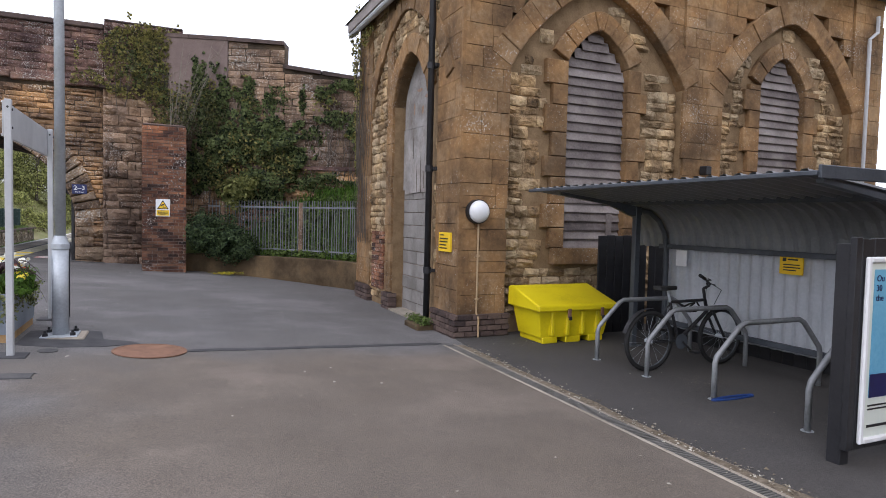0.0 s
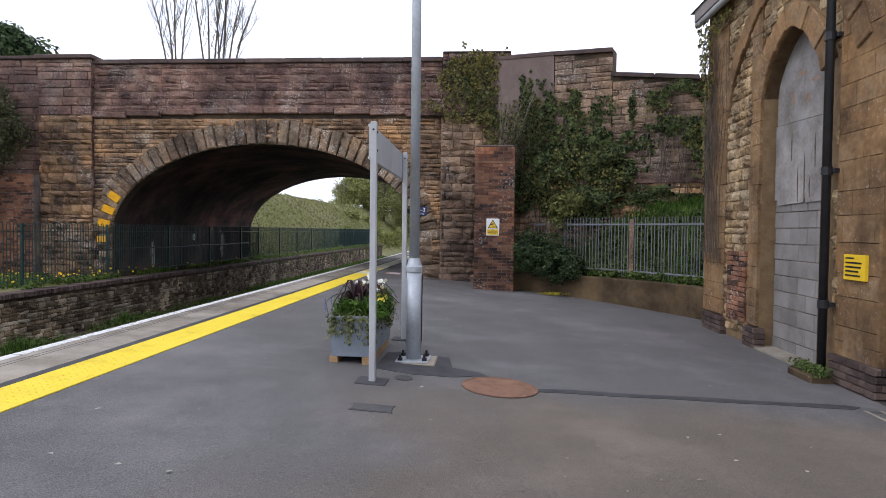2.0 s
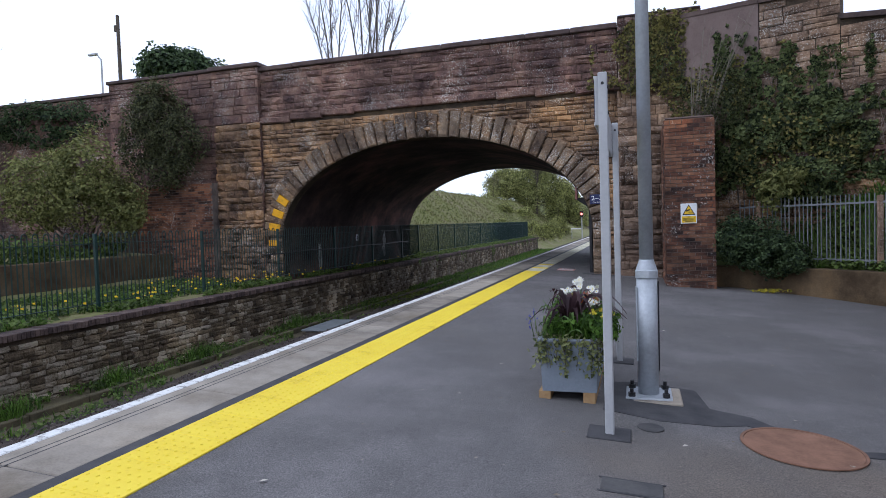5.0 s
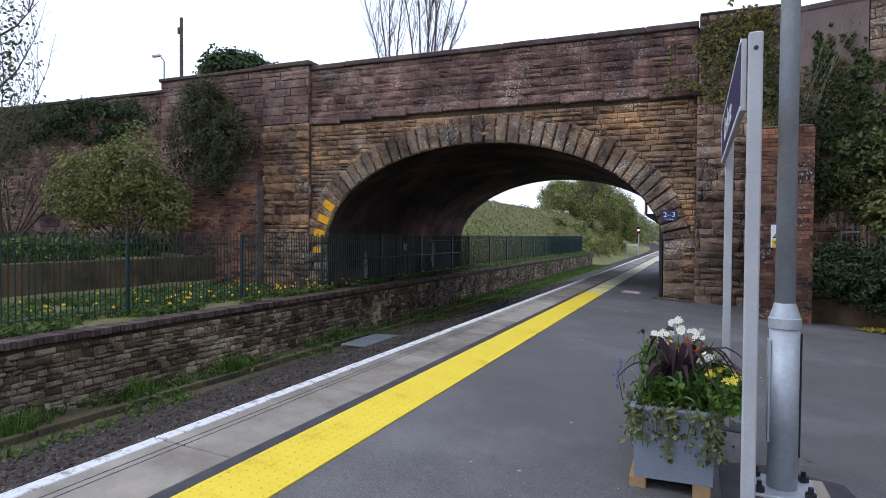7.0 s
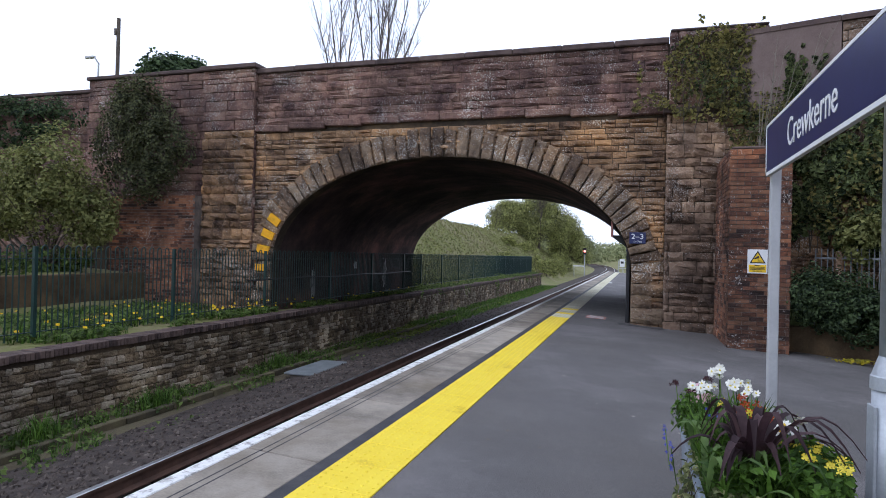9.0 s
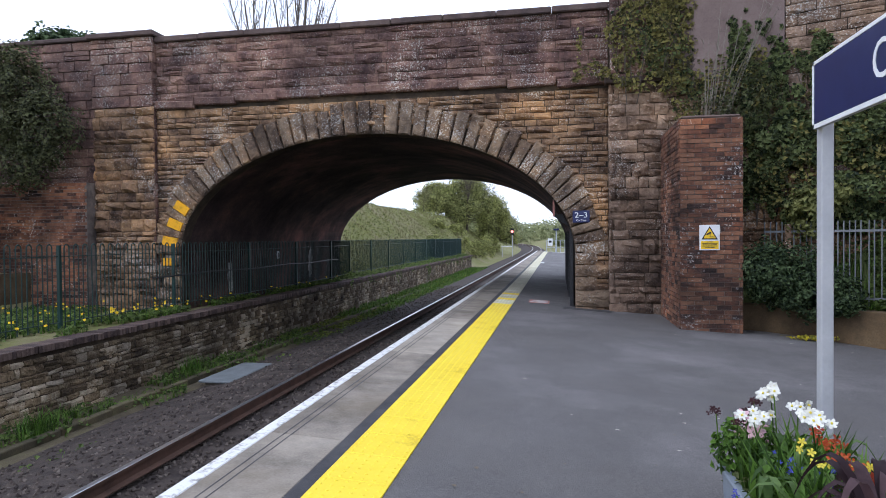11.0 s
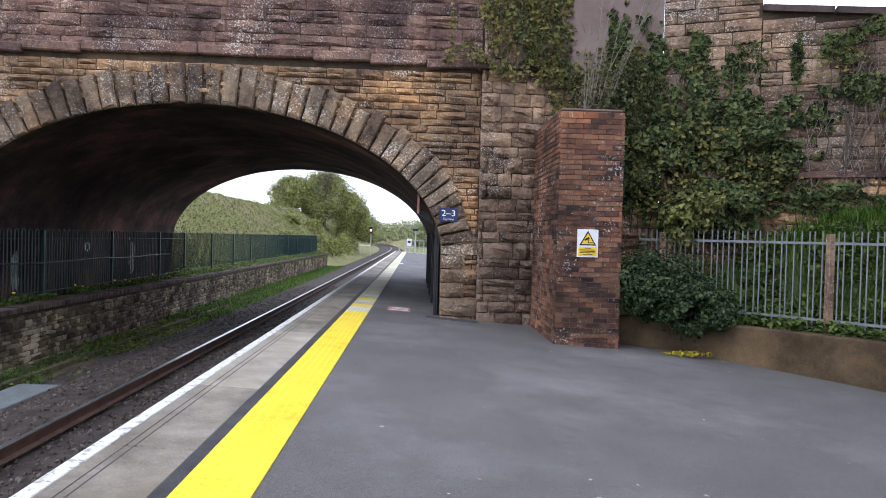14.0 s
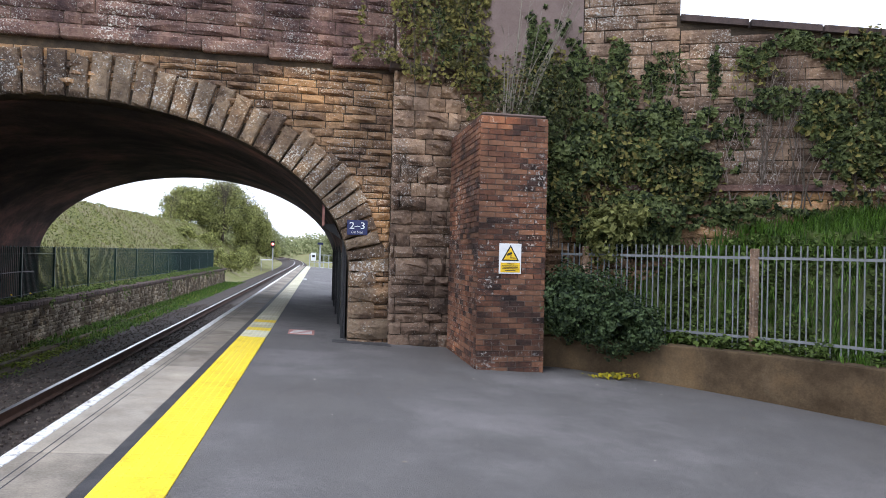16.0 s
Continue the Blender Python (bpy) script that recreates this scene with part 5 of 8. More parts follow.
part("lower_board", flank.slab(Geo(), [(DC - DH + 0.02, 1.86), (DC - 0.1, 1.84), (DC - 0.06, 1.93), (DC - 0.03, 1.85), (DC + DH - 0.12, 1.83), (DC + DH - 0.1, 1.92), (DC + DH - 0.02, 1.90), (DC + DH - 0.02, 2.95), (DC - DH + 0.02, 2.90)], -0.24, -0.22), GREY_BOARD, door)
part("upper_board", flank.slab(Geo(), [(DC - DH + 0.02, 2.91), (DC + DH - 0.02, 2.96), (DC + DH - 0.02, 3.35)] + [p for p in dhead[::-1][1:-1]] + [(DC - DH + 0.02, 3.35)], -0.26, -0.235), GREY_BOARD, door)
for du, zc, hl in ((-0.05, 2.2, 0.34), (0.12, 2.1, 0.24), (-0.3, 2.5, 0.22), (0.3, 2.62, 0.2), (-0.18, 2.05, 0.14)):
    part("board_split", flank.slab(Geo(), [(DC + du - 0.012, zc - hl), (DC + du + 0.006, zc - hl), (DC + du + 0.022, zc + 0.2 * hl), (DC + du + 0.004, zc + hl), (DC + du - 0.014, zc + 0.3 * hl)], -0.223, -0.2185), BARK, door, "dark split in the board")
for du, zc, ru, rz in ((-0.25, 3.4, 0.11, 0.05), (0.1, 3.55, 0.16, 0.035), (-0.05, 3.2, 0.06, 0.09), (0.32, 3.25, 0.05, 0.12)):
    rr_ = random.Random(int(du * 100) + 77)
    ring_ = [(DC + du + ru * math.cos(q * 0.628) * rr_.uniform(0.5, 1.1), zc + rz * math.sin(q * 0.628) * rr_.uniform(0.5, 1.1)) for q in range(10)]
    part("peeled_patch", flank.slab(Geo(), ring_, -0.238, -0.2335), PEELED, door, "bare patch where the paint has peeled")
patch("door_threshold", [(3.55, 8.7), (3.95, 8.7), (3.95, 10.5), (3.55, 10.5)], "worn stone threshold at the boarded door", CONCRETE, 0.03)
# eaves, gutter, roof, pipes
roof = Geo()
roof.add([(BX - 0.25, BY - 0.25, 5.38), (BX1 + 0.25, BY - 0.25, 5.75), (BX1 + 0.25, BY1 + 0.25, 5.75), (BX - 0.25, BY1 + 0.25, 5.38), (8.0, BY - 0.25, 8.6), (8.0, BY1 + 0.25, 8.6)], [(0, 4, 5, 3), (4, 1, 2, 5), (0, 1, 4), (3, 5, 2), (0, 3, 2, 1)])
part("roof", roof, SLATE, bld)
part("barge_board", Geo().cbox(BX - 0.22, BX - 0.16, BY - 0.3, BY1 + 0.1, 5.18, 5.40, 0.01), LOUVRE, bld, "weathered fascia board")
gut = thing("gutter", "grey half-round gutter under the eaves", "gutter", (BX - 0.16, 10, 5.1))
part("trough", Geo().tube([(BX - 0.14, BY - 0.2, 5.12), (BX - 0.14, BY1 + 0.15, 5.16)], 0.06, 10), GREY_PAINT, gut)
pipe = thing("drainpipe", "black iron drainpipe on the stone wall", "drainpipe", (BX - 0.07, 8.47, -0.1))
part("pipe", Geo().tube([(BX - 0.08, 8.47, -0.22), (BX - 0.08, 8.47, 4.95), (BX - 0.14, 8.47, 5.1)], 0.048, 12), BLACK, pipe, smooth=True)
for z in (0.6, 2.1, 3.6):
    part("collar", Geo().tube([(BX - 0.08, 8.47, z), (BX - 0.08, 8.47, z + 0.09)], 0.06, 12), BLACK, pipe)
    part("bracket", Geo().cbox(BX - 0.05, BX + 0.01, 8.37, 8.57, z + 0.02, z + 0.07, 0.005), BLACK, pipe)
gully = thing("gully_surround", "mossy stone gully surround at the wall foot", "gully", (BX - 0.2, 8.3, -0.21))
part("kerb", Geo().cbox(BX - 0.32, BX - 0.06, 8.22, 8.75, -0.24, -0.13, 0.015), LOW_WALL, gully)
pipe2 = thing("drainpipe", "thin dark downpipe at the building corner", "drainpipe", (12.1, BY - 0.06, 3.0))
part("pipe", Geo().tube([(12.2, BY - 0.06, 5.4), (12.2, BY - 0.06, 5.1), (11.98, BY - 0.06, 4.95), (11.98, BY - 0.06, -0.2)], 0.035, 8), GREY_PAINT, pipe2)
flood = thing("floodlight", "small dark wall-mounted floodlight", "light", (7.95, 7.45, 2.3))
part("body", Geo().cbox(7.88, 8.0, 7.40, 7.55, 2.22, 2.36, 0.01), BLACK, flood)

# round bulkhead lamp with its conduit
LAMPY = BY - 0.0
lampg = thing("bulkhead_lamp", "round white bulkhead lamp with black rim", "wall lamp", (3.92, LAMPY, 1.52))
part("rim", Geo().tube([(3.86, LAMPY + 0.0, 1.52), (3.86, LAMPY - 0.09, 1.52)], 0.165, 28), BLACK, lampg)
dome = Geo()
prs = [(0.152, -0.088), (0.148, -0.11), (0.13, -0.145), (0.095, -0.17), (0.05, -0.185), (0.004, -0.19)]
dome.tube([(3.86, LAMPY + d, 1.52) for _, d in prs], [r for r, _ in prs], 28)
part("cover", dome, OPAL, lampg, "frosted white domed cover", smooth=True)
cond = thing("conduit", "tan cable conduit running down the wall", "conduit", (3.92, LAMPY, 0.5))
part("tube", Geo().tube([(3.89, LAMPY - 0.02, 1.37), (3.89, LAMPY - 0.02, 0.12), (3.89, LAMPY - 0.09, 0.05), (3.89, LAMPY - 0.09, -0.2)], 0.014, 8), TAN_PLASTIC, cond)
for z in (0.9, 0.3):
    part("clip", Geo().cbox(3.865, 3.915, LAMPY - 0.04, LAMPY + 0.01, z, z + 0.03, 0.004), TAN_PLASTIC, cond)


def bars(face_at, parent, mat, rows, name="print_bar"):
    """Unreadable print as plain bars: rows of (u0, u1, z, height)."""
    for u0, u1, z, h in rows:
        g = Geo()
        g.add([face_at(u, d, zz) for u, zz in ((u0, z), (u1, z), (u1, z + h), (u0, z + h)) for d in (0.0, 0.0035)], [(0, 2, 3, 1), (2, 4, 5, 3), (4, 6, 7, 5), (6, 0, 1, 7), (1, 3, 5, 7), (0, 6, 4, 2)])
        part(name, g, mat, parent)


ysign = thing("warning_sign", "yellow notice board with dark print on the stone wall", "sign", (BX - 0.02, 8.15, 1.1))
part("panel", Geo().cbox(BX - 0.03, BX + 0.01, 7.80, 8.18, 0.95, 1.22, 0.003), SIGN_YELLOW, ysign)
yf = Face((BX - 0.03, 8.16), (0, -1), (-1, 0))
bars(yf.at, ysign, BLACK, [(0.02, 0.17, 1.175, 0.016), (0.02, 0.30, 1.125, 0.018), (0.02, 0.29, 1.08, 0.018), (0.02, 0.25, 1.035, 0.018), (0.02, 0.28, 0.99, 0.018)])

# ---- grit bin ----
binn = thing("grit_bin", "bright yellow plastic grit bin with a sloping lid", "grit bin", (5.05, 7.1, -0.21))


def frustum(x0, x1, y0, y1, z0, X0, X1, Y0, Y1, z1):
    vs = [(x0, y0, z0), (x1, y0, z0), (x1, y1, z0), (x0, y1, z0), (X0, Y0, z1), (X1, Y0, z1), (X1, Y1, z1), (X0, Y1, z1)]
    return vs, [(3, 2, 1, 0), (4, 5, 6, 7), (0, 1, 5, 4), (1, 2, 6, 5), (2, 3, 7, 6), (3, 0, 4, 7)]


def soft(ob, width, seg=2):
    mod = ob.modifiers.new("bevel", "BEVEL")
    mod.width, mod.segments = width, seg
    return ob


bb = Geo().add(*frustum(4.47, 5.50, 6.84, 7.40, -0.13, 4.41, 5.56, 6.78, 7.46, 0.24))
for k in range(3):
    x = 4.50 + 0.37 * k
    part("foot", Geo().cbox(x, x + 0.24, 6.83, 7.40, -0.21, -0.12, 0.012), YELLOW_PLASTIC, binn)
for k in range(4):
    part("rib", Geo().cbox(4.60 + 0.24 * k, 4.66 + 0.24 * k, 6.775, 6.84, -0.1, 0.22, 0.012), YELLOW_PLASTIC, binn)
soft(part("body", bb, YELLOW_PLASTIC, binn), 0.012)
lid = Geo()
sec = [(6.70, 0.235), (6.70, 0.315), (6.76, 0.335), (7.38, 0.52), (7.50, 0.50), (7.50, 0.24)]
lid.prism(sec, 4.35, 5.62, "yz")
soft(part("lid", lid, YELLOW_PLASTIC, binn), 0.02)
for x in (4.80, 5.33):
    part("hasp", Geo().cbox(x, x + 0.05, 6.685, 6.70, 0.15, 0.27, 0.004), RUST, binn, "rusty hasp")
    part("padlock", Geo().cbox(x + 0.005, x + 0.045, 6.66, 6.685, 0.12, 0.17, 0.006), BLACK, binn)

# ---- cycle shelter, stands, bicycle ----
FZ = -0.213
sh = thing("cycle_shelter", "grey corrugated cycle shelter with a curved roof", "shelter", (5.5, 5.0, FZ))
sec = [(6.25, 0.02), (6.25, 1.10), (6.22, 1.30), (6.12, 1.48), (5.95, 1.61), (5.70, 1.69), (5.40, 1.73), (4.95, 1.78), (4.38, 1.845)]
SY0, SY1 = 3.08, 6.98


ROOF_SHEET = material("dull_grey_roof_sheet", [(0.2, (0.15, 0.155, 0.16)), (0.8, (0.26, 0.265, 0.27))], 0.55, 1.4, 30, 0.12)


def corrugated(sec, y0, y1, pitch, amp):
    n = int((y1 - y0) / pitch * 6)
    rows = []
    for i in range(n + 1):
        y = y0 + (y1 - y0) * i / n
        ph = (y / pitch) % 1.0
        o = amp * (0 if ph < 0.35 else (ph - 0.35) / 0.15 if ph < 0.5 else 1 if ph < 0.85 else (1 - ph) / 0.15)
        row = []
        for j, (x, z) in enumerate(sec):
            a, b = sec[max(j - 1, 0)], sec[min(j + 1, len(sec) - 1)]
            t = Vector((b[0] - a[0], b[1] - a[1])).normalized()
            row.append((x - t.y * -o, y, z + t.x * -o))
        rows.append(row)
    return Geo().strip(rows)


part("back_panel", corrugated(sec[:2], SY0, 6.55, 0.15, 0.028), SHEET, sh, "pale corrugated back panel", fix=False)
part("roof_sheet", corrugated(sec[1:], SY0, SY1, 0.15, -0.04), ROOF_SHEET, sh, "curved corrugated roof sheet", fix=False)
part("edge_trim", Geo().cbox(4.33, 4.39, SY0 - 0.03, SY1 + 0.03, 1.785, 1.822, 0.006), SHELTER_STEEL, sh)
part("end_trim", Geo().cbox(4.36, 5.2, SY0 - 0.05, SY0 - 0.02, 1.765, 1.865, 0.006), SHELTER_STEEL, sh)
for y in (3.1, 6.42):
    part("upright", Geo().cbox(5.60, 5.68, y - 0.04, y + 0.04, FZ, 1.62, 0.006), SHELTER_STEEL, sh)
    part("base_plate", Geo().cbox(5.54, 5.74, y - 0.1, y + 0.1, FZ, FZ + 0.015, 0.003), SHELTER_STEEL, sh)
    part("cantilever_arm", Geo().prism([(4.45, 1.77), (5.7, 1.62), (5.7, 1.52), (5.55, 1.50), (5.2, 1.63), (4.45, 1.735)], y - 0.03, y + 0.03), SHELTER_STEEL, sh)
    part("curved_rib", Geo().tube([(5.62, y, 1.60), (5.85, y, 1.56), (6.02, y, 1.45), (6.13, y, 1.28), (6.17, y, 1.08), (6.18, y, FZ)], 0.035, 8), SHELTER_STEEL, sh)
for z in (0.06, 1.08):
    part("rail", Geo().cbox(6.15, 6.21, SY0, 6.55, z, z + 0.06, 0.006), SHELTER_STEEL, sh)
part("top_purlin", Geo().cbox(5.5, 5.56, SY0, SY1, 1.64, 1.70, 0.006), SHELTER_STEEL, sh)
notice = thing("shelter_notice", "yellow notice with dark print on the shelter wall", "sign", (6.2, 4.7, 1.0))
part("panel", Geo().cbox(6.185, 6.20, 4.45, 4.73, 0.89, 1.10, 0.003), SIGN_YELLOW, notice)
nf = Face((6.185, 4.71), (0, -1), (-1, 0))
bars(nf.at, notice, BLACK, [(0.02, 0.06, 1.03, 0.04), (0.08, 0.2, 1.045, 0.015), (0.03, 0.22, 0.99, 0.012), (0.03, 0.23, 0.96, 0.012), (0.03, 0.18, 0.93, 0.012)])
paper = thing("paper_notice", "blank pale sheet stuck to the shelter wall", "paper", (6.2, 6.2, 1.0))
part("sheet", Geo().cbox(6.19, 6.20, 6.08, 6.26, 0.86, 1.07, 0.002), SIGN_WHITE, paper)
stand = thing("cycle_stand", "grey galvanised tubular cycle stand in the ground", "cycle stand", (4.62, 5.85, FZ), "row of cycle stands")
part("hoop", Geo().tube([(4.62, 5.85, FZ - 0.05), (4.62, 5.85, 0.13), (4.64, 5.85, 0.19), (4.92, 5.85, 0.455), (4.99, 5.85, 0.49), (5.74, 5.85, 0.49), (5.81, 5.85, 0.455), (6.05, 5.85, 0.20), (6.07, 5.85, 0.13), (6.07, 5.85, FZ - 0.05)], 0.026, 10), STAND_STEEL, stand, smooth=True)
part("fixing", Geo().tube([(4.62, 5.85, FZ), (4.62, 5.85, FZ + 0.012)], 0.05, 12), GALV, stand)
for y in (5.02, 4.14, 3.22):
    copy_thing(stand, pose(4.62, y, FZ))
lock = thing("bicycle_lock", "blue cable lock lying round a stand foot", "lock", (4.75, 4.12, FZ))
part("loop", Geo().tube([(4.62 + 0.20 + 0.26 * math.cos(a), 4.10 + 0.035 * math.sin(a), FZ + 0.014) for a in [k * math.pi / 10 for k in range(21)]], 0.014, 6), BLUE_PLASTIC, lock)

bike = thing("bicycle", "black mountain bicycle leaning on a stand", "bicycle", (5.3, 5.22, FZ))
WZ = FZ + 0.335


def torus(g, c, R, r, n=36, m=7):
    k = len(g.v)
    for i in range(n):
        a = 2 * math.pi * i / n
        for j in range(m):
            b = 2 * math.pi * j / m
            g.v.append((c[0] + (R + r * math.cos(b)) * math.cos(a), c[1] + r * math.sin(b), c[2] + (R + r * math.cos(b)) * math.sin(a)))
    for i in range(n):
        for j in range(m):
            g.f.append((k + i * m + j, k + ((i + 1) % n) * m + j, k + ((i + 1) % n) * m + (j + 1) % m, k + i * m + (j + 1) % m))
    return g


YB_ = 5.22
for wx in (4.82, 5.88):
    wheel = part("wheel", torus(Geo(), (wx, YB_, WZ), 0.29, 0.010), SHELTER_STEEL, bike, "dark rim with spokes")
    part("tyre", torus(Geo(), (wx, YB_, WZ), 0.31, 0.026), RUBBER, wheel, "knobbly black tyre", smooth=True)
    part("hub", Geo().tube([(wx, YB_ - 0.05, WZ), (wx, YB_ + 0.05, WZ)], 0.022, 10), GALV, wheel)
    sp = Geo()
    for k in range(18):
        a = k * math.pi / 9
        sp.tube([(wx, YB_ + 0.03 * (-1) ** k, WZ), (wx + 0.285 * math.cos(a), YB_, WZ + 0.285 * math.sin(a))], 0.0014, 3, False)
    part("spokes", sp, GALV, wheel)
rear, frontw, bb0 = (4.82, WZ), (5.88, WZ), (5.24, WZ - 0.02)
seat_t, head_b, head_t = (5.10, WZ + 0.42), (5.66, WZ + 0.30), (5.62, WZ + 0.43)


def bar3(*pts):
    return [(p[0], YB_, p[1]) for p in pts]


part("frame", Geo().tube(bar3(bb0, seat_t), 0.017, 8).tube(bar3(seat_t, head_t), 0.017, 8).tube(bar3(bb0, head_b), 0.021, 8).tube(bar3(head_b, head_t), 0.02, 8), BLACK, bike)
part("stays", Geo().tube([(rear[0], YB_ + s * 0.06, rear[1]) for s in (1,)] + [(bb0[0], YB_ + 0.03, bb0[1])], 0.009, 6).tube([(rear[0], YB_ - 0.06, rear[1]), (bb0[0], YB_ - 0.03, bb0[1])], 0.009, 6).tube([(rear[0], YB_ + 0.06, rear[1]), (seat_t[0], YB_ + 0.02, seat_t[1] - 0.04)], 0.008, 6).tube([(rear[0], YB_ - 0.06, rear[1]), (seat_t[0], YB_ - 0.02, seat_t[1] - 0.04)], 0.008, 6), BLACK, bike)
part("fork", Geo().tube([(frontw[0], YB_ + 0.06, frontw[1]), (5.70, YB_ + 0.05, WZ + 0.30), (5.65, YB_ + 0.02, WZ + 0.34)], 0.016, 8).tube([(frontw[0], YB_ - 0.06, frontw[1]), (5.70, YB_ - 0.05, WZ + 0.30), (5.65, YB_ - 0.02, WZ + 0.34)], 0.016, 8), BLACK, bike)
part("seat_post", Geo().tube(bar3(seat_t, (5.06, WZ + 0.56)), 0.014, 8), GALV, bike)
sd = Geo()
sd.prism([(4.90, YB_ - 0.06), (4.90, YB_ + 0.06), (4.98, YB_ + 0.07), (5.08, YB_ + 0.03), (5.19, YB_ + 0.015), (5.19, YB_ - 0.015), (5.08, YB_ - 0.03), (4.98, YB_ - 0.07)], WZ + 0.555, WZ + 0.60, "xy")
soft(part("saddle", sd, RUBBER, bike, "worn black saddle"), 0.012)
part("stem", Geo().tube(bar3(head_t, (5.59, WZ + 0.56)), 0.016, 8).tube([(5.59, YB_, WZ + 0.56), (5.63, YB_ - 0.05, WZ + 0.60)], 0.015, 8), BLACK, bike)


def bar_at(f, dx=0.0, dz=0.0):
    """A place along the handlebar, which is turned towards the stand."""
    c, s_ = math.cos(-0.95), math.sin(-0.95)
    bx, by = -0.06 * (abs(f) / 0.31) ** 2 + dx, f
    return (5.63 + bx * c - by * s_, YB_ - 0.05 + bx * s_ + by * c, WZ + 0.61 + 0.05 * abs(f) / 0.31 + dz - 0.22 * f)


hb = part("handlebar", Geo().tube([bar_at(f) for f in (-0.31, -0.2, -0.1, 0.0, 0.1, 0.2, 0.31)], 0.013, 8), BLACK, bike)
for s in (-1, 1):
    part("grip", Geo().tube([bar_at(s * 0.20), bar_at(s * 0.315)], 0.019, 8), RUBBER, hb)
    part("brake_lever", Geo().tube([bar_at(s * 0.16, 0.02), bar_at(s * 0.20, 0.06, -0.01), bar_at(s * 0.28, 0.065, -0.02)], 0.007, 6), BLACK, hb)
part("cable", Geo().tube([bar_at(-0.12), (5.74, YB_ - 0.12, WZ + 0.55), (5.70, YB_ - 0.06, WZ + 0.38)], 0.004, 5).tube([bar_at(0.12), (5.72, YB_ + 0.08, WZ + 0.54), (5.66, YB_ + 0.03, WZ + 0.36)], 0.004, 5), BLACK, bike)
cl = thing("cable_lock", "black coiled cable lock wound round the bicycle frame", "lock", (5.30, YB_, WZ + 0.36))
part("coil", Geo().tube([(5.22 + 0.016 * q + 0.05 * math.cos(q * 1.3), YB_ - 0.03 + 0.05 * math.sin(q * 1.3), WZ + 0.36 + 0.055 * math.sin(q * 0.9)) for q in range(16)], 0.010, 6), RUBBER, cl, smooth=True)
ch = part("chainring", Geo().tube([(bb0[0], YB_ - 0.055, bb0[1]), (bb0[0], YB_ - 0.05, bb0[1])], 0.085, 20), SHELTER_STEEL, bike)
for s, a in ((-1, 0.7), (1, 0.7 + math.pi)):
    part("crank", Geo().tube([(bb0[0], YB_ + s * 0.075, bb0[1]), (bb0[0] + 0.17 * math.cos(a), YB_ + s * 0.075, bb0[1] - 0.17 * math.sin(a))], 0.011, 6), BLACK, ch)
    part("pedal", Geo().cbox(bb0[0] + 0.17 * math.cos(a) - 0.045, bb0[0] + 0.17 * math.cos(a) + 0.045, YB_ + s * 0.13 - 0.045, YB_ + s * 0.13 + 0.045, bb0[1] - 0.17 * math.sin(a) - 0.012, bb0[1] - 0.17 * math.sin(a) + 0.012, 0.004), BLACK, ch)
part("mudguard", Geo().strip([[(4.82 + 0.36 * math.cos(a), YB_ + o, WZ + 0.36 * math.sin(a)) for o in (-0.03, 0, 0.03)] for a in [math.radians(d) for d in range(75, 165, 8)]]), BLACK, bike)

# black board fence beside the building and poster board
bf = thing("board_fence", "black painted board fence beside the shelter", "fence", (6.1, 7.1, FZ))
for i in range(6):
    part("board", Geo().cbox(5.72 + 0.15 * i, 5.86 + 0.15 * i, 7.28, 7.31, FZ, 1.22 + 0.01 * (i % 2), 0.004), BLACK, bf)
back = thing("dark_hoarding", "black timber hoarding behind the shelter", "fence", (6.6, 5, FZ))
for i in range(28):
    part("board", Geo().cbox(6.62, 6.65, 3.0 + 0.152 * i, 3.146 + 0.152 * i, FZ, 1.30, 0.004), BLACK, back)
pb = thing("poster_board", "black notice board with a framed travel poster", "notice board", (4.5, 2.63, FZ))
for x0, x1, z1 in ((4.06, 4.12, 1.345), (4.123, 4.25, 1.335), (4.253, 4.38, 1.34), (4.383, 4.51, 1.335), (4.513, 4.64, 1.34), (4.643, 4.77, 1.335), (4.773, 4.90, 1.34), (4.903, 5.07, 1.345)):
    part("board", Geo().cbox(x0, x1, 2.615, 2.66, FZ + 0.12, z1, 0.004), BLACK, pb)
for x0 in (4.07, 4.98):
    part("post", Geo().cbox(x0, x0 + 0.09, 2.66, 2.76, FZ, 1.30, 0.005), BLACK, pb)
for x0, x1, z0, z1 in ((4.145, 4.185, -0.05, 1.215), (4.955, 4.995, -0.05, 1.215), (4.185, 4.955, -0.05, -0.01), (4.185, 4.955, 1.175, 1.215)):
    part("frame", Geo().cbox(x0, x1, 2.58, 2.612, z0, z1, 0.010), SIGN_WHITE, pb, "white poster frame")
part("poster", Geo().box(4.18, 4.96, 2.600, 2.606, -0.015, 1.18), POSTER_PALE, pb, "pale travel poster")
part("picture", Geo().box(4.235, 4.94, 2.596, 2.599, 0.26, 1.13), POSTER, pb, "blue printed picture")
part("picture_foot", Geo().box(4.235, 4.94, 2.594, 2.5955, 0.26, 0.42), NAVY, pb)
pf = Face((4.235, 2.5995), (1, 0), (0, -1))
bars(pf.at, pb, BLACK, [(0.0, 0.3, 0.20, 0.010), (0.0, 0.26, 0.175, 0.010), (0.0, 0.34, 0.055, 0.018)])


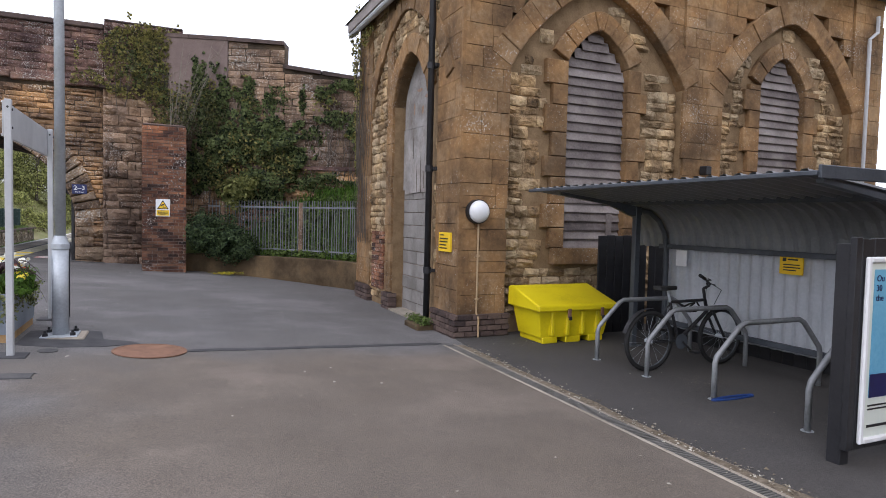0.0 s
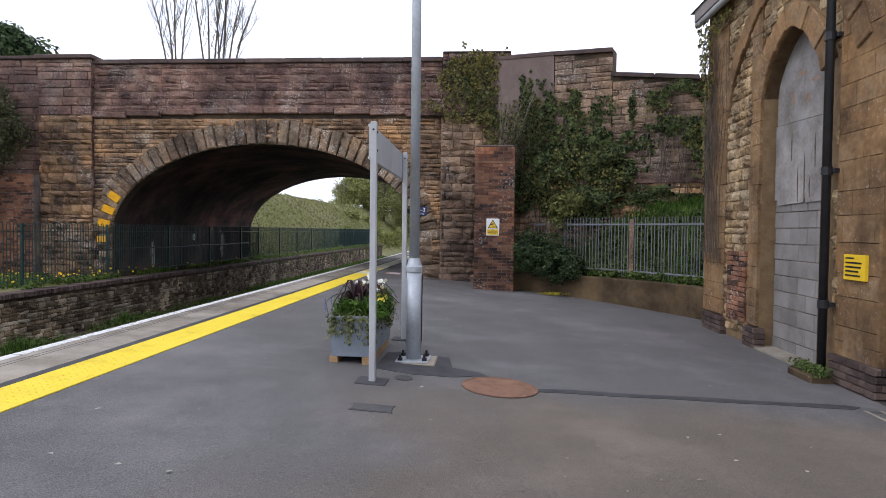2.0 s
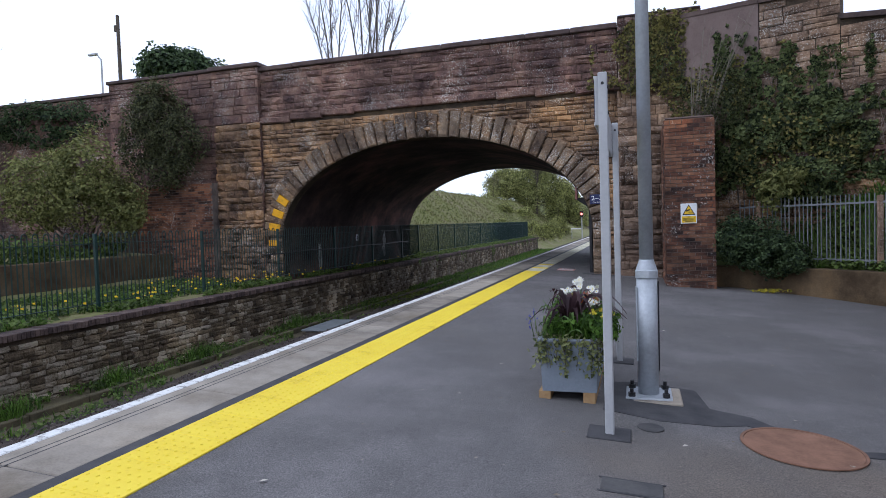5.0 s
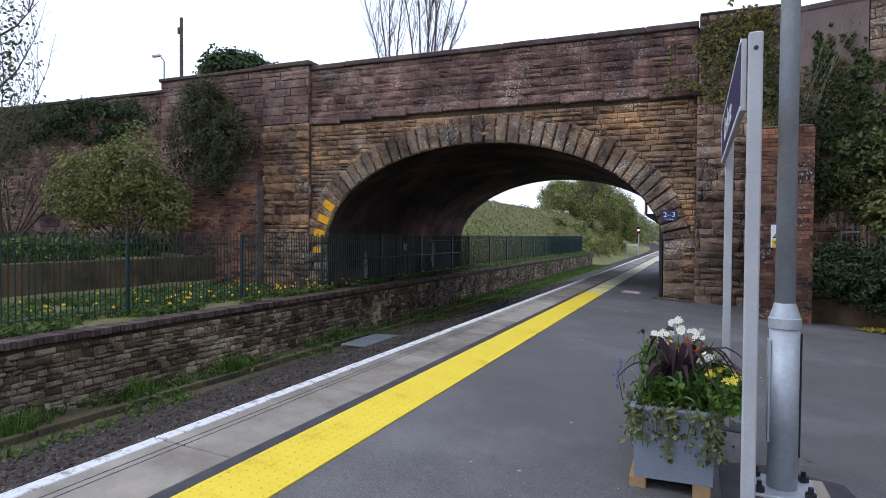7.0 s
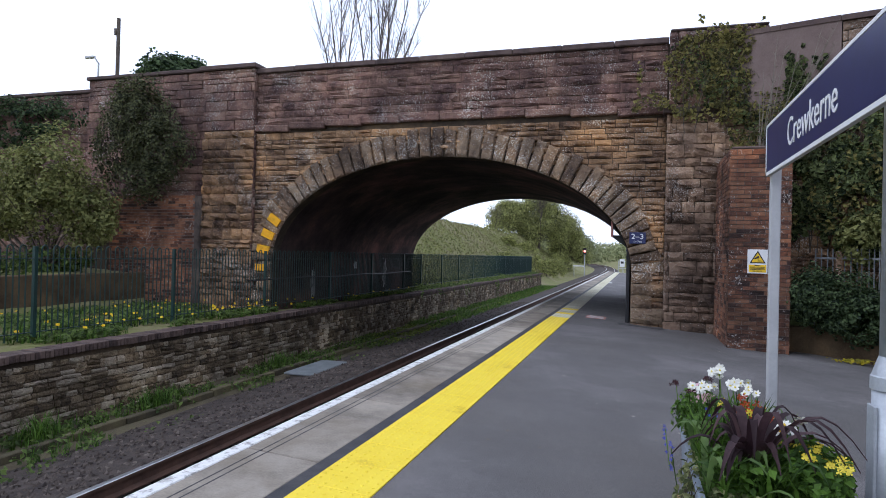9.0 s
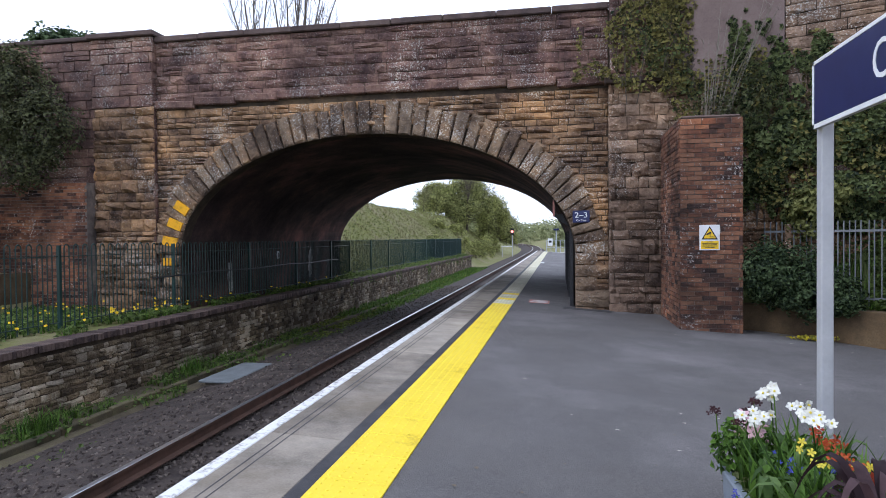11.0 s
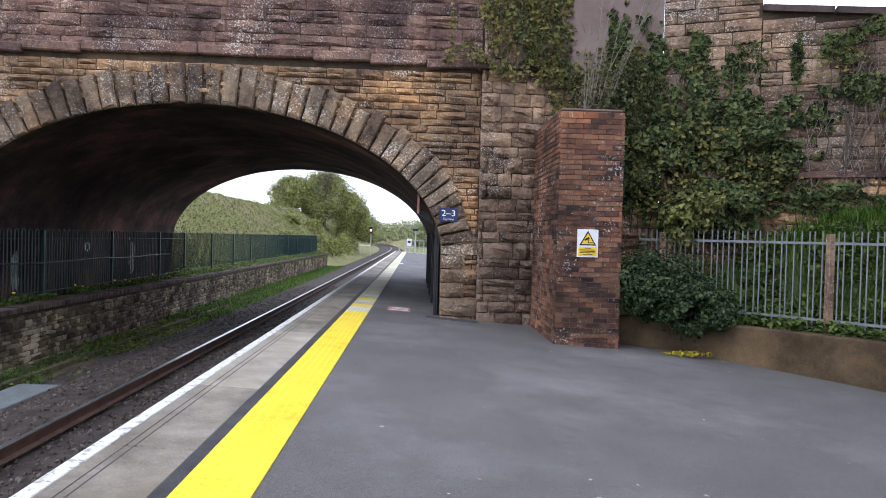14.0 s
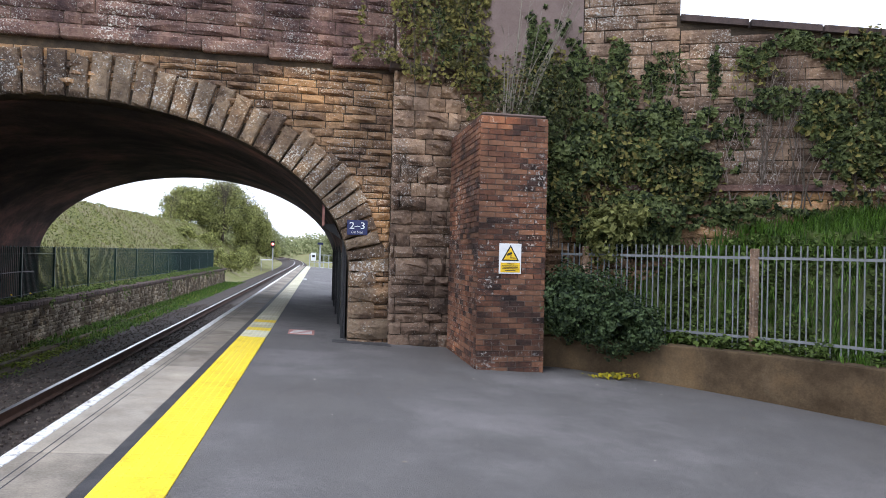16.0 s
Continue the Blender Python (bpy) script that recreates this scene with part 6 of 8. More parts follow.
def words(text, size, m, mat, parent, name, squeeze=1.0):
    """Lettering as a mesh part, in the built-in font."""
    cu = bpy.data.curves.new(name, "FONT")
    cu.body, cu.size, cu.extrude = text, size, 0.0015
    cu.resolution_u = 3
    tmp = bpy.data.objects.new(name, cu)
    me = bpy.data.meshes.new_from_object(tmp)
    bpy.data.objects.remove(tmp)
    me.transform(m @ Matrix.Diagonal((squeeze, 1, 1, 1)))
    me.materials.append(mat)
    ob = new(name, me)
    ob.parent = parent
    ob.matrix_parent_inverse = Matrix.Translation(parent.location).inverted()
    return ob


for k, tx in enumerate(("Ou", "30", "the")):
    words(tx, 0.062, Matrix.Translation((4.255, 2.5935, 1.05 - 0.066 * k)) @ Matrix.Rotation(math.pi / 2, 4, "X"), NAVY, pb, "poster_words")
pb.location.x += 0.09

# ---- lamp post, name board, planter ----
LX, LY = -1.04, 7.62
LZ = floor_z(LX)
lp = thing("lamp_post", "galvanised steel lamp post with a thick bolted base", "lamp post", (LX, LY, LZ))
part("base_plate", Geo().cbox(LX - 0.17, LX + 0.17, LY - 0.17, LY + 0.17, LZ - 0.02, LZ + 0.025, 0.004), GALV, lp)
part("grout_pad", Geo().cbox(LX - 0.24, LX + 0.24, LY - 0.22, LY + 0.22, LZ - 0.05, LZ + 0.012, 0.01), CONCRETE, lp)
part("base_tube", Geo().tube([(LX, LY, LZ + 0.02), (LX, LY, LZ + 0.94)], 0.078, 28), GALV, lp, smooth=True)
part("collar", Geo().tube([(LX, LY, LZ + 0.93), (LX, LY, LZ + 0.985), (LX, LY, LZ + 0.99), (LX, LY, LZ + 1.07)], [0.085, 0.085, 0.08, 0.055], 28), GALV, lp, smooth=False)
part("shaft", Geo().tube([(LX, LY, LZ + 1.06), (LX, LY, 6.6)], [0.053, 0.042], 24), GALV, lp, smooth=True)
part("access_door", Geo().cbox(LX - 0.084, LX - 0.070, LY - 0.045, LY + 0.045, LZ + 0.28, LZ + 0.86, 0.003), GALV, lp, "fitted access door")
part("door_strap", Geo().tube([(LX + 0.082, LY, LZ + 0.2), (LX + 0.084, LY, LZ + 0.9)], 0.006, 6), BLACK, lp)
for sx in (-1, 1):
    for sy in (-1, 1):
        bo = part("bolt", Geo().tube([(LX + sx * 0.125, LY + sy * 0.125, LZ), (LX + sx * 0.125, LY + sy * 0.125, LZ + 0.085)], 0.014, 8), BLACK, lp)
        part("nut", Geo().tube([(LX + sx * 0.125, LY + sy * 0.125, LZ + 0.025), (LX + sx * 0.125, LY + sy * 0.125, LZ + 0.055)], 0.028, 6), BLACK, bo)
part("lantern", Geo().cbox(LX - 0.6, LX + 0.05, LY - 0.12, LY + 0.12, 6.58, 6.68, 0.02), GREY_PAINT, lp)

NX = -1.29
NY0, NY1 = 6.60, 8.74
nb_sign = thing("station_name_board", "navy station name board on two grey posts", "name board", (NX, 7.6, 0.09))
for y in (NY0, NY1):
    part("post", Geo().cbox(NX - 0.028, NX + 0.028, y - 0.028, y + 0.028, floor_z(NX) - 0.02, 2.37, 0.006), GREY_PAINT, nb_sign)
    part("foot_patch", Geo().cbox(-0.14, 0.13, -0.11, 0.13, -0.03, 0.012, 0.006, on_platform(NX, y)), TAR, nb_sign, "dark asphalt patch")
    for z in (2.12, 2.28):
        part("bolt", Geo().tube([(NX + 0.027, y, z), (NX + 0.036, y, z)], 0.012, 6), BLACK, nb_sign)
    part("bolt_hole", Geo().tube([(NX, y - 0.0275, 2.3), (NX, y - 0.0295, 2.3)], 0.010, 8), BLACK, nb_sign)
SX = NX - 0.03
SZ0, SZ1 = 2.05, 2.36
part("board", Geo().cbox(SX - 0.022, SX, NY0 + 0.03, NY1 + 0.0, SZ0, SZ1, 0.003), GREY_PAINT, nb_sign, "grey steel board")
part("face", Geo().box(SX - 0.0255, SX - 0.022, NY0 + 0.05, NY1 - 0.02, SZ0 + 0.022, SZ1 - 0.018), NAVY, nb_sign, "navy blue face")
for z0, z1 in ((SZ0, SZ0 + 0.02), (SZ1 - 0.016, SZ1)):
    part("border", Geo().box(SX - 0.027, SX - 0.022, NY0 + 0.03, NY1, z0, z1), SIGN_WHITE, nb_sign, "white border")
part("border", Geo().box(SX - 0.027, SX - 0.022, NY1 - 0.02, NY1, SZ0, SZ1), SIGN_WHITE, nb_sign, "white border")
words("Crewkerne", 0.21, Matrix.Translation((SX - 0.0275, NY1 - 0.56, SZ0 + 0.085)) @ Matrix.Rotation(-math.pi / 2, 4, "Z") @ Matrix.Rotation(math.pi / 2, 4, "X"), SIGN_WHITE, nb_sign, "name_lettering", 0.88)

PXc, PYc, PLEN = -1.61, 7.81, 0.38
PZ0 = floor_z(-1.6)
pl = thing("planter", "long grey metal trough planter full of spring flowers", "planter", (PXc, PYc, PZ0))
for x in (-0.2, 0.13):
    part("timber_block", Geo().cbox(PXc + x - 0.03, PXc + x + 0.06, PYc - PLEN - 0.2, PYc + PLEN + 0.2, PZ0 - 0.02, PZ0 + 0.07, 0.004), WOOD, pl, "pale timber bearer")
tub = Geo()
h0, h1 = 0.20, 0.215
vs = []
for r, z in ((h0, 0.07), (h1, 0.45), (h1 + 0.012, 0.45), (h1 + 0.014, 0.462), (h1 + 0.010, 0.472), (h1 - 0.015, 0.472), (h1 - 0.02, 0.40)):
    vs += [(PXc + sx * r, PYc + sy * (r + PLEN), PZ0 + z) for sx, sy in ((-1, -1), (1, -1), (1, 1), (-1, 1))]
tub.add(vs, [(3, 2, 1, 0)] + [(4 * k + i, 4 * k + (i + 1) % 4, 4 * k + 4 + (i + 1) % 4, 4 * k + 4 + i) for k in range(6) for i in range(4)] + [(24, 25, 26, 27)])
part("tub", tub, PLANTER, pl)

# ---- signs by the bridge ----
s23 = thing("car_stop_sign", "small navy car stop sign with white numerals", "sign", (-2.06, YB - 0.12, 1.98))
part("panel", Geo().cbox(-2.225, -1.895, YB - 0.135, YB - 0.115, 1.845, 2.085, 0.004), NAVY, s23)
up = Matrix.Rotation(math.pi / 2, 4, "X")
words("2\u20133", 0.155, Matrix.Translation((-2.19, YB - 0.137, 1.945)) @ up, SIGN_WHITE, s23, "number_text", 1.12)
words("Car Stop", 0.052, Matrix.Translation((-2.155, YB - 0.137, 1.875)) @ up, SIGN_WHITE, s23, "caption")
cs = thing("camera_warning_sign", "white and yellow camera warning sign on brick", "sign", (-0.1, PY0 - 0.02, 1.53))
part("panel", Geo().cbox(-0.265, 0.045, PY0 - 0.025, PY0 - 0.004, 1.325, 1.735, 0.003), SIGN_WHITE, cs)
tri = Geo().prism([(-0.235, 1.50), (0.015, 1.50), (-0.11, 1.715)], PY0 - 0.0285, PY0 - 0.0255)
part("triangle_border", tri, BLACK, cs)
part("triangle", Geo().prism([(-0.205, 1.517), (-0.015, 1.517), (-0.11, 1.682)], PY0 - 0.032, PY0 - 0.029), SIGN_YELLOW, cs)
part("camera_symbol", Geo().prism([(-0.155, 1.565), (-0.085, 1.60), (-0.095, 1.625), (-0.165, 1.59)], PY0 - 0.0355, PY0 - 0.0325).prism([(-0.11, 1.535), (-0.10, 1.535), (-0.10, 1.59), (-0.11, 1.59)], PY0 - 0.0355, PY0 - 0.0325).prism([(-0.10, 1.535), (-0.04, 1.535), (-0.04, 1.545), (-0.10, 1.545)], PY0 - 0.0355, PY0 - 0.0325), BLACK, cs)
part("text_panel", Geo().box(-0.245, 0.025, PY0 - 0.0285, PY0 - 0.0255, 1.345, 1.475), SIGN_YELLOW, cs)
cf = Face((-0.245, PY0 - 0.0287), (1, 0), (0, -1))
bars(cf.at, cs, BLACK, [(0.09, 0.18, 1.455, 0.01), (0.02, 0.25, 1.43, 0.008), (0.03, 0.24, 1.41, 0.008), (0.02, 0.25, 1.39, 0.008), (0.06, 0.21, 1.365, 0.008)])
# things fixed at the arch edge
ds = thing("danger_sign", "folded red and black sign at the arch edge", "sign", (-2.25, YB + 0.5, 2.2))
part("panel", Geo().cbox(-2.62, -2.58, YB + 0.35, YB + 0.75, 2.0, 2.42, 0.004), RED_PAINT, ds)
part("bracket", Geo().cbox(-2.58, -2.2, YB + 0.5, YB + 0.54, 2.0, 2.04, 0.004).prism([(-2.6, 2.0), (-2.25, 1.75), (-2.25, 2.0)], YB + 0.45, YB + 0.6), BLACK, ds)
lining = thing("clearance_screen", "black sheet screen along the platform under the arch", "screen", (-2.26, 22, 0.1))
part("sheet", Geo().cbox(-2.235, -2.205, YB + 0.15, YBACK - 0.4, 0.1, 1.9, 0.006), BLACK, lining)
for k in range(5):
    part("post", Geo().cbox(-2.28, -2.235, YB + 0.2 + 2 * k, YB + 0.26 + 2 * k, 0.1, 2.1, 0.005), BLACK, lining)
patch("dark_drain_mat", [(-2.42, 18.0), (-1.5, 17.85), (-1.5, 18.12), (-2.1, 18.2), (-2.42, 18.3)], "dark tar patch at the foot of the arch")

# ---- fences ----


def bow_fence():
    """Green bow-topped railings along the old platform, one panel after another."""
    rail_bar = Geo().tube([(0, 0, 0), (0, 0, 1.40), (0, 0.012, 1.445), (0, 0.0525, 1.47), (0, 0.093, 1.445), (0, 0.105, 1.40), (0, 0.105, 1.2)], 0.0115, 5).mesh("bar", GREEN_PAINT)
    post = Geo().cbox(-0.03, 0.03, -0.03, 0.03, 0, 1.5, 0.004).mesh("post", GREEN_PAINT)
    rails = Geo()
    rest = Geo()
    fence = thing("railing", "dark green bow-topped railings on the old platform", "fence", (0, 0, 0), kind="structure")
    def line_x(y):
        return float(np.interp(y, (14.8, 17.9, 20.9, 27.0, 30.0), (-11.0, -10.86, -10.66, -10.66, -11.0)))

    for p in range(19):
        y0 = 2.75 + 3.03 * p
        if y0 < 59:
            x0, x1 = line_x(y0), line_x(y0 + 3.03)
            turn = Matrix.Rotation(-math.atan2(x1 - x0, 3.03), 4, "Z")
            piece("post", post, fence, Matrix.Translation((x0, y0, 0.0)))
            for z in (0.16, 1.30):
                rails.cbox(-0.02, 0.02, 0, math.hypot(3.03, x1 - x0), z, z + 0.012, 0.002, Matrix.Translation((x0, y0, 0)) @ turn)
            for k in range(14):
                f = 0.11 + 0.205 * k
                m = Matrix.Translation((x0 + (x1 - x0) * f / 3.03, y0 + f, 0.05)) @ turn
                m2 = m @ Matrix.Translation((0, 0.105, 0))
                if 3 <= p <= 9:
                    piece("bar", rail_bar, fence, m)
                    piece("bar", straight, fence, m2)
                else:
                    rest.add([v.co for v in rail_bar.vertices], [tuple(q.vertices) for q in rail_bar.polygons], m)
                    rest.add([v.co for v in straight.vertices], [tuple(q.vertices) for q in straight.polygons], m2)
    part("cable", Geo().tube([(line_x(y) + 0.02, y, 0.80 + 0.015 * math.sin(y * 1.7)) for y in np.arange(17.2, 28.0, 0.6)], 0.016, 6), BLACK, fence, "black cable strung along the railings")
    part("cross_rails", rails, GREEN_PAINT, fence, fix=False)
    part("bar_rows", rest, GREEN_PAINT, fence, kind="stuff", fix=False)


straight = Geo().tube([(0, 0, 0.1), (0, 0, 1.25)], 0.0115, 5).mesh("bar", GREEN_PAINT)
bow_fence()
mesh_screen = thing("mesh_screen", "dark green mesh screen on the railings", "screen", (-11.05, 53, 0.8))
part("sheet", Geo().cbox(-11.06, -11.045, 46.5, 59.5, 0.2, 1.48, 0.003), TEAL_MESH, mesh_screen)

FL = [(0.95, 17.0), (1.5, 16.75), (2.2, 16.15), (2.75, 15.6), (3.25, 15.0), (3.75, 14.25), (4.1, 13.4), (4.25, 12.6)]
fl = smooth_line(FL, 24)
pal = thing("steel_fence", "grey galvanised vertical bar fence on the bank", "fence", (2.5, 15.5, 0.45))
acc, lasts, k = 0.0, None, 0
for i in range(1, len(fl)):
    acc += (fl[i] - fl[i - 1]).length
    if acc > 0.088 * k:
        p = fl[i]
        zb = 0.42
        if k in (4, 30):
            part("post", Geo().cbox(p.x - 0.045, p.x + 0.045, p.y - 0.045, p.y + 0.045, 0.3, 1.74, 0.012), WINGSTONE, pal, "weathered stone fence post")
        else:
            part("bar", Geo().tube([(p.x, p.y, zb), (p.x, p.y, zb + 1.36)], 0.011, 5), FENCE_STEEL, pal)
        k += 1
for z in (0.55, 1.60):
    part("cross_rail", Geo().strip([[(p.x + side(fl, i).x * o, p.y + side(fl, i).y * o, z + h) for o, h in ((-0.015, 0), (-0.015, 0.035), (0.006, 0.035), (0.006, 0), (-0.015, 0))] for i, p in enumerate(fl[::4])]), FENCE_STEEL, pal)

# ---- vegetation ----


def leaf(g, p, n, size, r, fold=0.25, long=1.25):
    """One small folded leaf at p that faces about n."""
    n = (Vector(n) + Vector((r.uniform(-1, 1), r.uniform(-1, 1), r.uniform(-1, 1))) * 0.7).normalized()
    t = n.orthogonal().normalized()
    a = r.random() * 6.283
    t = t * math.cos(a) + n.cross(t) * math.sin(a)
    b = n.cross(t)
    s = size * r.uniform(0.6, 1.25)
    p = Vector(p)
    k = len(g.v)
    g.v += [tuple(p - t * s * long * 0.5), tuple(p + b * s * 0.45 + n * s * fold), tuple(p + t * s * long * 0.55), tuple(p - b * s * 0.45 + n * s * fold)]
    g.f += [(k, k + 1, k + 2), (k, k + 2, k + 3)]


def blob_leaves(g, c, rad, count, size, r, shell=0.55):
    """Leaves in an uneven clump: thicker outside, broken by gaps."""
    c = Vector(c)
    off = Vector((r.uniform(0, 50), r.uniform(0, 50), r.uniform(0, 50)))
    made = 0
    while made < count:
        d = Vector((r.gauss(0, 1), r.gauss(0, 1), r.gauss(0, 1))).normalized()
        bump = 1 + 0.45 * noise.noise(d * 1.8 + off) + 0.2 * noise.noise(d * 4.5 + off)
        f = (shell + (1 - shell) * r.random() ** 0.6) * bump
        p = c + Vector((d.x * rad[0], d.y * rad[1], d.z * rad[2])) * f
        made += 1
        if noise.noise(p * 2.3 + off) < -0.28:
            continue
        leaf(g, p, d + Vector((0, 0, 0.4)), size, r)


def twigs(g, base, top, spread, n, r, rad=0.012, sub=3):
    """Thin branching stems from a foot."""
    for i in range(n):
        a = r.random() * 6.283
        e = Vector(top) + Vector((math.cos(a) * spread * r.random(), math.sin(a) * spread * r.random(), r.uniform(-0.3, 0.1) * (Vector(top) - Vector(base)).length))
        m = (Vector(base) + e) / 2 + Vector((r.uniform(-1, 1), r.uniform(-1, 1), r.uniform(-0.5, 1))) * spread * 0.25
        g.tube([base, tuple(m), tuple(e)], [rad, rad * 0.7, rad * 0.2], 4, False)
        for j in range(sub):
            f = r.uniform(0.35, 0.95)
            s = m.lerp(e, f)
            d = Vector((r.uniform(-1, 1), r.uniform(-1, 1), r.uniform(0, 1.2))) * spread * 0.45
            g.tube([tuple(s), tuple(s + d)], [rad * 0.4, rad * 0.12], 3, False)


def plant(name, label, category, base, leaves=None, mat=None, stems=None, smat=None, group="", leaf_label=""):
    t = thing(name, label, category, base, group)
    if stems:
        part("trunk" if category == "tree" else "stem", stems, smat or BARK, t, fix=False)
    if leaves:
        part("crown" if category == "tree" else "foliage", leaves, mat, t, leaf_label, fix=False)
    return t


def wall_ivy(r, o, u, n, patches, count, size, g=None):
    """Ivy leaves on a wall: patches are (along, height, half width, half height, standing out)."""
    g = g or Geo()
    u, n = Vector((*u, 0)), Vector((*n, 0))
    o = Vector((*o, 0))
    tot = sum(p[2] * p[3] for p in patches)
    for (a, z, hw, hh, out) in patches:
        off = Vector((r.uniform(0, 90), r.uniform(0, 90), 0))
        for _ in range(int(count * hw * hh / tot)):
            x, y = r.uniform(-1, 1), r.uniform(-1, 1)
            rim = 0.66 + 0.62 * noise.noise(Vector((x * 1.6, y * 1.6, 0)) + off) + 0.4 * noise.noise(Vector((x * 5, y * 5, 0)) + off)
            if math.hypot(x, y) > rim:
                continue
            thick = out * (0.25 + 0.75 * max(0, 1 - math.hypot(x, y))) * (0.7 + 0.6 * noise.noise(Vector((x * 3, y * 3, 5)) + off))
            p = o + u * (a + x * hw) + n * (0.06 + max(thick, 0.02) * r.uniform(0.4, 1.0)) + Vector((0, 0, z + y * hh))
            leaf(g, p, n + Vector((0, 0, 0.35)), size, r)
    return g


def ivy_stems(r, o, u, n, a0, a1, z0, z1, count):
    """Woody stems that climb a wall and fork."""
    g = Geo()
    u, n, o = Vector((*u, 0)), Vector((*n, 0)), Vector((*o, 0))
    for _ in range(count):
        a, z, top = r.uniform(a0, a1), z0 + r.uniform(0, 0.3) * (z1 - z0), z0 + r.uniform(0.5, 1.0) * (z1 - z0)
        pts, sway = [], r.uniform(-0.25, 0.25)
        for q in range(7):
            pts.append(o + u * (a + sway * q / 6 + r.gauss(0, 0.035)) + n * (0.075 + r.uniform(0, 0.03)) + Vector((0, 0, z + (top - z) * q / 6)))
        g.tube([tuple(p) for p in pts], [0.011, 0.010, 0.009, 0.007, 0.006, 0.004, 0.002], 4, False)
        for p in pts[2:6]:
            e = p + u * r.uniform(-0.35, 0.35) + Vector((0, 0, r.uniform(0.1, 0.4)))
            g.tube([tuple(p), tuple(p.lerp(e, 0.5) + n * 0.03), tuple(e)], [0.005, 0.004, 0.002], 3, False)
    return g


R = random.Random(17)
# ivy on the parapet pier, yellowing
plant("ivy", "yellowing ivy spread over the parapet pier", "ivy", (-0.6, 18.0, 4.4), wall_ivy(R, (-1.5, 18.06), (1, 0), (0, -1), [(0.5, 5.5, 0.8, 1.0, 0.06), (1.2, 5.2, 0.8, 1.15, 0.10), (1.5, 5.8, 0.5, 0.6, 0.08), (0.9, 5.9, 0.8, 0.5, 0.05), (1.3, 4.5, 0.7, 0.4, 0.16), (-0.3, 4.75, 0.55, 0.28, 0.05), (0.3, 4.5, 0.5, 0.25, 0.08), (1.5, 3.9, 0.5, 0.45, 0.12), (-0.6, 5.2, 0.08, 0.5, 0.02)], 8600, 0.066), IVY_PALE, ivy_stems(R, (-1.5, 18.06), (1, 0), (0, -1), 0.1, 1.8, 4.0, 6.2, 16))
plant("ivy", "dark green ivy among the yellowing leaves", "ivy", (0.2, 18.0, 4.2), wall_ivy(R, (-1.5, 18.06), (1, 0), (0, -1), [(1.1, 5.0, 0.8, 1.1, 0.08), (1.6, 4.3, 0.7, 0.5, 0.25), (0.5, 5.6, 0.6, 0.6, 0.04)], 2300, 0.066), IVY, ivy_stems(R, (-1.5, 18.06), (1, 0), (0, -1), 0.6, 1.9, 4.0, 5.8, 8))
# big ivy mass on the wing wall
ww = (A.x, A.y)
big = wall_ivy(R, ww, tuple(ua), tuple(na), [(1.5, 3.9, 0.55, 1.5, 0.25), (2.0, 3.0, 0.9, 1.1, 0.55), (2.7, 3.3, 1.0, 1.15, 0.6), (3.5, 3.2, 0.95, 0.95, 0.5), (1.2, 2.6, 0.6, 0.7, 0.35), (3.0, 2.2, 1.0, 0.75, 0.7), (2.3, 1.9, 0.6, 0.6, 0.6), (4.3, 3.6, 0.55, 0.5, 0.2), (1.9, 4.6, 0.25, 0.8, 0.1), (3.1, 4.4, 0.35, 0.5, 0.08), (4.4, 2.35, 1.2, 0.32, 0.35), (5.6, 2.3, 1.0, 0.3, 0.35), (2.5, 4.5, 0.4, 0.6, 0.08), (3.4, 4.5, 0.5, 0.4, 0.06), (1.3, 4.8, 0.3, 0.9, 0.08)], 44000, 0.072)
plant("ivy", "dense dark green ivy hanging over the wing wall", "ivy", (2.2, 17.0, 1.4), big, IVY, ivy_stems(R, ww, tuple(ua), tuple(na), 0.9, 4.6, 1.4, 5.2, 40))
plant("ivy", "dark ivy patch on the retaining wall", "ivy", (6.0, 15.5, 2.5), wall_ivy(R, (B.x, B.y), tuple(uc), tuple(nc), [(1.35, 4.0, 0.55, 0.28, 0.12), (2.0, 3.75, 0.6, 0.6, 0.18), (2.5, 3.2, 0.7, 0.85, 0.22), (2.5, 4.7, 0.7, 0.45, 0.15), (3.2, 4.2, 0.8, 0.9, 0.2), (3.4, 2.8, 0.8, 0.6, 0.3), (4.6, 3.6, 0.9, 1.2, 0.2), (3.9, 3.4, 0.8, 1.0, 0.25), (3.0, 3.6, 0.7, 0.7, 0.2), (4.2, 4.5, 0.7, 0.4, 0.2), (1.1, 4.65, 0.35, 0.3, 0.03), (0.5, 4.4, 0.12, 0.5, 0.02), (1.7, 4.9, 0.5, 0.2, 0.08)], 31000, 0.072), IVY, ivy_stems(R, (B.x, B.y), tuple(uc), tuple(nc), 0.9, 5.0, 2.3, 4.9, 30))
stm = Geo()
for k in range(26):
    a0, zt = R.uniform(-0.6, 2.6), R.uniform(4.1, 5.0)
    pts = [B + uc * (a0 + 0.1 * math.sin(3 * q + k) + 0.05 * q) + nc * 0.085 for q in range(5)]
    stm.tube([(p.x, p.y, 2.5 + (zt - 2.5) * q / 4) for q, p in enumerate(pts)], [0.007, 0.006, 0.005, 0.004, 0.002], 4, False)
plant("dead_ivy", "pale dead ivy stems on the retaining wall", "ivy", (B.x + 1, B.y - 0.5, 2.5), None, None, stm, material("pale_ivy_stem", [(0.3, (0.13, 0.10, 0.085)), (0.8, (0.30, 0.25, 0.22))], 0.9, 6, 40, 0.3))
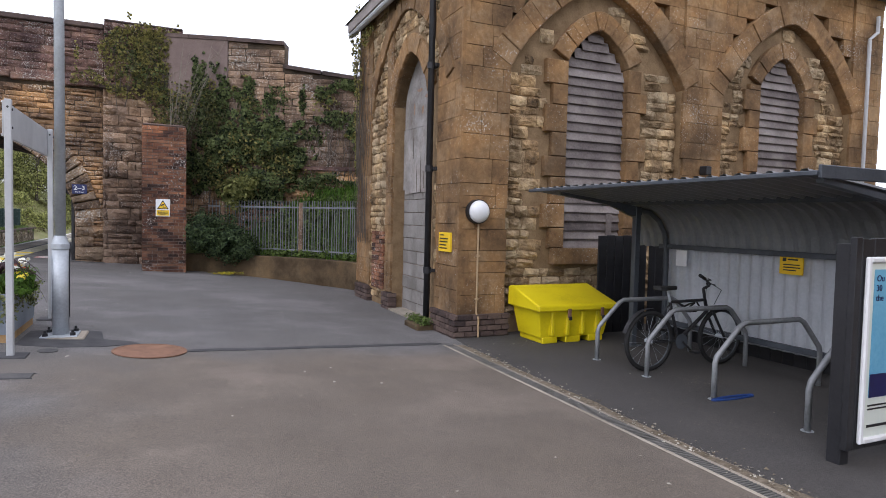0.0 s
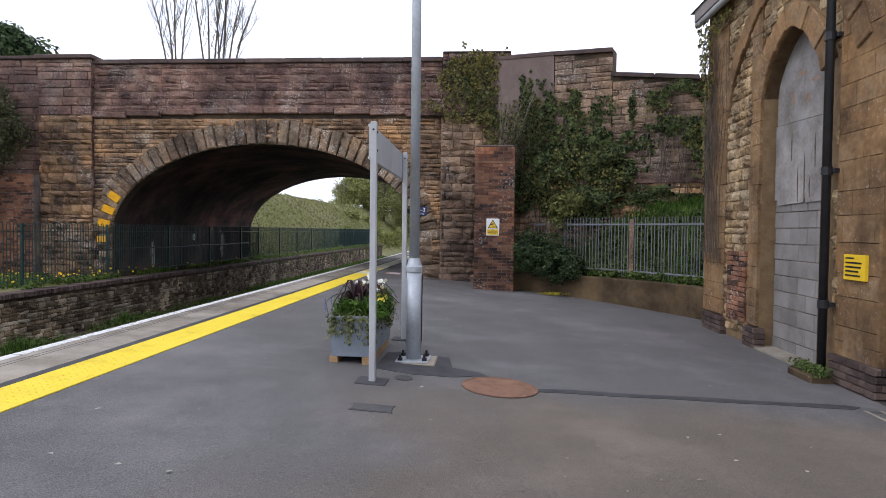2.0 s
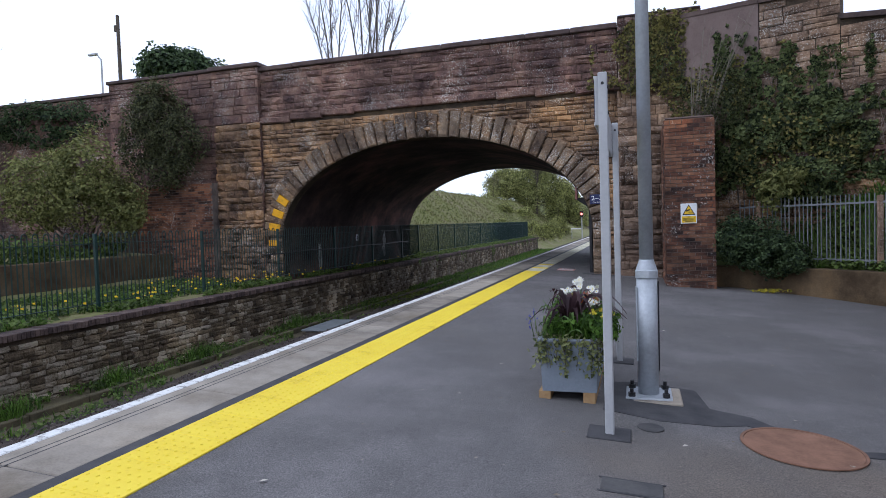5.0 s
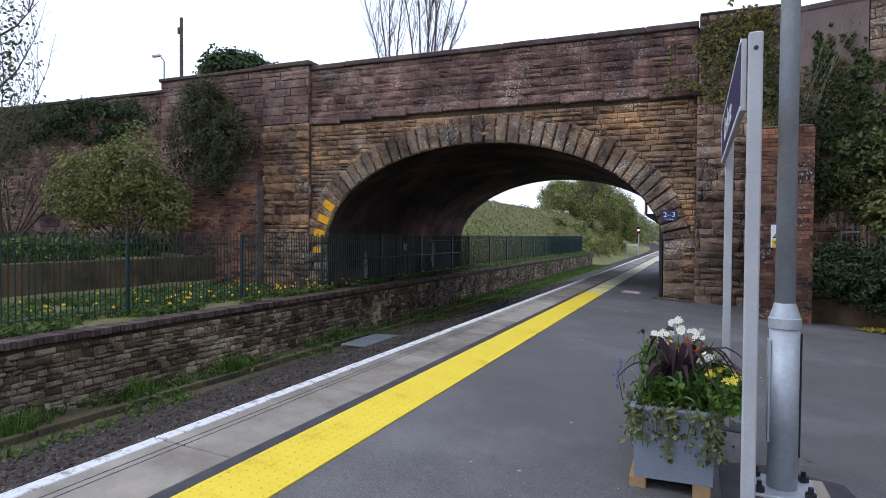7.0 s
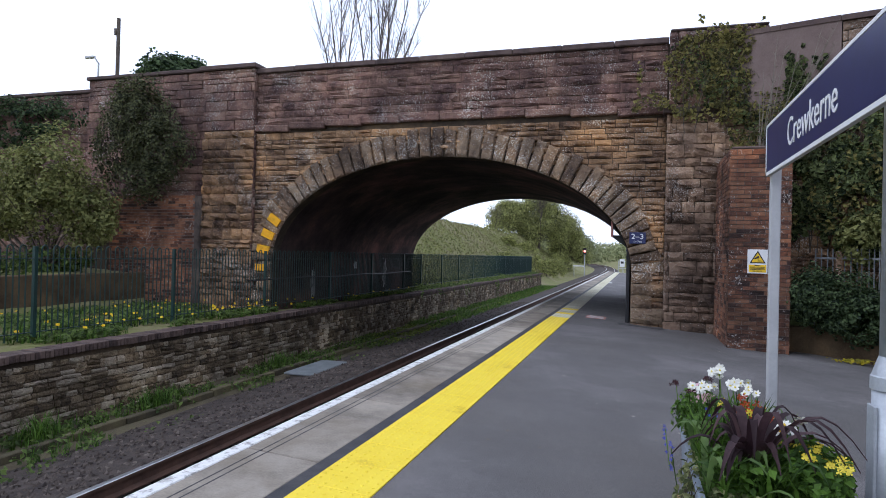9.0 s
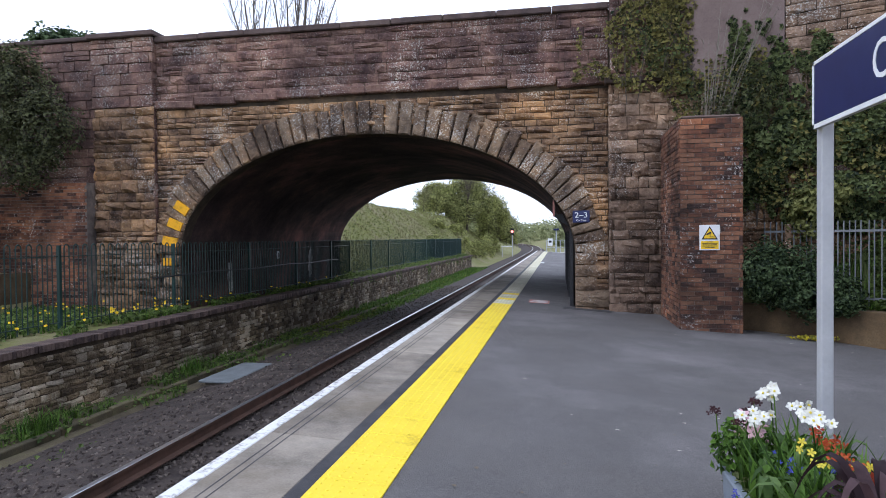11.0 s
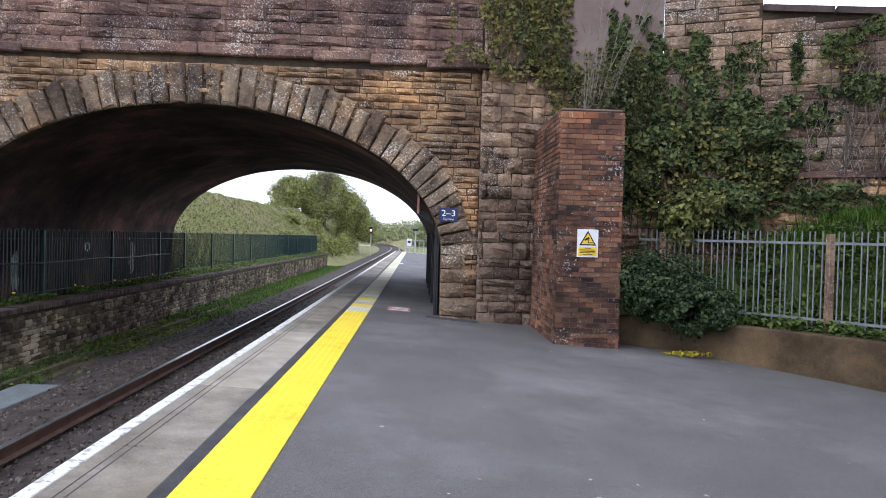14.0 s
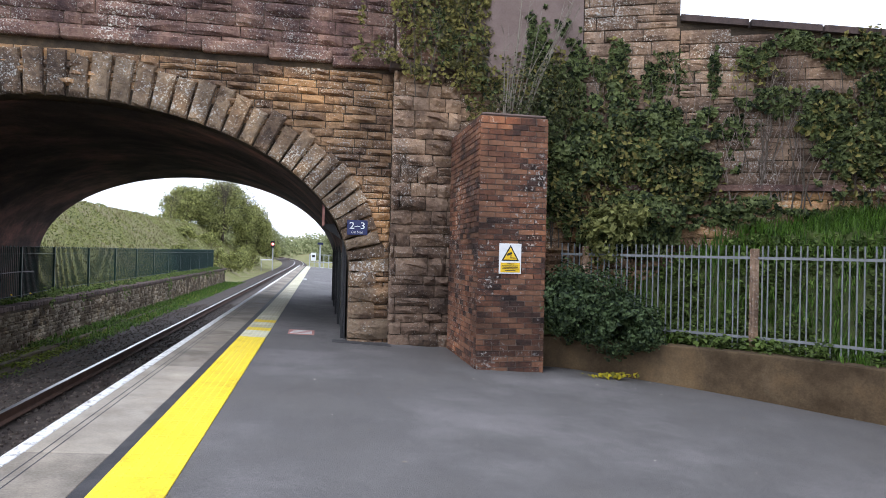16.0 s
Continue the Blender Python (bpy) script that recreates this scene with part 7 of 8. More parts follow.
plant("ivy", "fresh yellow-green ivy leaves on the retaining wall", "ivy", (5.2, 15.9, 2.5), wall_ivy(R, (B.x, B.y), tuple(uc), tuple(nc), [(2.0, 3.75, 0.6, 0.6, 0.24), (2.5, 3.2, 0.7, 0.85, 0.28), (2.5, 4.7, 0.7, 0.45, 0.2), (3.2, 4.2, 0.8, 0.9, 0.26), (1.0, 4.5, 0.5, 0.4, 0.03)], 2200, 0.066), IVY_PALE, ivy_stems(R, (B.x, B.y), tuple(uc), tuple(nc), 1.2, 3.6, 2.4, 4.8, 10))
plant("shrub", "light green sprouting shrub against the ivy", "shrub", (1.5, 16.6, 0.6), (lambda g: (blob_leaves(g, (1.62, 16.75, 1.95), (0.42, 0.3, 0.42), 900, 0.075, R), blob_leaves(g, (1.9, 16.6, 2.25), (0.25, 0.25, 0.25), 350, 0.07, R), g)[-1])(Geo()), SCRUB)
# bare stems growing from the top of the brick pier
st1 = Geo()
for k in range(9):
    twigs(st1, (0.05 + 0.06 * k, 17.2 + 0.07 * k, PZ), (0.1 + 0.16 * k, 17.35, PZ + 1.9 + 0.25 * (k % 4)), 0.45, 2, R, 0.012)
lf = Geo()
blob_leaves(lf, (0.6, 17.3, 4.0), (0.75, 0.35, 0.7), 1500, 0.05, R)
plant("shrub", "spindly grey-green shrub on top of the brick pier", "shrub", (0.2, 17.2, PZ), lf, DULL, st1, material("pale_twig", [(0.3, (0.16, 0.14, 0.11)), (0.8, (0.30, 0.27, 0.22))], 0.9, 6, 40, 0.3))
# rounded dark bush over the low wall
bush = Geo()
for c, rad, n in (((1.08, 16.35, 0.86), (0.62, 0.5, 0.52), 5600), ((1.48, 16.1, 0.70), (0.5, 0.42, 0.45), 3400), ((0.75, 16.35, 0.98), (0.38, 0.4, 0.48), 2600), ((1.8, 15.95, 0.6), (0.35, 0.3, 0.32), 1500)):
    blob_leaves(bush, c, rad, n, 0.05, R, 0.5)
bst = Geo()
twigs(bst, (1.25, 16.55, 0.38), (1.25, 16.3, 1.0), 0.5, 12, R, 0.015)
plant("bush", "dense dark green rounded bush over the low wall", "bush", (1.25, 16.55, 0.38), bush, BUSH, bst)
plant("ivy", "yellow-green young ivy leaves among the dark ivy", "ivy", (2.2, 16.9, 1.4), wall_ivy(R, ww, tuple(ua), tuple(na), [(2.0, 2.6, 0.9, 0.9, 0.75), (2.7, 3.3, 1.0, 1.1, 0.66), (1.5, 4.2, 0.5, 1.2, 0.3), (3.4, 2.9, 0.9, 0.9, 0.6), (0.9, 4.3, 0.6, 0.8, 0.25), (2.5, 4.5, 0.4, 0.6, 0.1)], 5200, 0.066), IVY_PALE, ivy_stems(R, ww, tuple(ua), tuple(na), 0.6, 3.4, 2.2, 5.0, 12))
# ivy on the building's far corner
plant("ivy", "pale straggling ivy climbing the building corner", "ivy", (BX, 12.3, 1.5), wall_ivy(R, (BX, BY), (0, 1), (-1, 0), [(4.75, 4.3, 0.35, 1.2, 0.10), (4.9, 5.0, 0.4, 0.7, 0.2), (4.3, 5.0, 0.6, 0.3, 0.06), (4.8, 2.8, 0.14, 1.1, 0.05)], 2600, 0.055), IVY_PALE, ivy_stems(R, (BX, BY), (0, 1), (-1, 0), 4.3, 4.9, 1.6, 5.2, 8))
ist = Geo()
for k in range(14):
    y = 11.8 + 0.055 * k
    ist.tube([(BX - 0.03, y, 0.9 + 0.1 * (k % 3)), (BX - 0.04, y + R.uniform(-0.1, 0.1), 2.2), (BX - 0.03, y + R.uniform(-0.25, 0.15), 3.4), (BX - 0.03, y + R.uniform(-0.3, 0.2), 4.6)], [0.008, 0.006, 0.005, 0.003], 4, False)
plant("dead_ivy", "grey dead ivy stems on the stone wall", "ivy", (BX, 12.2, 0.9), None, None, ist)


def blades(g, x, y, z, h, r, n=5, lean=0.5, w=0.006):
    for _ in range(n):
        a = r.random() * 6.283
        d = Vector((math.cos(a), math.sin(a), 0))
        s = Vector((-d.y, d.x, 0)) * w * r.uniform(0.7, 1.4)
        p = Vector((x + r.uniform(-0.03, 0.03), y + r.uniform(-0.03, 0.03), z))
        hh = h * r.uniform(0.5, 1.2)
        m = p + d * hh * lean * 0.35 + Vector((0, 0, hh * 0.6))
        e = p + d * hh * lean + Vector((0, 0, hh * 0.95))
        k = len(g.v)
        g.v += [tuple(p - s), tuple(p + s), tuple(m + s * 0.8), tuple(m - s * 0.8), tuple(e)]
        g.f += [(k, k + 1, k + 2, k + 3), (k + 3, k + 2, k + 4)]


# bank behind the low wall: weeds at the foot, grass higher up
wd, gs = Geo(), Geo()
for _ in range(7000):
    i = R.randrange(8, len(lwl))
    s = side(lwl, i)
    o = R.uniform(0.28, 1.55)
    p = lwl[i] + s * o + Vector((R.uniform(-0.15, 0.15), R.uniform(-0.15, 0.15)))
    z = float(np.interp(o, [0.2, 0.5, 0.75, 1.0, 1.3, 1.7, 2.4], [0.3, 0.40, 0.5, 0.85, 1.45, 2.0, 2.3]))
    if noise.noise(Vector((p.x * 1.7, p.y * 1.7, 2))) > -0.15:
        for _ in range(3):
            leaf(wd, (p.x + R.uniform(-0.06, 0.06), p.y + R.uniform(-0.06, 0.06), z + R.uniform(0.02, 0.2)), (0, -0.3, 1), 0.07, R)
    elif R.random() < 0.5:
        blades(gs, p.x, p.y, z, 0.22, R, 4)
for _ in range(6500):
    i = R.randrange(10, len(lwl))
    s = side(lwl, i)
    o = R.uniform(1.35, 3.0)
    p = lwl[i] + s * o + Vector((R.uniform(-0.2, 0.2), R.uniform(-0.2, 0.2)))
    z = float(np.interp(o, [0.2, 0.5, 0.75, 1.0, 1.3, 1.7, 2.4, 8], [0.3, 0.40, 0.5, 0.85, 1.45, 2.0, 2.3, 2.6]))
    blades(gs, p.x, p.y, z - 0.03, 0.2, R, 4)
tagged(new("bank_weeds", wd.mesh("bank_weeds", WEED, fix=False)), "leafy green weeds on the bank behind the low wall", "weeds", kind="stuff")
tagged(new("bank_grass", gs.mesh("bank_grass", GRASS, fix=False)), "bright green grass on the bank", "grass", kind="stuff")
df = thing("dandelions", "small clump of yellow flowers at the wall foot", "flowers", (1.35, 16.0, -0.08))
fg = Geo()
for _ in range(90):
    leaf(fg, (1.35 + R.gauss(0, 0.16), 15.98 + R.gauss(0, 0.05), -0.06 + R.uniform(0, 0.05)), (0, -0.4, 1), 0.05, R)
part("foliage", fg, leaf_material("yellow_flower_heads", (0.20, 0.20, 0.03), (0.62, 0.52, 0.03)), df, fix=False)

# old platform: grass, weeds and dandelions by the railings, weeds at the wall foot
wg, ww_, dd = Geo(), Geo(), Geo()
for _ in range(12000):
    y = 6 + 24 * R.random() ** 1.1
    x = -10.5 - 3.9 * R.random() ** 1.3
    if y > 18.0 and x < -10.85:
        continue
    den = noise.noise(Vector((x * 0.8, y * 0.8, 9)))
    if den < -0.15:
        continue
    if R.random() < 0.45:
        blades(wg, x, y, -0.02, 0.17, R, 4)
    else:
        for _ in range(3):
            leaf(ww_, (x + R.uniform(-0.08, 0.08), y + R.uniform(-0.08, 0.08), R.uniform(0.0, 0.12)), (0.2, -0.3, 1), 0.085, R)
    if R.random() < 0.014 and y > 9:
        h = R.uniform(0.12, 0.24)
        for k in range(5):
            leaf(dd, (x + R.uniform(-0.015, 0.015), y + R.uniform(-0.015, 0.015), h), (0.5, -0.5, 0.7), 0.05, R, 0.1, 1.0)
for _ in range(42):
    yy, xx = R.choice(((13.6, -11.2), (16.2, -11.1), (17.4, -11.0), (12.0, -11.3), (19.0, -10.9)))
    x, y, h = xx + R.gauss(0, 0.25), yy + R.gauss(0, 0.5), R.uniform(0.12, 0.28)
    for k in range(5):
        leaf(dd, (x + R.uniform(-0.02, 0.02), y + R.uniform(-0.02, 0.02), h), (0.5, -0.5, 0.7), 0.055, R, 0.1, 1.0)
for _ in range(9000):
    y = 5.5 + 40 * R.random() ** 1.5
    x = -10.05 + 2.0 * R.random() ** 1.4
    if noise.noise(Vector((x * 1.1, y * 0.7, 21))) < (0.12 if x > -9.5 else 0.0):
        continue
    if R.random() < 0.35:
        blades(wg, x, y, -1.13, 0.16, R, 4)
    else:
        for _ in range(2):
            leaf(ww_, (x + R.uniform(-0.08, 0.08), y + R.uniform(-0.08, 0.08), -1.12 + R.uniform(0.0, 0.13)), (0.3, -0.2, 1), 0.065, R)
for _ in range(1800):
    y = R.uniform(26, 60)
    x = -10.05 + 1.7 * R.random() ** 1.2
    blades(wg, x, y, -1.13, 0.2, R, 4, w=0.012)
for cx_, cy_ in ((-9.55, 8.9), (-9.6, 12.9), (-9.75, 16.9), (-9.65, 10.9)):
    for _ in range(60):
        blades(wg, cx_ + R.gauss(0, 0.12), cy_ + R.gauss(0, 0.16), -1.12, 0.36, R, 3)
tagged(new("trackside_grass", wg.mesh("trackside_grass", GRASS, fix=False)), "tufts of green grass along the old platform and track", "grass", kind="stuff")
tagged(new("trackside_weeds", ww_.mesh("trackside_weeds", WEED, fix=False)), "low green weeds along the old platform and track", "weeds", kind="stuff")
tagged(new("dandelion_flowers", dd.mesh("dandelion_flowers", DANDELION, fix=False)), "scattered yellow dandelion flowers by the railings", "flowers", kind="stuff")

# bushes left of the bridge


def big_bush(name, label, base, lobes, size, mat, woody=True):
    g, s = Geo(), Geo()
    for c, rad, n in lobes:
        blob_leaves(g, c, rad, n, size, R, 0.45)
        twigs(s, base if woody else (c[0], c[1] + 0.1, c[2] - rad[2] * 0.5), c, rad[0] * 0.8, 6, R, 0.03 if woody else 0.012)
    return plant(name, label, "bush", base, g, mat, s)


big_bush("bush", "rounded olive-green bush beside the wall", (-16.0, 16.2, 0.9), [((-15.9, 16.0, 3.0), (1.25, 0.8, 1.25), 6500), ((-17.2, 15.8, 2.7), (1.2, 0.9, 1.2), 4800), ((-15.0, 16.5, 2.3), (0.8, 0.6, 0.9), 3200)], 0.08, SCRUB)
big_bush("bush", "tall feathery grey-green shrub growing from the wall", (-14.4, 17.75, 3.0), [((-14.45, 17.5, 5.0), (1.0, 0.5, 0.95), 5200), ((-13.9, 17.5, 4.1), (1.05, 0.5, 0.9), 5000), ((-14.7, 17.5, 5.4), (0.65, 0.45, 0.65), 2200), ((-15.2, 17.5, 4.2), (0.8, 0.45, 1.0), 3200), ((-14.4, 17.45, 3.3), (1.1, 0.4, 0.6), 2600)], 0.06, DULL, False)
big_bush("bush", "overgrown olive shrub behind the railings", (-20.8, 13.6, 1.0), [((-20.8, 13.6, 2.6), (1.5, 1.2, 1.5), 5000), ((-21.5, 13.2, 4.2), (1.3, 1.2, 1.3), 3600), ((-20.0, 13.2, 1.7), (1.1, 1.0, 0.8), 2600)], 0.09, DULL)
big_bush("hedge", "dark ivy hedge along the top of the wall", (-24, 18.2, 1.0), [((-20, 18.35, 5.2), (2.4, 0.4, 0.8), 3600), ((-24, 18.4, 5.2), (2.6, 0.5, 0.9), 3600), ((-28, 18.4, 5.0), (2.6, 0.5, 0.9), 2600)], 0.09, BUSH)
big_bush("bush", "green ground cover above the low retaining wall", (-16, 12, 0.9), [((-15.4, 13, 1.1), (0.5, 2.4, 0.35), 2600), ((-15.5, 9.5, 1.1), (0.6, 2.2, 0.4), 2200), ((-16.0, 16.4, 1.1), (0.8, 1.0, 0.4), 1400)], 0.09, WEED)


def tree(name, label, base, height, spread, r, leaves=0, lsize=0.2, mat=None, bare=True, rad=0.16, lobes=5):
    """A tapered trunk with limbs, then twigs or an uneven crown."""
    g, lf = Geo(), Geo()
    b = Vector(base)
    top = b + Vector((r.uniform(-0.3, 0.3), r.uniform(-0.3, 0.3), height * 0.8))
    mid = b.lerp(top, 0.5) + Vector((r.uniform(-0.3, 0.3), r.uniform(-0.3, 0.3), 0))
    g.tube([tuple(b), tuple(mid), tuple(top)], [rad, rad * 0.65, rad * 0.2], 8, False)
    tips = []
    for i in range(10):
        f = r.uniform(0.3, 0.95)
        s = b.lerp(mid, f * 2) if f < 0.5 else mid.lerp(top, f * 2 - 1)
        a = i * 2.4 + r.uniform(-0.4, 0.4)
        e = s + Vector((math.cos(a) * spread * r.uniform(0.5, 1), math.sin(a) * spread * r.uniform(0.5, 1), height * r.uniform(0.25, 0.5) * (1.15 - f)))
        m = s.lerp(e, 0.5) + Vector((0, 0, -0.06 * height * r.random()))
        g.tube([tuple(s), tuple(m), tuple(e)], [rad * 0.42, rad * 0.25, rad * 0.06], 5, False)
        tips.append(e)
        for j in range(7):
            q = m.lerp(e, r.random())
            w = q + Vector((r.uniform(-1, 1) * spread * 0.4, r.uniform(-1, 1) * spread * 0.4, height * r.uniform(0.08, 0.24)))
            g.tube([tuple(q), tuple(q.lerp(w, 0.5) + Vector((r.uniform(-0.1, 0.1), 0, 0))), tuple(w)], [rad * 0.12, rad * 0.08, rad * 0.03], 3, False)
            tips.append(w)
            for _ in range(3):
                z = q.lerp(w, r.uniform(0.3, 1))
                g.tube([tuple(z), tuple(z + Vector((r.uniform(-1, 1) * spread * 0.18, r.uniform(-1, 1) * spread * 0.18, height * r.uniform(0.03, 0.1))))], [rad * 0.05, rad * 0.02], 3, False)
    if leaves:
        for i in range(lobes):
            f = 0.22 + 0.75 * (i + 0.5) / lobes
            wide = spread * 0.75 * math.sin(min(f * 1.25, 1.25) * 2.2)
            a = i * 2.4
            t = b.lerp(top, f * 1.05) + Vector((math.cos(a) * wide * r.uniform(0.3, 1), math.sin(a) * wide * r.uniform(0.3, 1), 0))
            blob_leaves(lf, t, (spread * r.uniform(0.35, 0.6), spread * r.uniform(0.35, 0.6), height * r.uniform(0.14, 0.24)), leaves // lobes, lsize, r, 0.3)
    return plant(name, label, "tree", base, lf if leaves else None, mat, g)


def domed_tree(name, label, base, rad, height, r, leaves, lsize, mat, lobes=22, low=0.3, trunk=0.2, lobe=0.17):
    """A rounded full crown: limbs run out to overlapping uneven clumps."""
    g, lf = Geo(), Geo()
    b = Vector(base)
    fork = b + Vector((r.uniform(-0.2, 0.2), r.uniform(-0.2, 0.2), height * low))
    g.tube([tuple(b), tuple(fork), tuple(b + Vector((0, 0, height * 0.85)))], [trunk, trunk * 0.8, trunk * 0.15], 8, False)
    for i in range(lobes):
        a = i * 2.399 + r.uniform(-0.3, 0.3)
        f = (i + 0.5) / lobes
        s = math.sqrt(max(0.0, 1 - f * f)) * r.uniform(0.55, 0.85)
        c = b + Vector((math.cos(a) * rad * s, math.sin(a) * rad * s, height * (low + (0.86 - low) * f + r.uniform(-0.04, 0.03))))
        k = r.uniform(0.85, 1.2)
        g.tube([tuple(fork), tuple(fork.lerp(c, 0.5) + Vector((0, 0, -0.03 * height))), tuple(c)], [trunk * 0.4, trunk * 0.22, trunk * 0.05], 4, False)
        blob_leaves(lf, c, (rad * 0.36 * k, rad * 0.36 * k, height * lobe * k), leaves // lobes, lsize, r, 0.25)
    return plant(name, label, "tree", base, lf, mat, g)


def fan_tree(name, label, base, height, lean, r, stems=4, rad=0.12):
    """A leafless tree: thin stems that fan out and fork upwards."""
    g = Geo()
    b = Vector(base)
    fork = b + Vector((0, 0, height * 0.35))
    g.tube([tuple(b), tuple(fork)], [rad * 1.4, rad * 1.1], 7, False)
    for i in range(stems):
        f = (i + 0.5) / stems * 2 - 1
        e = fork + Vector((lean + f * height * 0.15, r.uniform(-1, 1), height * r.uniform(0.5, 0.66)))
        m = fork.lerp(e, 0.5) + Vector((-f * 0.35, r.uniform(-0.3, 0.3), 0.2))
        g.tube([tuple(fork), tuple(m), tuple(e)], [rad * 0.75, rad * 0.5, rad * 0.12], 6, False)
        for j in range(16):
            q = m.lerp(e, r.uniform(-0.5, 0.95)) if j else m
            d = r.choice((-1, 1))
            w = q + Vector((d * r.uniform(0.3, 1.1) + f * 0.5, r.uniform(-0.7, 0.7), height * r.uniform(0.06, 0.17)))
            g.tube([tuple(q), tuple(q.lerp(w, 0.5) + Vector((d * 0.1, 0, -0.1))), tuple(w)], [rad * 0.26, rad * 0.18, rad * 0.06], 4, False)
            for _ in range(7):
                z = q.lerp(w, r.uniform(0.25, 1))
                g.tube([tuple(z), tuple(z + Vector((r.uniform(-0.7, 0.7), r.uniform(-0.4, 0.4), height * r.uniform(0.015, 0.05))))], [rad * 0.10, rad * 0.05], 3, False)
    return plant(name, label, "tree", base, None, None, g)


T = random.Random(5)
for x, y, h, ln in ((-26.2, 52.0, 25.0, -1.2), (-23.8, 53.0, 27.0, 0.0), (-22.2, 51.5, 25.0, 1.6)):
    fan_tree("tree", "bare leafless tree behind the bridge parapet", (x, y, 2.0), h, ln, T)
domed_tree("tree", "dark evergreen tree beyond the bridge", (-32.3, 40, 2), 2.9, 13.6, T, 15000, 0.26, BUSH, 26, 0.78, 0.25, 0.075)
fan_tree("tree", "spindly dark tree in bud beyond the bridge", (-34.6, 40, 2), 12.3, 0.3, T, 3, 0.09)
tree("tree", "small tree in early leaf beside the wall", (-21.6, 16.3, 1.0), 9.4, 1.9, T, 2600, 0.10, DULL, rad=0.1, lobes=9)
pole = thing("utility_pole", "dark wooden utility pole beyond the bridge", "pole", (-31.95, 34, 0))
part("shaft", Geo().tube([(-31.95, 34, 0), (-31.95, 34, 15.2)], [0.14, 0.10], 8), BARK, pole)
part("cap", Geo().cbox(-32.2, -32.02, 33.9, 34.1, 14.2, 14.6, 0.02), BARK, pole)
slamp = thing("street_lamp", "slim grey street lamp beyond the bridge", "street lamp", (-33.4, 34, 0))
part("column", Geo().tube([(-33.4, 34, 0), (-33.4, 34, 12.6), (-33.6, 33.9, 12.92)], [0.08, 0.05, 0.04], 8), GREY_PAINT, slamp)
part("lantern", Geo().cbox(-34.3, -33.6, 33.8, 34.0, 12.9, 13.04, 0.03), GREY_PAINT, slamp)

# far bank beyond the bridge: scrub, trees on both sides of the curve
sc, sg2 = Geo(), Geo()
for _ in range(42000):
    y = 29 + 75 * T.random() ** 1.3
    x = T.uniform(-19, -11.3)
    z = ground_z(x, y)
    if y < 62:
        z = max(z, -0.02 + far_bank(x, y))
    patchy = noise.noise(Vector((x * 0.5, y * 0.3, 4))) + 0.5 * noise.noise(Vector((x * 1.6, y * 1.1, 8)))
    if patchy > 0.02:
        leaf(sc, (x, y, z + T.uniform(0.0, 0.16 + 0.5 * max(patchy, 0))), (0.5, -0.5, 0.6), 0.10, T)
    elif T.random() < 0.55:
        blades(sg2, x, y, z, 0.17, T, 3, w=0.012)
tagged(new("bank_scrub", sc.mesh("bank_scrub", SCRUB, fix=False)), "low green scrub covering the far bank", "scrub", kind="stuff")
tagged(new("far_bank_grass", sg2.mesh("far_bank_grass", DRY_GRASS, fix=False)), "rough dull grass on the far bank", "grass", kind="stuff")
# growth over the far stretch of the old platform wall and on the strip below it
ov, ms = Geo(), Geo()
for _ in range(7000):
    y = 27 + 33 * T.random() ** 1.1
    k = noise.noise(Vector((y * 0.55, 3.1, 0))) + 0.6 * noise.noise(Vector((y * 1.9, 1.0, 2)))
    h = T.random()
    if k - 0.05 - 0.9 * abs(h - (0.8 if k > 0 else 0.15)) < T.uniform(-0.1, 0.25):
        continue
    leaf(ov, (-10.07 + T.uniform(0.0, 0.14) + 0.12 * max(k, 0), y, -1.1 + 1.22 * h), (1, -0.3, 0.5), 0.075, T)
for _ in range(7000):
    y = 28 + 32 * T.random()
    k = noise.noise(Vector((y * 0.5, 9.0, 1)))
    if k > -0.15:
        leaf(ov, (-10.6 + T.gauss(0, 0.18), y, 0.03 + abs(T.gauss(0, 0.05 + 0.12 * max(k, 0)))), (0.4, -0.4, 0.8), 0.07, T)
for _ in range(14000):
    y = 21 + 39 * T.random() ** 0.9
    x = -10.0 + 1.75 * T.random()
    if noise.noise(Vector((x * 1.2, y * 0.5, 31))) > -0.25:
        leaf(ms, (x, y, -1.12 + T.uniform(0, 0.05)), (0.1, -0.2, 1), 0.075, T)
tagged(new("wall_growth", ov.mesh("wall_growth", WEED, fix=False)), "brambles and ivy hanging over the old platform wall", "weeds", kind="stuff")
tagged(new("mossy_growth", ms.mesh("mossy_growth", MOSS, fix=False)), "yellow-green moss and low grass below the old wall", "moss", kind="stuff")
tree("tree", "small bare tree on the far bank", (-19.4, 84, 3.6), 4.6, 1.1, T, 420, 0.14, SCRUB, rad=0.07)
for x, y, top, s, n in ((-19.0, 90, 9.6, 3.6, 20000), (-15.2, 93, 10.9, 4.4, 30000), (-11.8, 99, 8.4, 3.3, 18000), (-13.6, 114, 7.6, 3.2, 12000)):
    zb = ground_z(x, y) - 0.2
    domed_tree("tree", "broad tree in fresh spring leaf beyond the bridge", (x, y, zb), s, top - zb, T, n, 0.17, SPRING, 34, 0.2, 0.2, 0.15)
fan_tree("tree", "grey bare tree standing among the spring leaves", (-14.6, 89.5, 2.6), 9.0, 0.2, T, 7, 0.045)
fan_tree("tree", "grey bare tree standing among the spring leaves", (-12.4, 95.0, 1.5), 7.6, 0.3, T, 6, 0.04)
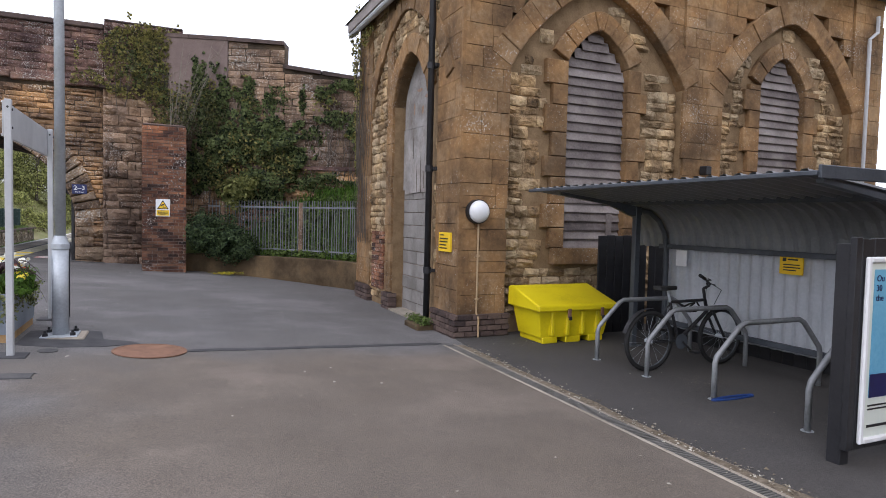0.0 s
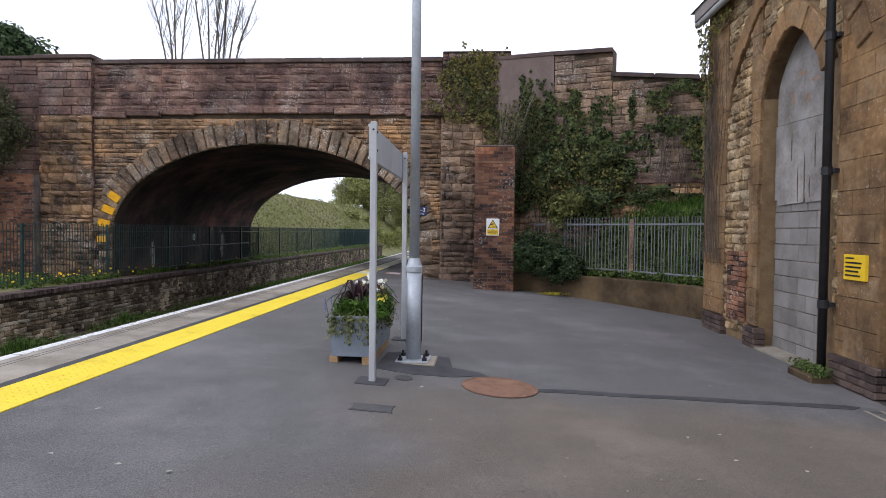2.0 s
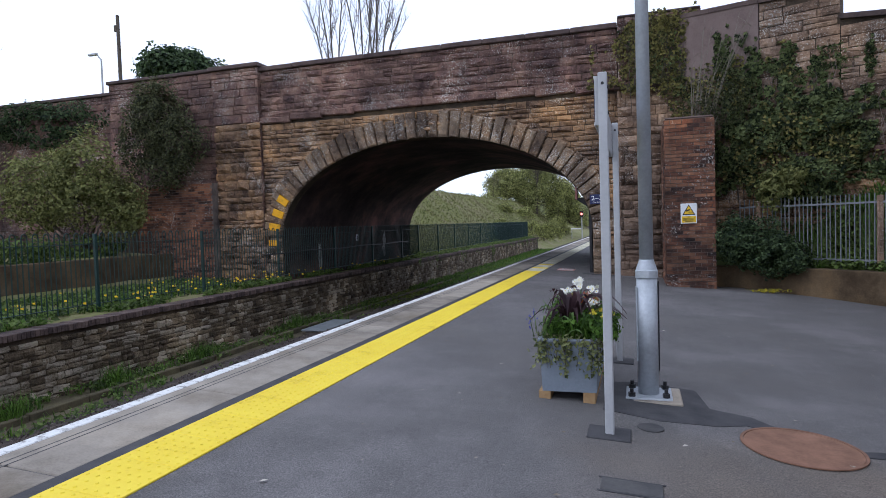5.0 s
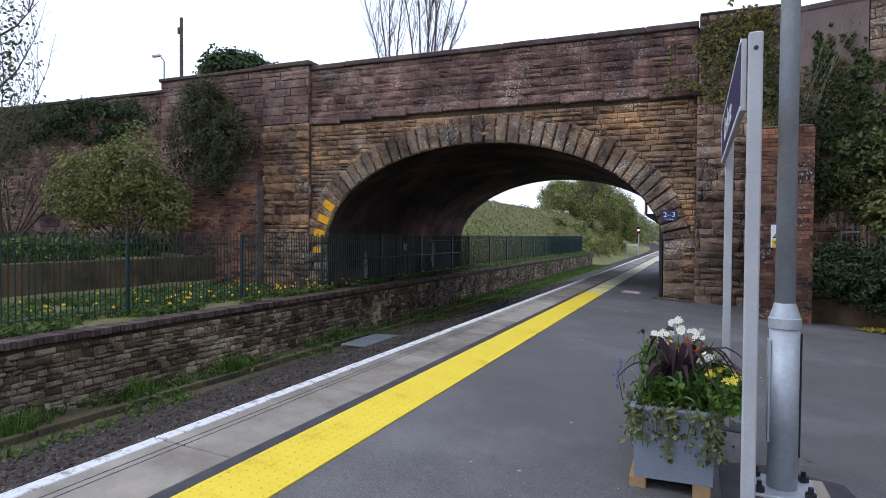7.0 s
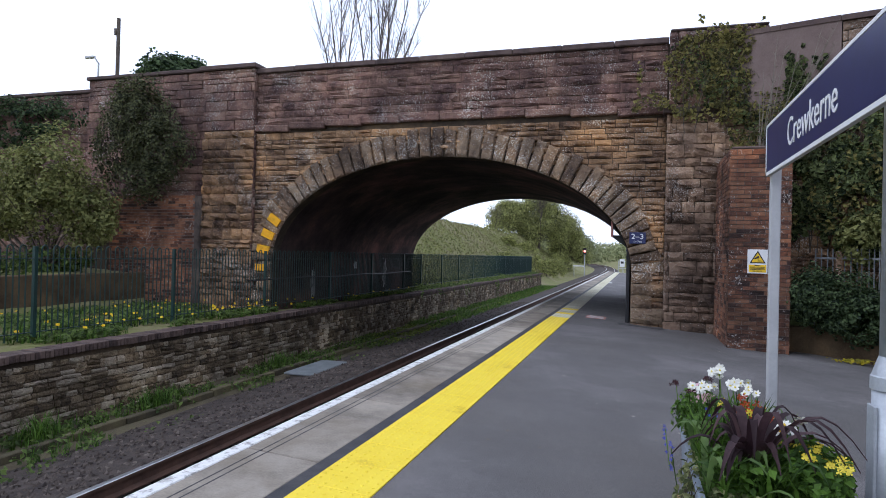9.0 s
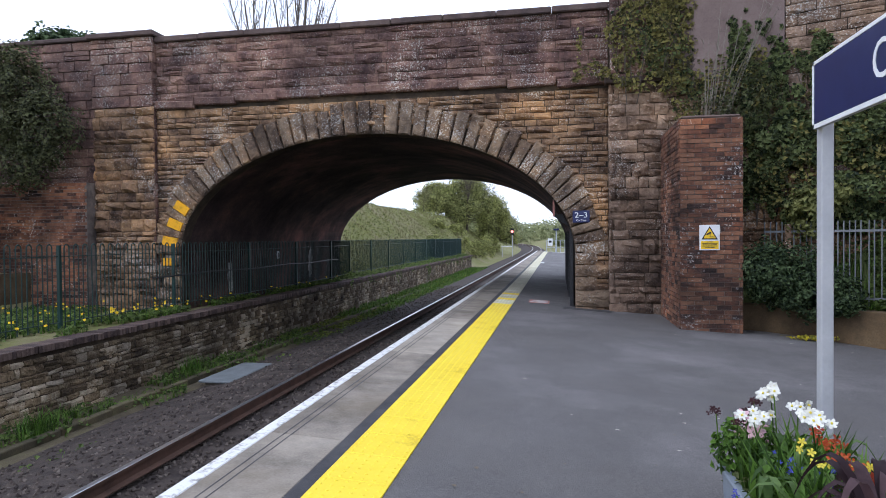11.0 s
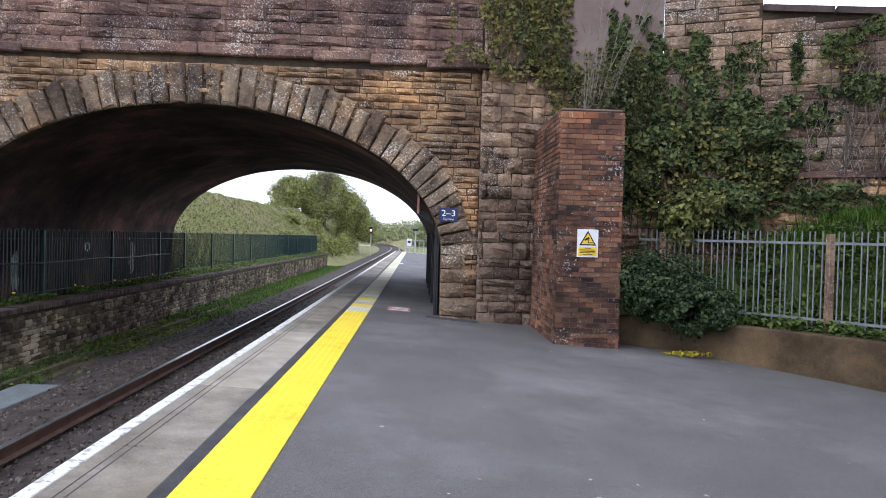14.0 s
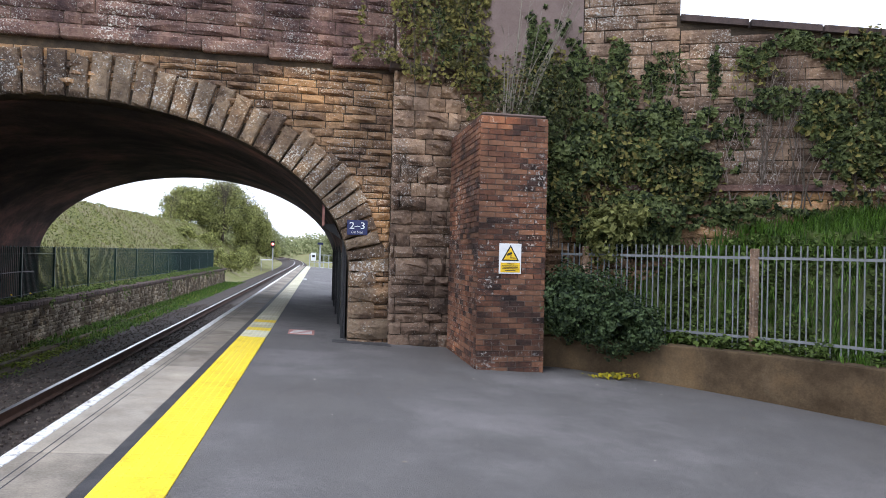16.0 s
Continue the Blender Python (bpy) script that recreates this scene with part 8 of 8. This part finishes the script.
for x, y, s, h in ((-11.8, 63, 0.9, 1.3), (-11.9, 68, 1.2, 2.1), (-11.4, 73, 1.3, 2.2), (-11.3, 79, 1.4, 2.4), (-11.8, 86, 1.5, 2.8), (-12.0, 94, 1.5, 2.8), (-13.5, 60, 1.0, 1.2), (-15.2, 70, 1.2, 1.3), (-14.4, 78, 1.4, 1.8)):
    domed_tree("bush", "scrubby green bush on the far bank", (x, y, ground_z(x, y) - 0.2), s, h, T, 2600, 0.13, SPRING, 9, 0.2, 0.05)
# farthest trees and woods take the leaf colour with haze painted in
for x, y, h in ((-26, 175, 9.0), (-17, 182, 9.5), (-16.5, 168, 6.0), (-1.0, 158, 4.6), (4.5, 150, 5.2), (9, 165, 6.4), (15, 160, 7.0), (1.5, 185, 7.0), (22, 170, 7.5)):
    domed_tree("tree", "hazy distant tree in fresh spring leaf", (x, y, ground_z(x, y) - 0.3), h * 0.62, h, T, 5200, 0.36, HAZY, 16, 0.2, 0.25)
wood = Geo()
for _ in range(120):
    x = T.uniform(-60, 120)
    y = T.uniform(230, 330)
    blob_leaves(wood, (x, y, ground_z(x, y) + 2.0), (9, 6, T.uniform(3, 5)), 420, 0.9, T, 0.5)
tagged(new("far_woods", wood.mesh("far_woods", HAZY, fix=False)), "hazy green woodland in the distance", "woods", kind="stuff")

# far platform end: sign, lamp, barrier, signal
ef = thing("platform_end_fence", "grey railing with signs at the platform end", "fence", (-2.5, 63.7, 0.2))
for k in range(7):
    part("post", Geo().cbox(-3.6 + 0.42 * k, -3.54 + 0.42 * k, 63.85, 63.9, 0.1, 1.3, 0.006), GALV, ef)
for z in (0.6, 1.25):
    part("rail", Geo().cbox(-3.6, -1.0, 63.86, 63.89, z, z + 0.05, 0.006), GALV, ef)
part("sign_panel", Geo().cbox(-3.45, -3.0, 63.82, 63.85, 0.75, 1.45, 0.006), SIGN_WHITE, ef, "white warning panel")
part("sign_mark", Geo().box(-3.35, -3.1, 63.81, 63.819, 1.05, 1.25), BLACK, ef)
fl2 = thing("lamp_post", "slim grey lamp post at the platform end", "lamp post", (-2.66, 62.5, 0.1))
part("shaft", Geo().tube([(-2.66, 62.5, 0.05), (-2.66, 62.5, 2.2)], 0.06, 8), GALV, fl2)
part("lantern", Geo().cbox(-2.9, -2.42, 62.4, 62.6, 2.16, 2.34, 0.02), NAVY, fl2)
SGX, SGY = -8.75, 92.0
sg = thing("railway_signal", "railway signal post showing a red light", "signal", (SGX, SGY, -1.1))
part("post", Geo().tube([(SGX, SGY, -1.2), (SGX, SGY, 2.0)], 0.07, 8), GREY_PAINT, sg)
hd_ = part("head", Geo().cbox(SGX - 0.22, SGX + 0.22, SGY - 0.15, SGY + 0.05, 1.95, 2.85, 0.02), BLACK, sg)
part("lens", Geo().tube([(SGX, SGY - 0.15, 2.4), (SGX, SGY - 0.2, 2.4)], 0.16, 14), SIGNAL_RED, hd_, "glowing red lens")
part("platform", Geo().cbox(SGX - 1.5, SGX - 0.1, SGY - 0.2, SGY + 0.1, 0.28, 0.42, 0.01), SIGN_WHITE, sg, "white step platform")
part("strut", Geo().cbox(SGX - 1.45, SGX - 1.38, SGY - 0.05, SGY + 0.02, -1.2, 0.28, 0.005), GREY_PAINT, sg)

# ---- flowers in the planter ----
F = random.Random(9)
ZT = PZ0 + 0.45
soil = part("soil", Geo().box(PXc - 0.20, PXc + 0.20, PYc - PLEN - 0.2, PYc + PLEN + 0.2, ZT - 0.05, ZT - 0.02), CESS, pl)


def in_tub(s=0.17):
    return PXc + F.uniform(-s, s), PYc + F.uniform(-s - PLEN, s + PLEN)


green = Geo()
for _ in range(330):
    x, y = in_tub()
    blades(green, x, y, ZT - 0.03, 0.20 if y < 7.6 else 0.27, F, 3, 0.4, 0.009)
for _ in range(2200):
    x, y = in_tub(0.2)
    leaf(green, (x + 0.03, y, ZT + F.uniform(0.0, 0.17)), (0, 0, 1), 0.035, F)
blob_leaves(green, (PXc + 0.22, 7.42, ZT + 0.10), (0.15, 0.24, 0.13), 1500, 0.03, F)
blob_leaves(green, (PXc - 0.12, 8.38, ZT + 0.10), (0.15, 0.14, 0.12), 700, 0.028, F)
t_green = thing("bulb_leaves", "fresh green bulb leaves filling the planter", "plant", (PXc, PYc, ZT))
part("foliage", green, GRASS, t_green, fix=False)
broad = Geo()
for k in range(40):
    x, y = in_tub(0.2)
    a, ln, hh = F.random() * 6.283, F.uniform(0.12, 0.24), F.uniform(0.10, 0.22)
    c, s_ = math.cos(a), math.sin(a)
    rows = []
    for j in range(6):
        t = j / 5
        w = 0.017 * math.sin(math.pi * min(0.12 + 0.86 * t, 1))
        z = ZT + hh * math.sin(t * 2.4)
        rows.append([(x + c * ln * t - s_ * w, y + s_ * ln * t + c * w, z), (x + c * ln * t, y + s_ * ln * t, z - 0.006), (x + c * ln * t + s_ * w, y + s_ * ln * t - c * w, z)])
    broad.strip(rows)
part("broad_leaf", broad, leaf_material("broad_tulip_leaves", (0.06, 0.11, 0.03), (0.17, 0.26, 0.08)), t_green, "broad pale green tulip leaves", fix=False, smooth=True)
trail, runner = Geo(), Geo()
for k in range(64):
    a = F.choice((0, 0, 0, 1, 2, 2, 3))
    f = F.uniform(-1, 1)
    q = {0: (PXc + f * h1, PYc - PLEN - h1 - 0.02), 1: (PXc - h1 - 0.02, PYc + f * 0.3 - 0.35), 2: (PXc + h1 + 0.02, PYc + f * 0.6), 3: (PXc + f * h1, PYc + PLEN + h1 + 0.02)}[a]
    ln = F.uniform(0.05, 0.30)
    runner.tube([(q[0] - 0.05 * (q[0] - PXc), q[1], ZT + 0.03), (q[0], q[1], ZT), (q[0] + F.gauss(0, 0.03), q[1] + F.gauss(0, 0.02), ZT + 0.03 - ln)], 0.0018, 3, False)
    for _ in range(int(ln * 95)):
        z = ZT + 0.03 - ln * F.random()
        leaf(trail, (q[0] + F.gauss(0, 0.025), q[1] + F.gauss(0, 0.02), z), (q[0] - PXc, (q[1] - PYc) * 0.4, 0.3), 0.03, F)
for _ in range(1000):
    x, y = in_tub(0.22)
    leaf(trail, (x, y, ZT + F.uniform(-0.01, 0.05)), (0, 0, 1), 0.03, F)
t_trail = thing("trailing_ivy", "variegated trailing ivy spilling over the planter rim", "plant", (PXc, PYc, ZT))
part("foliage", trail, leaf_material("variegated_leaves", (0.07, 0.09, 0.03), (0.30, 0.32, 0.14)), t_trail, fix=False)
part("runner", runner, BARK, t_trail, fix=False)
CYX, CYY = PXc + 0.0, 7.48
cordy = thing("purple_grass_plant", "dark purple strap-leaved plant arching from the planter", "plant", (CYX, CYY, ZT))
for k in range(30):
    a = k * 2.399 + F.uniform(-0.3, 0.3)
    ln = F.uniform(0.16, 0.46)
    hh = F.uniform(0.24, 0.42)
    rows = []
    for j in range(9):
        t = j / 8
        d = ln * t
        z = ZT + hh * math.sin(min(t * 2.5, 2.9)) * (1 - 0.2 * t)
        w = 0.019 * math.sin(math.pi * min(0.25 + 0.75 * t, 1)) + 0.002
        c, s = math.cos(a), math.sin(a)
        rows.append([(CYX + c * d - s * w, CYY + s * d + c * w, z + 0.005), (CYX + c * d, CYY + s * d, z - 0.002), (CYX + c * d + s * w, CYY + s * d - c * w, z + 0.005)])
    part("strap_leaf", Geo().strip(rows), PURPLE_LEAF, cordy, fix=False, smooth=True)


def bloom(name, label, places, petal, count, size, h, mat, centre=None, spike=False):
    """Each flower is a plant of its own: stem, petals and, where it shows, an eye."""
    for x, y in places:
        t = thing(name, label, "flower", (x, y, ZT - 0.02), "flowers in the planter")
        stem, head_, eye = Geo(), Geo(), Geo()
        top = Vector((x + F.gauss(0, 0.02), y + F.gauss(0, 0.02), ZT + h * F.uniform(0.85, 1.1)))
        stem.tube([(x, y, ZT - 0.02), tuple(top)], 0.003, 4, False)
        for k in range(count):
            off = Vector((F.gauss(0, 1), F.gauss(0, 1), 0)) * (size * 0.5) + Vector((0, 0, F.uniform(-0.09, 0.02) if spike else F.gauss(0, size * 0.3)))
            face = Vector((-0.3 + F.gauss(0, 0.4), -0.8, 0.4 + F.gauss(0, 0.3))).normalized()
            p = top + off
            for j in range(petal):
                b = face.orthogonal().normalized()
                b = Matrix.Rotation(j * 6.283 / petal + k, 3, face) @ b
                q = face.cross(b)
                kk = len(head_.v)
                s = size * 0.55
                head_.v += [tuple(p), tuple(p + b * s * 0.4 + q * s * 0.24 + face * s * 0.02), tuple(p + b * s * 0.75 + q * s * 0.30 - face * s * 0.10), tuple(p + b * s * 1.02 + face * s * F.uniform(-0.1, 0.3)), tuple(p + b * s * 0.75 - q * s * 0.30 + face * s * 0.10), tuple(p + b * s * 0.4 - q * s * 0.24 + face * s * 0.02)]
                head_.f += [tuple(range(kk, kk + 6))]
            if centre:
                eye.tube([tuple(p), tuple(p + face * size * 0.2)], size * 0.10, 6)
        part("stem", stem, GRASS, t, fix=False)
        petals = part("petals", head_, mat, t, fix=False)
        if centre:
            part("eye", eye, centre, petals)


def spots(n, x, y, s, t=None):
    return [(x + F.gauss(0, s), y + F.gauss(0, t or s)) for _ in range(n)]


bloom("narcissus", "tall white narcissus clusters in the planter", spots(2, -1.57, 8.40, 0.03), 6, 4, 0.046, 0.36, PETAL_WHITE, PETAL_YELLOW)
bloom("narcissus", "tall white narcissus clusters in the planter", spots(3, -1.50, 8.20, 0.05, 0.1), 6, 4, 0.044, 0.31, PETAL_WHITE, PETAL_YELLOW)
bloom("narcissus", "white narcissus with yellow centres in the planter", spots(3, -1.74, 8.28, 0.04), 6, 3, 0.044, 0.25, PETAL_WHITE, PETAL_YELLOW)
bloom("tulip", "pale pink open tulip in the planter", spots(3, -1.70, 8.30, 0.025), 6, 3, 0.062, 0.21, PETAL_PINK)
bloom("narcissus", "white narcissus with orange centres in the planter", spots(3, -1.45, 7.58, 0.03), 6, 2, 0.055, 0.24, PETAL_WHITE, SIGN_YELLOW)
bloom("wallflower", "yellow wallflowers spilling from the planter", spots(16, -1.38, 7.42, 0.05, 0.10), 4, 9, 0.024, 0.19, PETAL_YELLOW)
bloom("wallflower", "dark red wallflowers in the planter", [(-1.83, 8.40), (-1.70, 8.40), (-1.80, 8.30), (-1.68, 8.44)], 4, 6, 0.026, 0.27, PETAL_DARK)
bloom("wallflower", "orange-red wallflowers in the planter", spots(7, -1.53, 8.05, 0.05, 0.14), 4, 5, 0.032, 0.23, PETAL_RED)
bloom("wallflower", "orange-red wallflowers in the planter", spots(3, -1.56, 7.76, 0.05), 4, 4, 0.030, 0.24, PETAL_RED)
bloom("grape_hyacinth", "small blue grape hyacinths in the planter", spots(16, -1.61, 7.75, 0.12, 0.30), 4, 8, 0.016, 0.17, PETAL_BLUE, None, True)
bloom("primrose", "yellow primroses among the planter leaves", spots(3, -1.60, 7.90, 0.05), 5, 3, 0.03, 0.25, PETAL_YELLOW)

# litter on the asphalt
lit = Geo()
for _ in range(700):
    leaf(lit, (3.45 + F.gauss(0, 0.06), F.uniform(0.5, 7.1), -0.205 + F.uniform(0, 0.008)), (0, 0, 3), F.choice((0.014, 0.02, 0.03)), F, 0.25, 0.9)
for _ in range(420):
    x, y = F.uniform(-3.2, 5.0), F.uniform(2.0, 16.0)
    leaf(lit, (x, y, floor_z(x) + 0.009), (0, 0, 6), F.choice((0.012, 0.016, 0.03)), F, 0.1)
tagged(new("ground_litter", lit.mesh("ground_litter", material("pale_grit", [(0.3, (0.16, 0.13, 0.09)), (0.8, (0.48, 0.45, 0.38))], 0.9, 8, 40, 0.0, piece_mix=0.8), fix=False)), "tiny pale grit and leaf fragments on the asphalt", "litter", kind="stuff")
gm = Geo()
for _ in range(420):
    y = F.uniform(8.15, 8.8)
    leaf(gm, (BX - 0.18 + F.gauss(0, 0.06), y, -0.14 + F.uniform(0, 0.1)), (-0.5, 0, 1), 0.035, F)
mossy = thing("gully_weeds", "small weeds growing round the drain gully", "weeds", (BX - 0.2, 8.5, -0.2))
part("foliage", gm, WEED, mossy, fix=False)
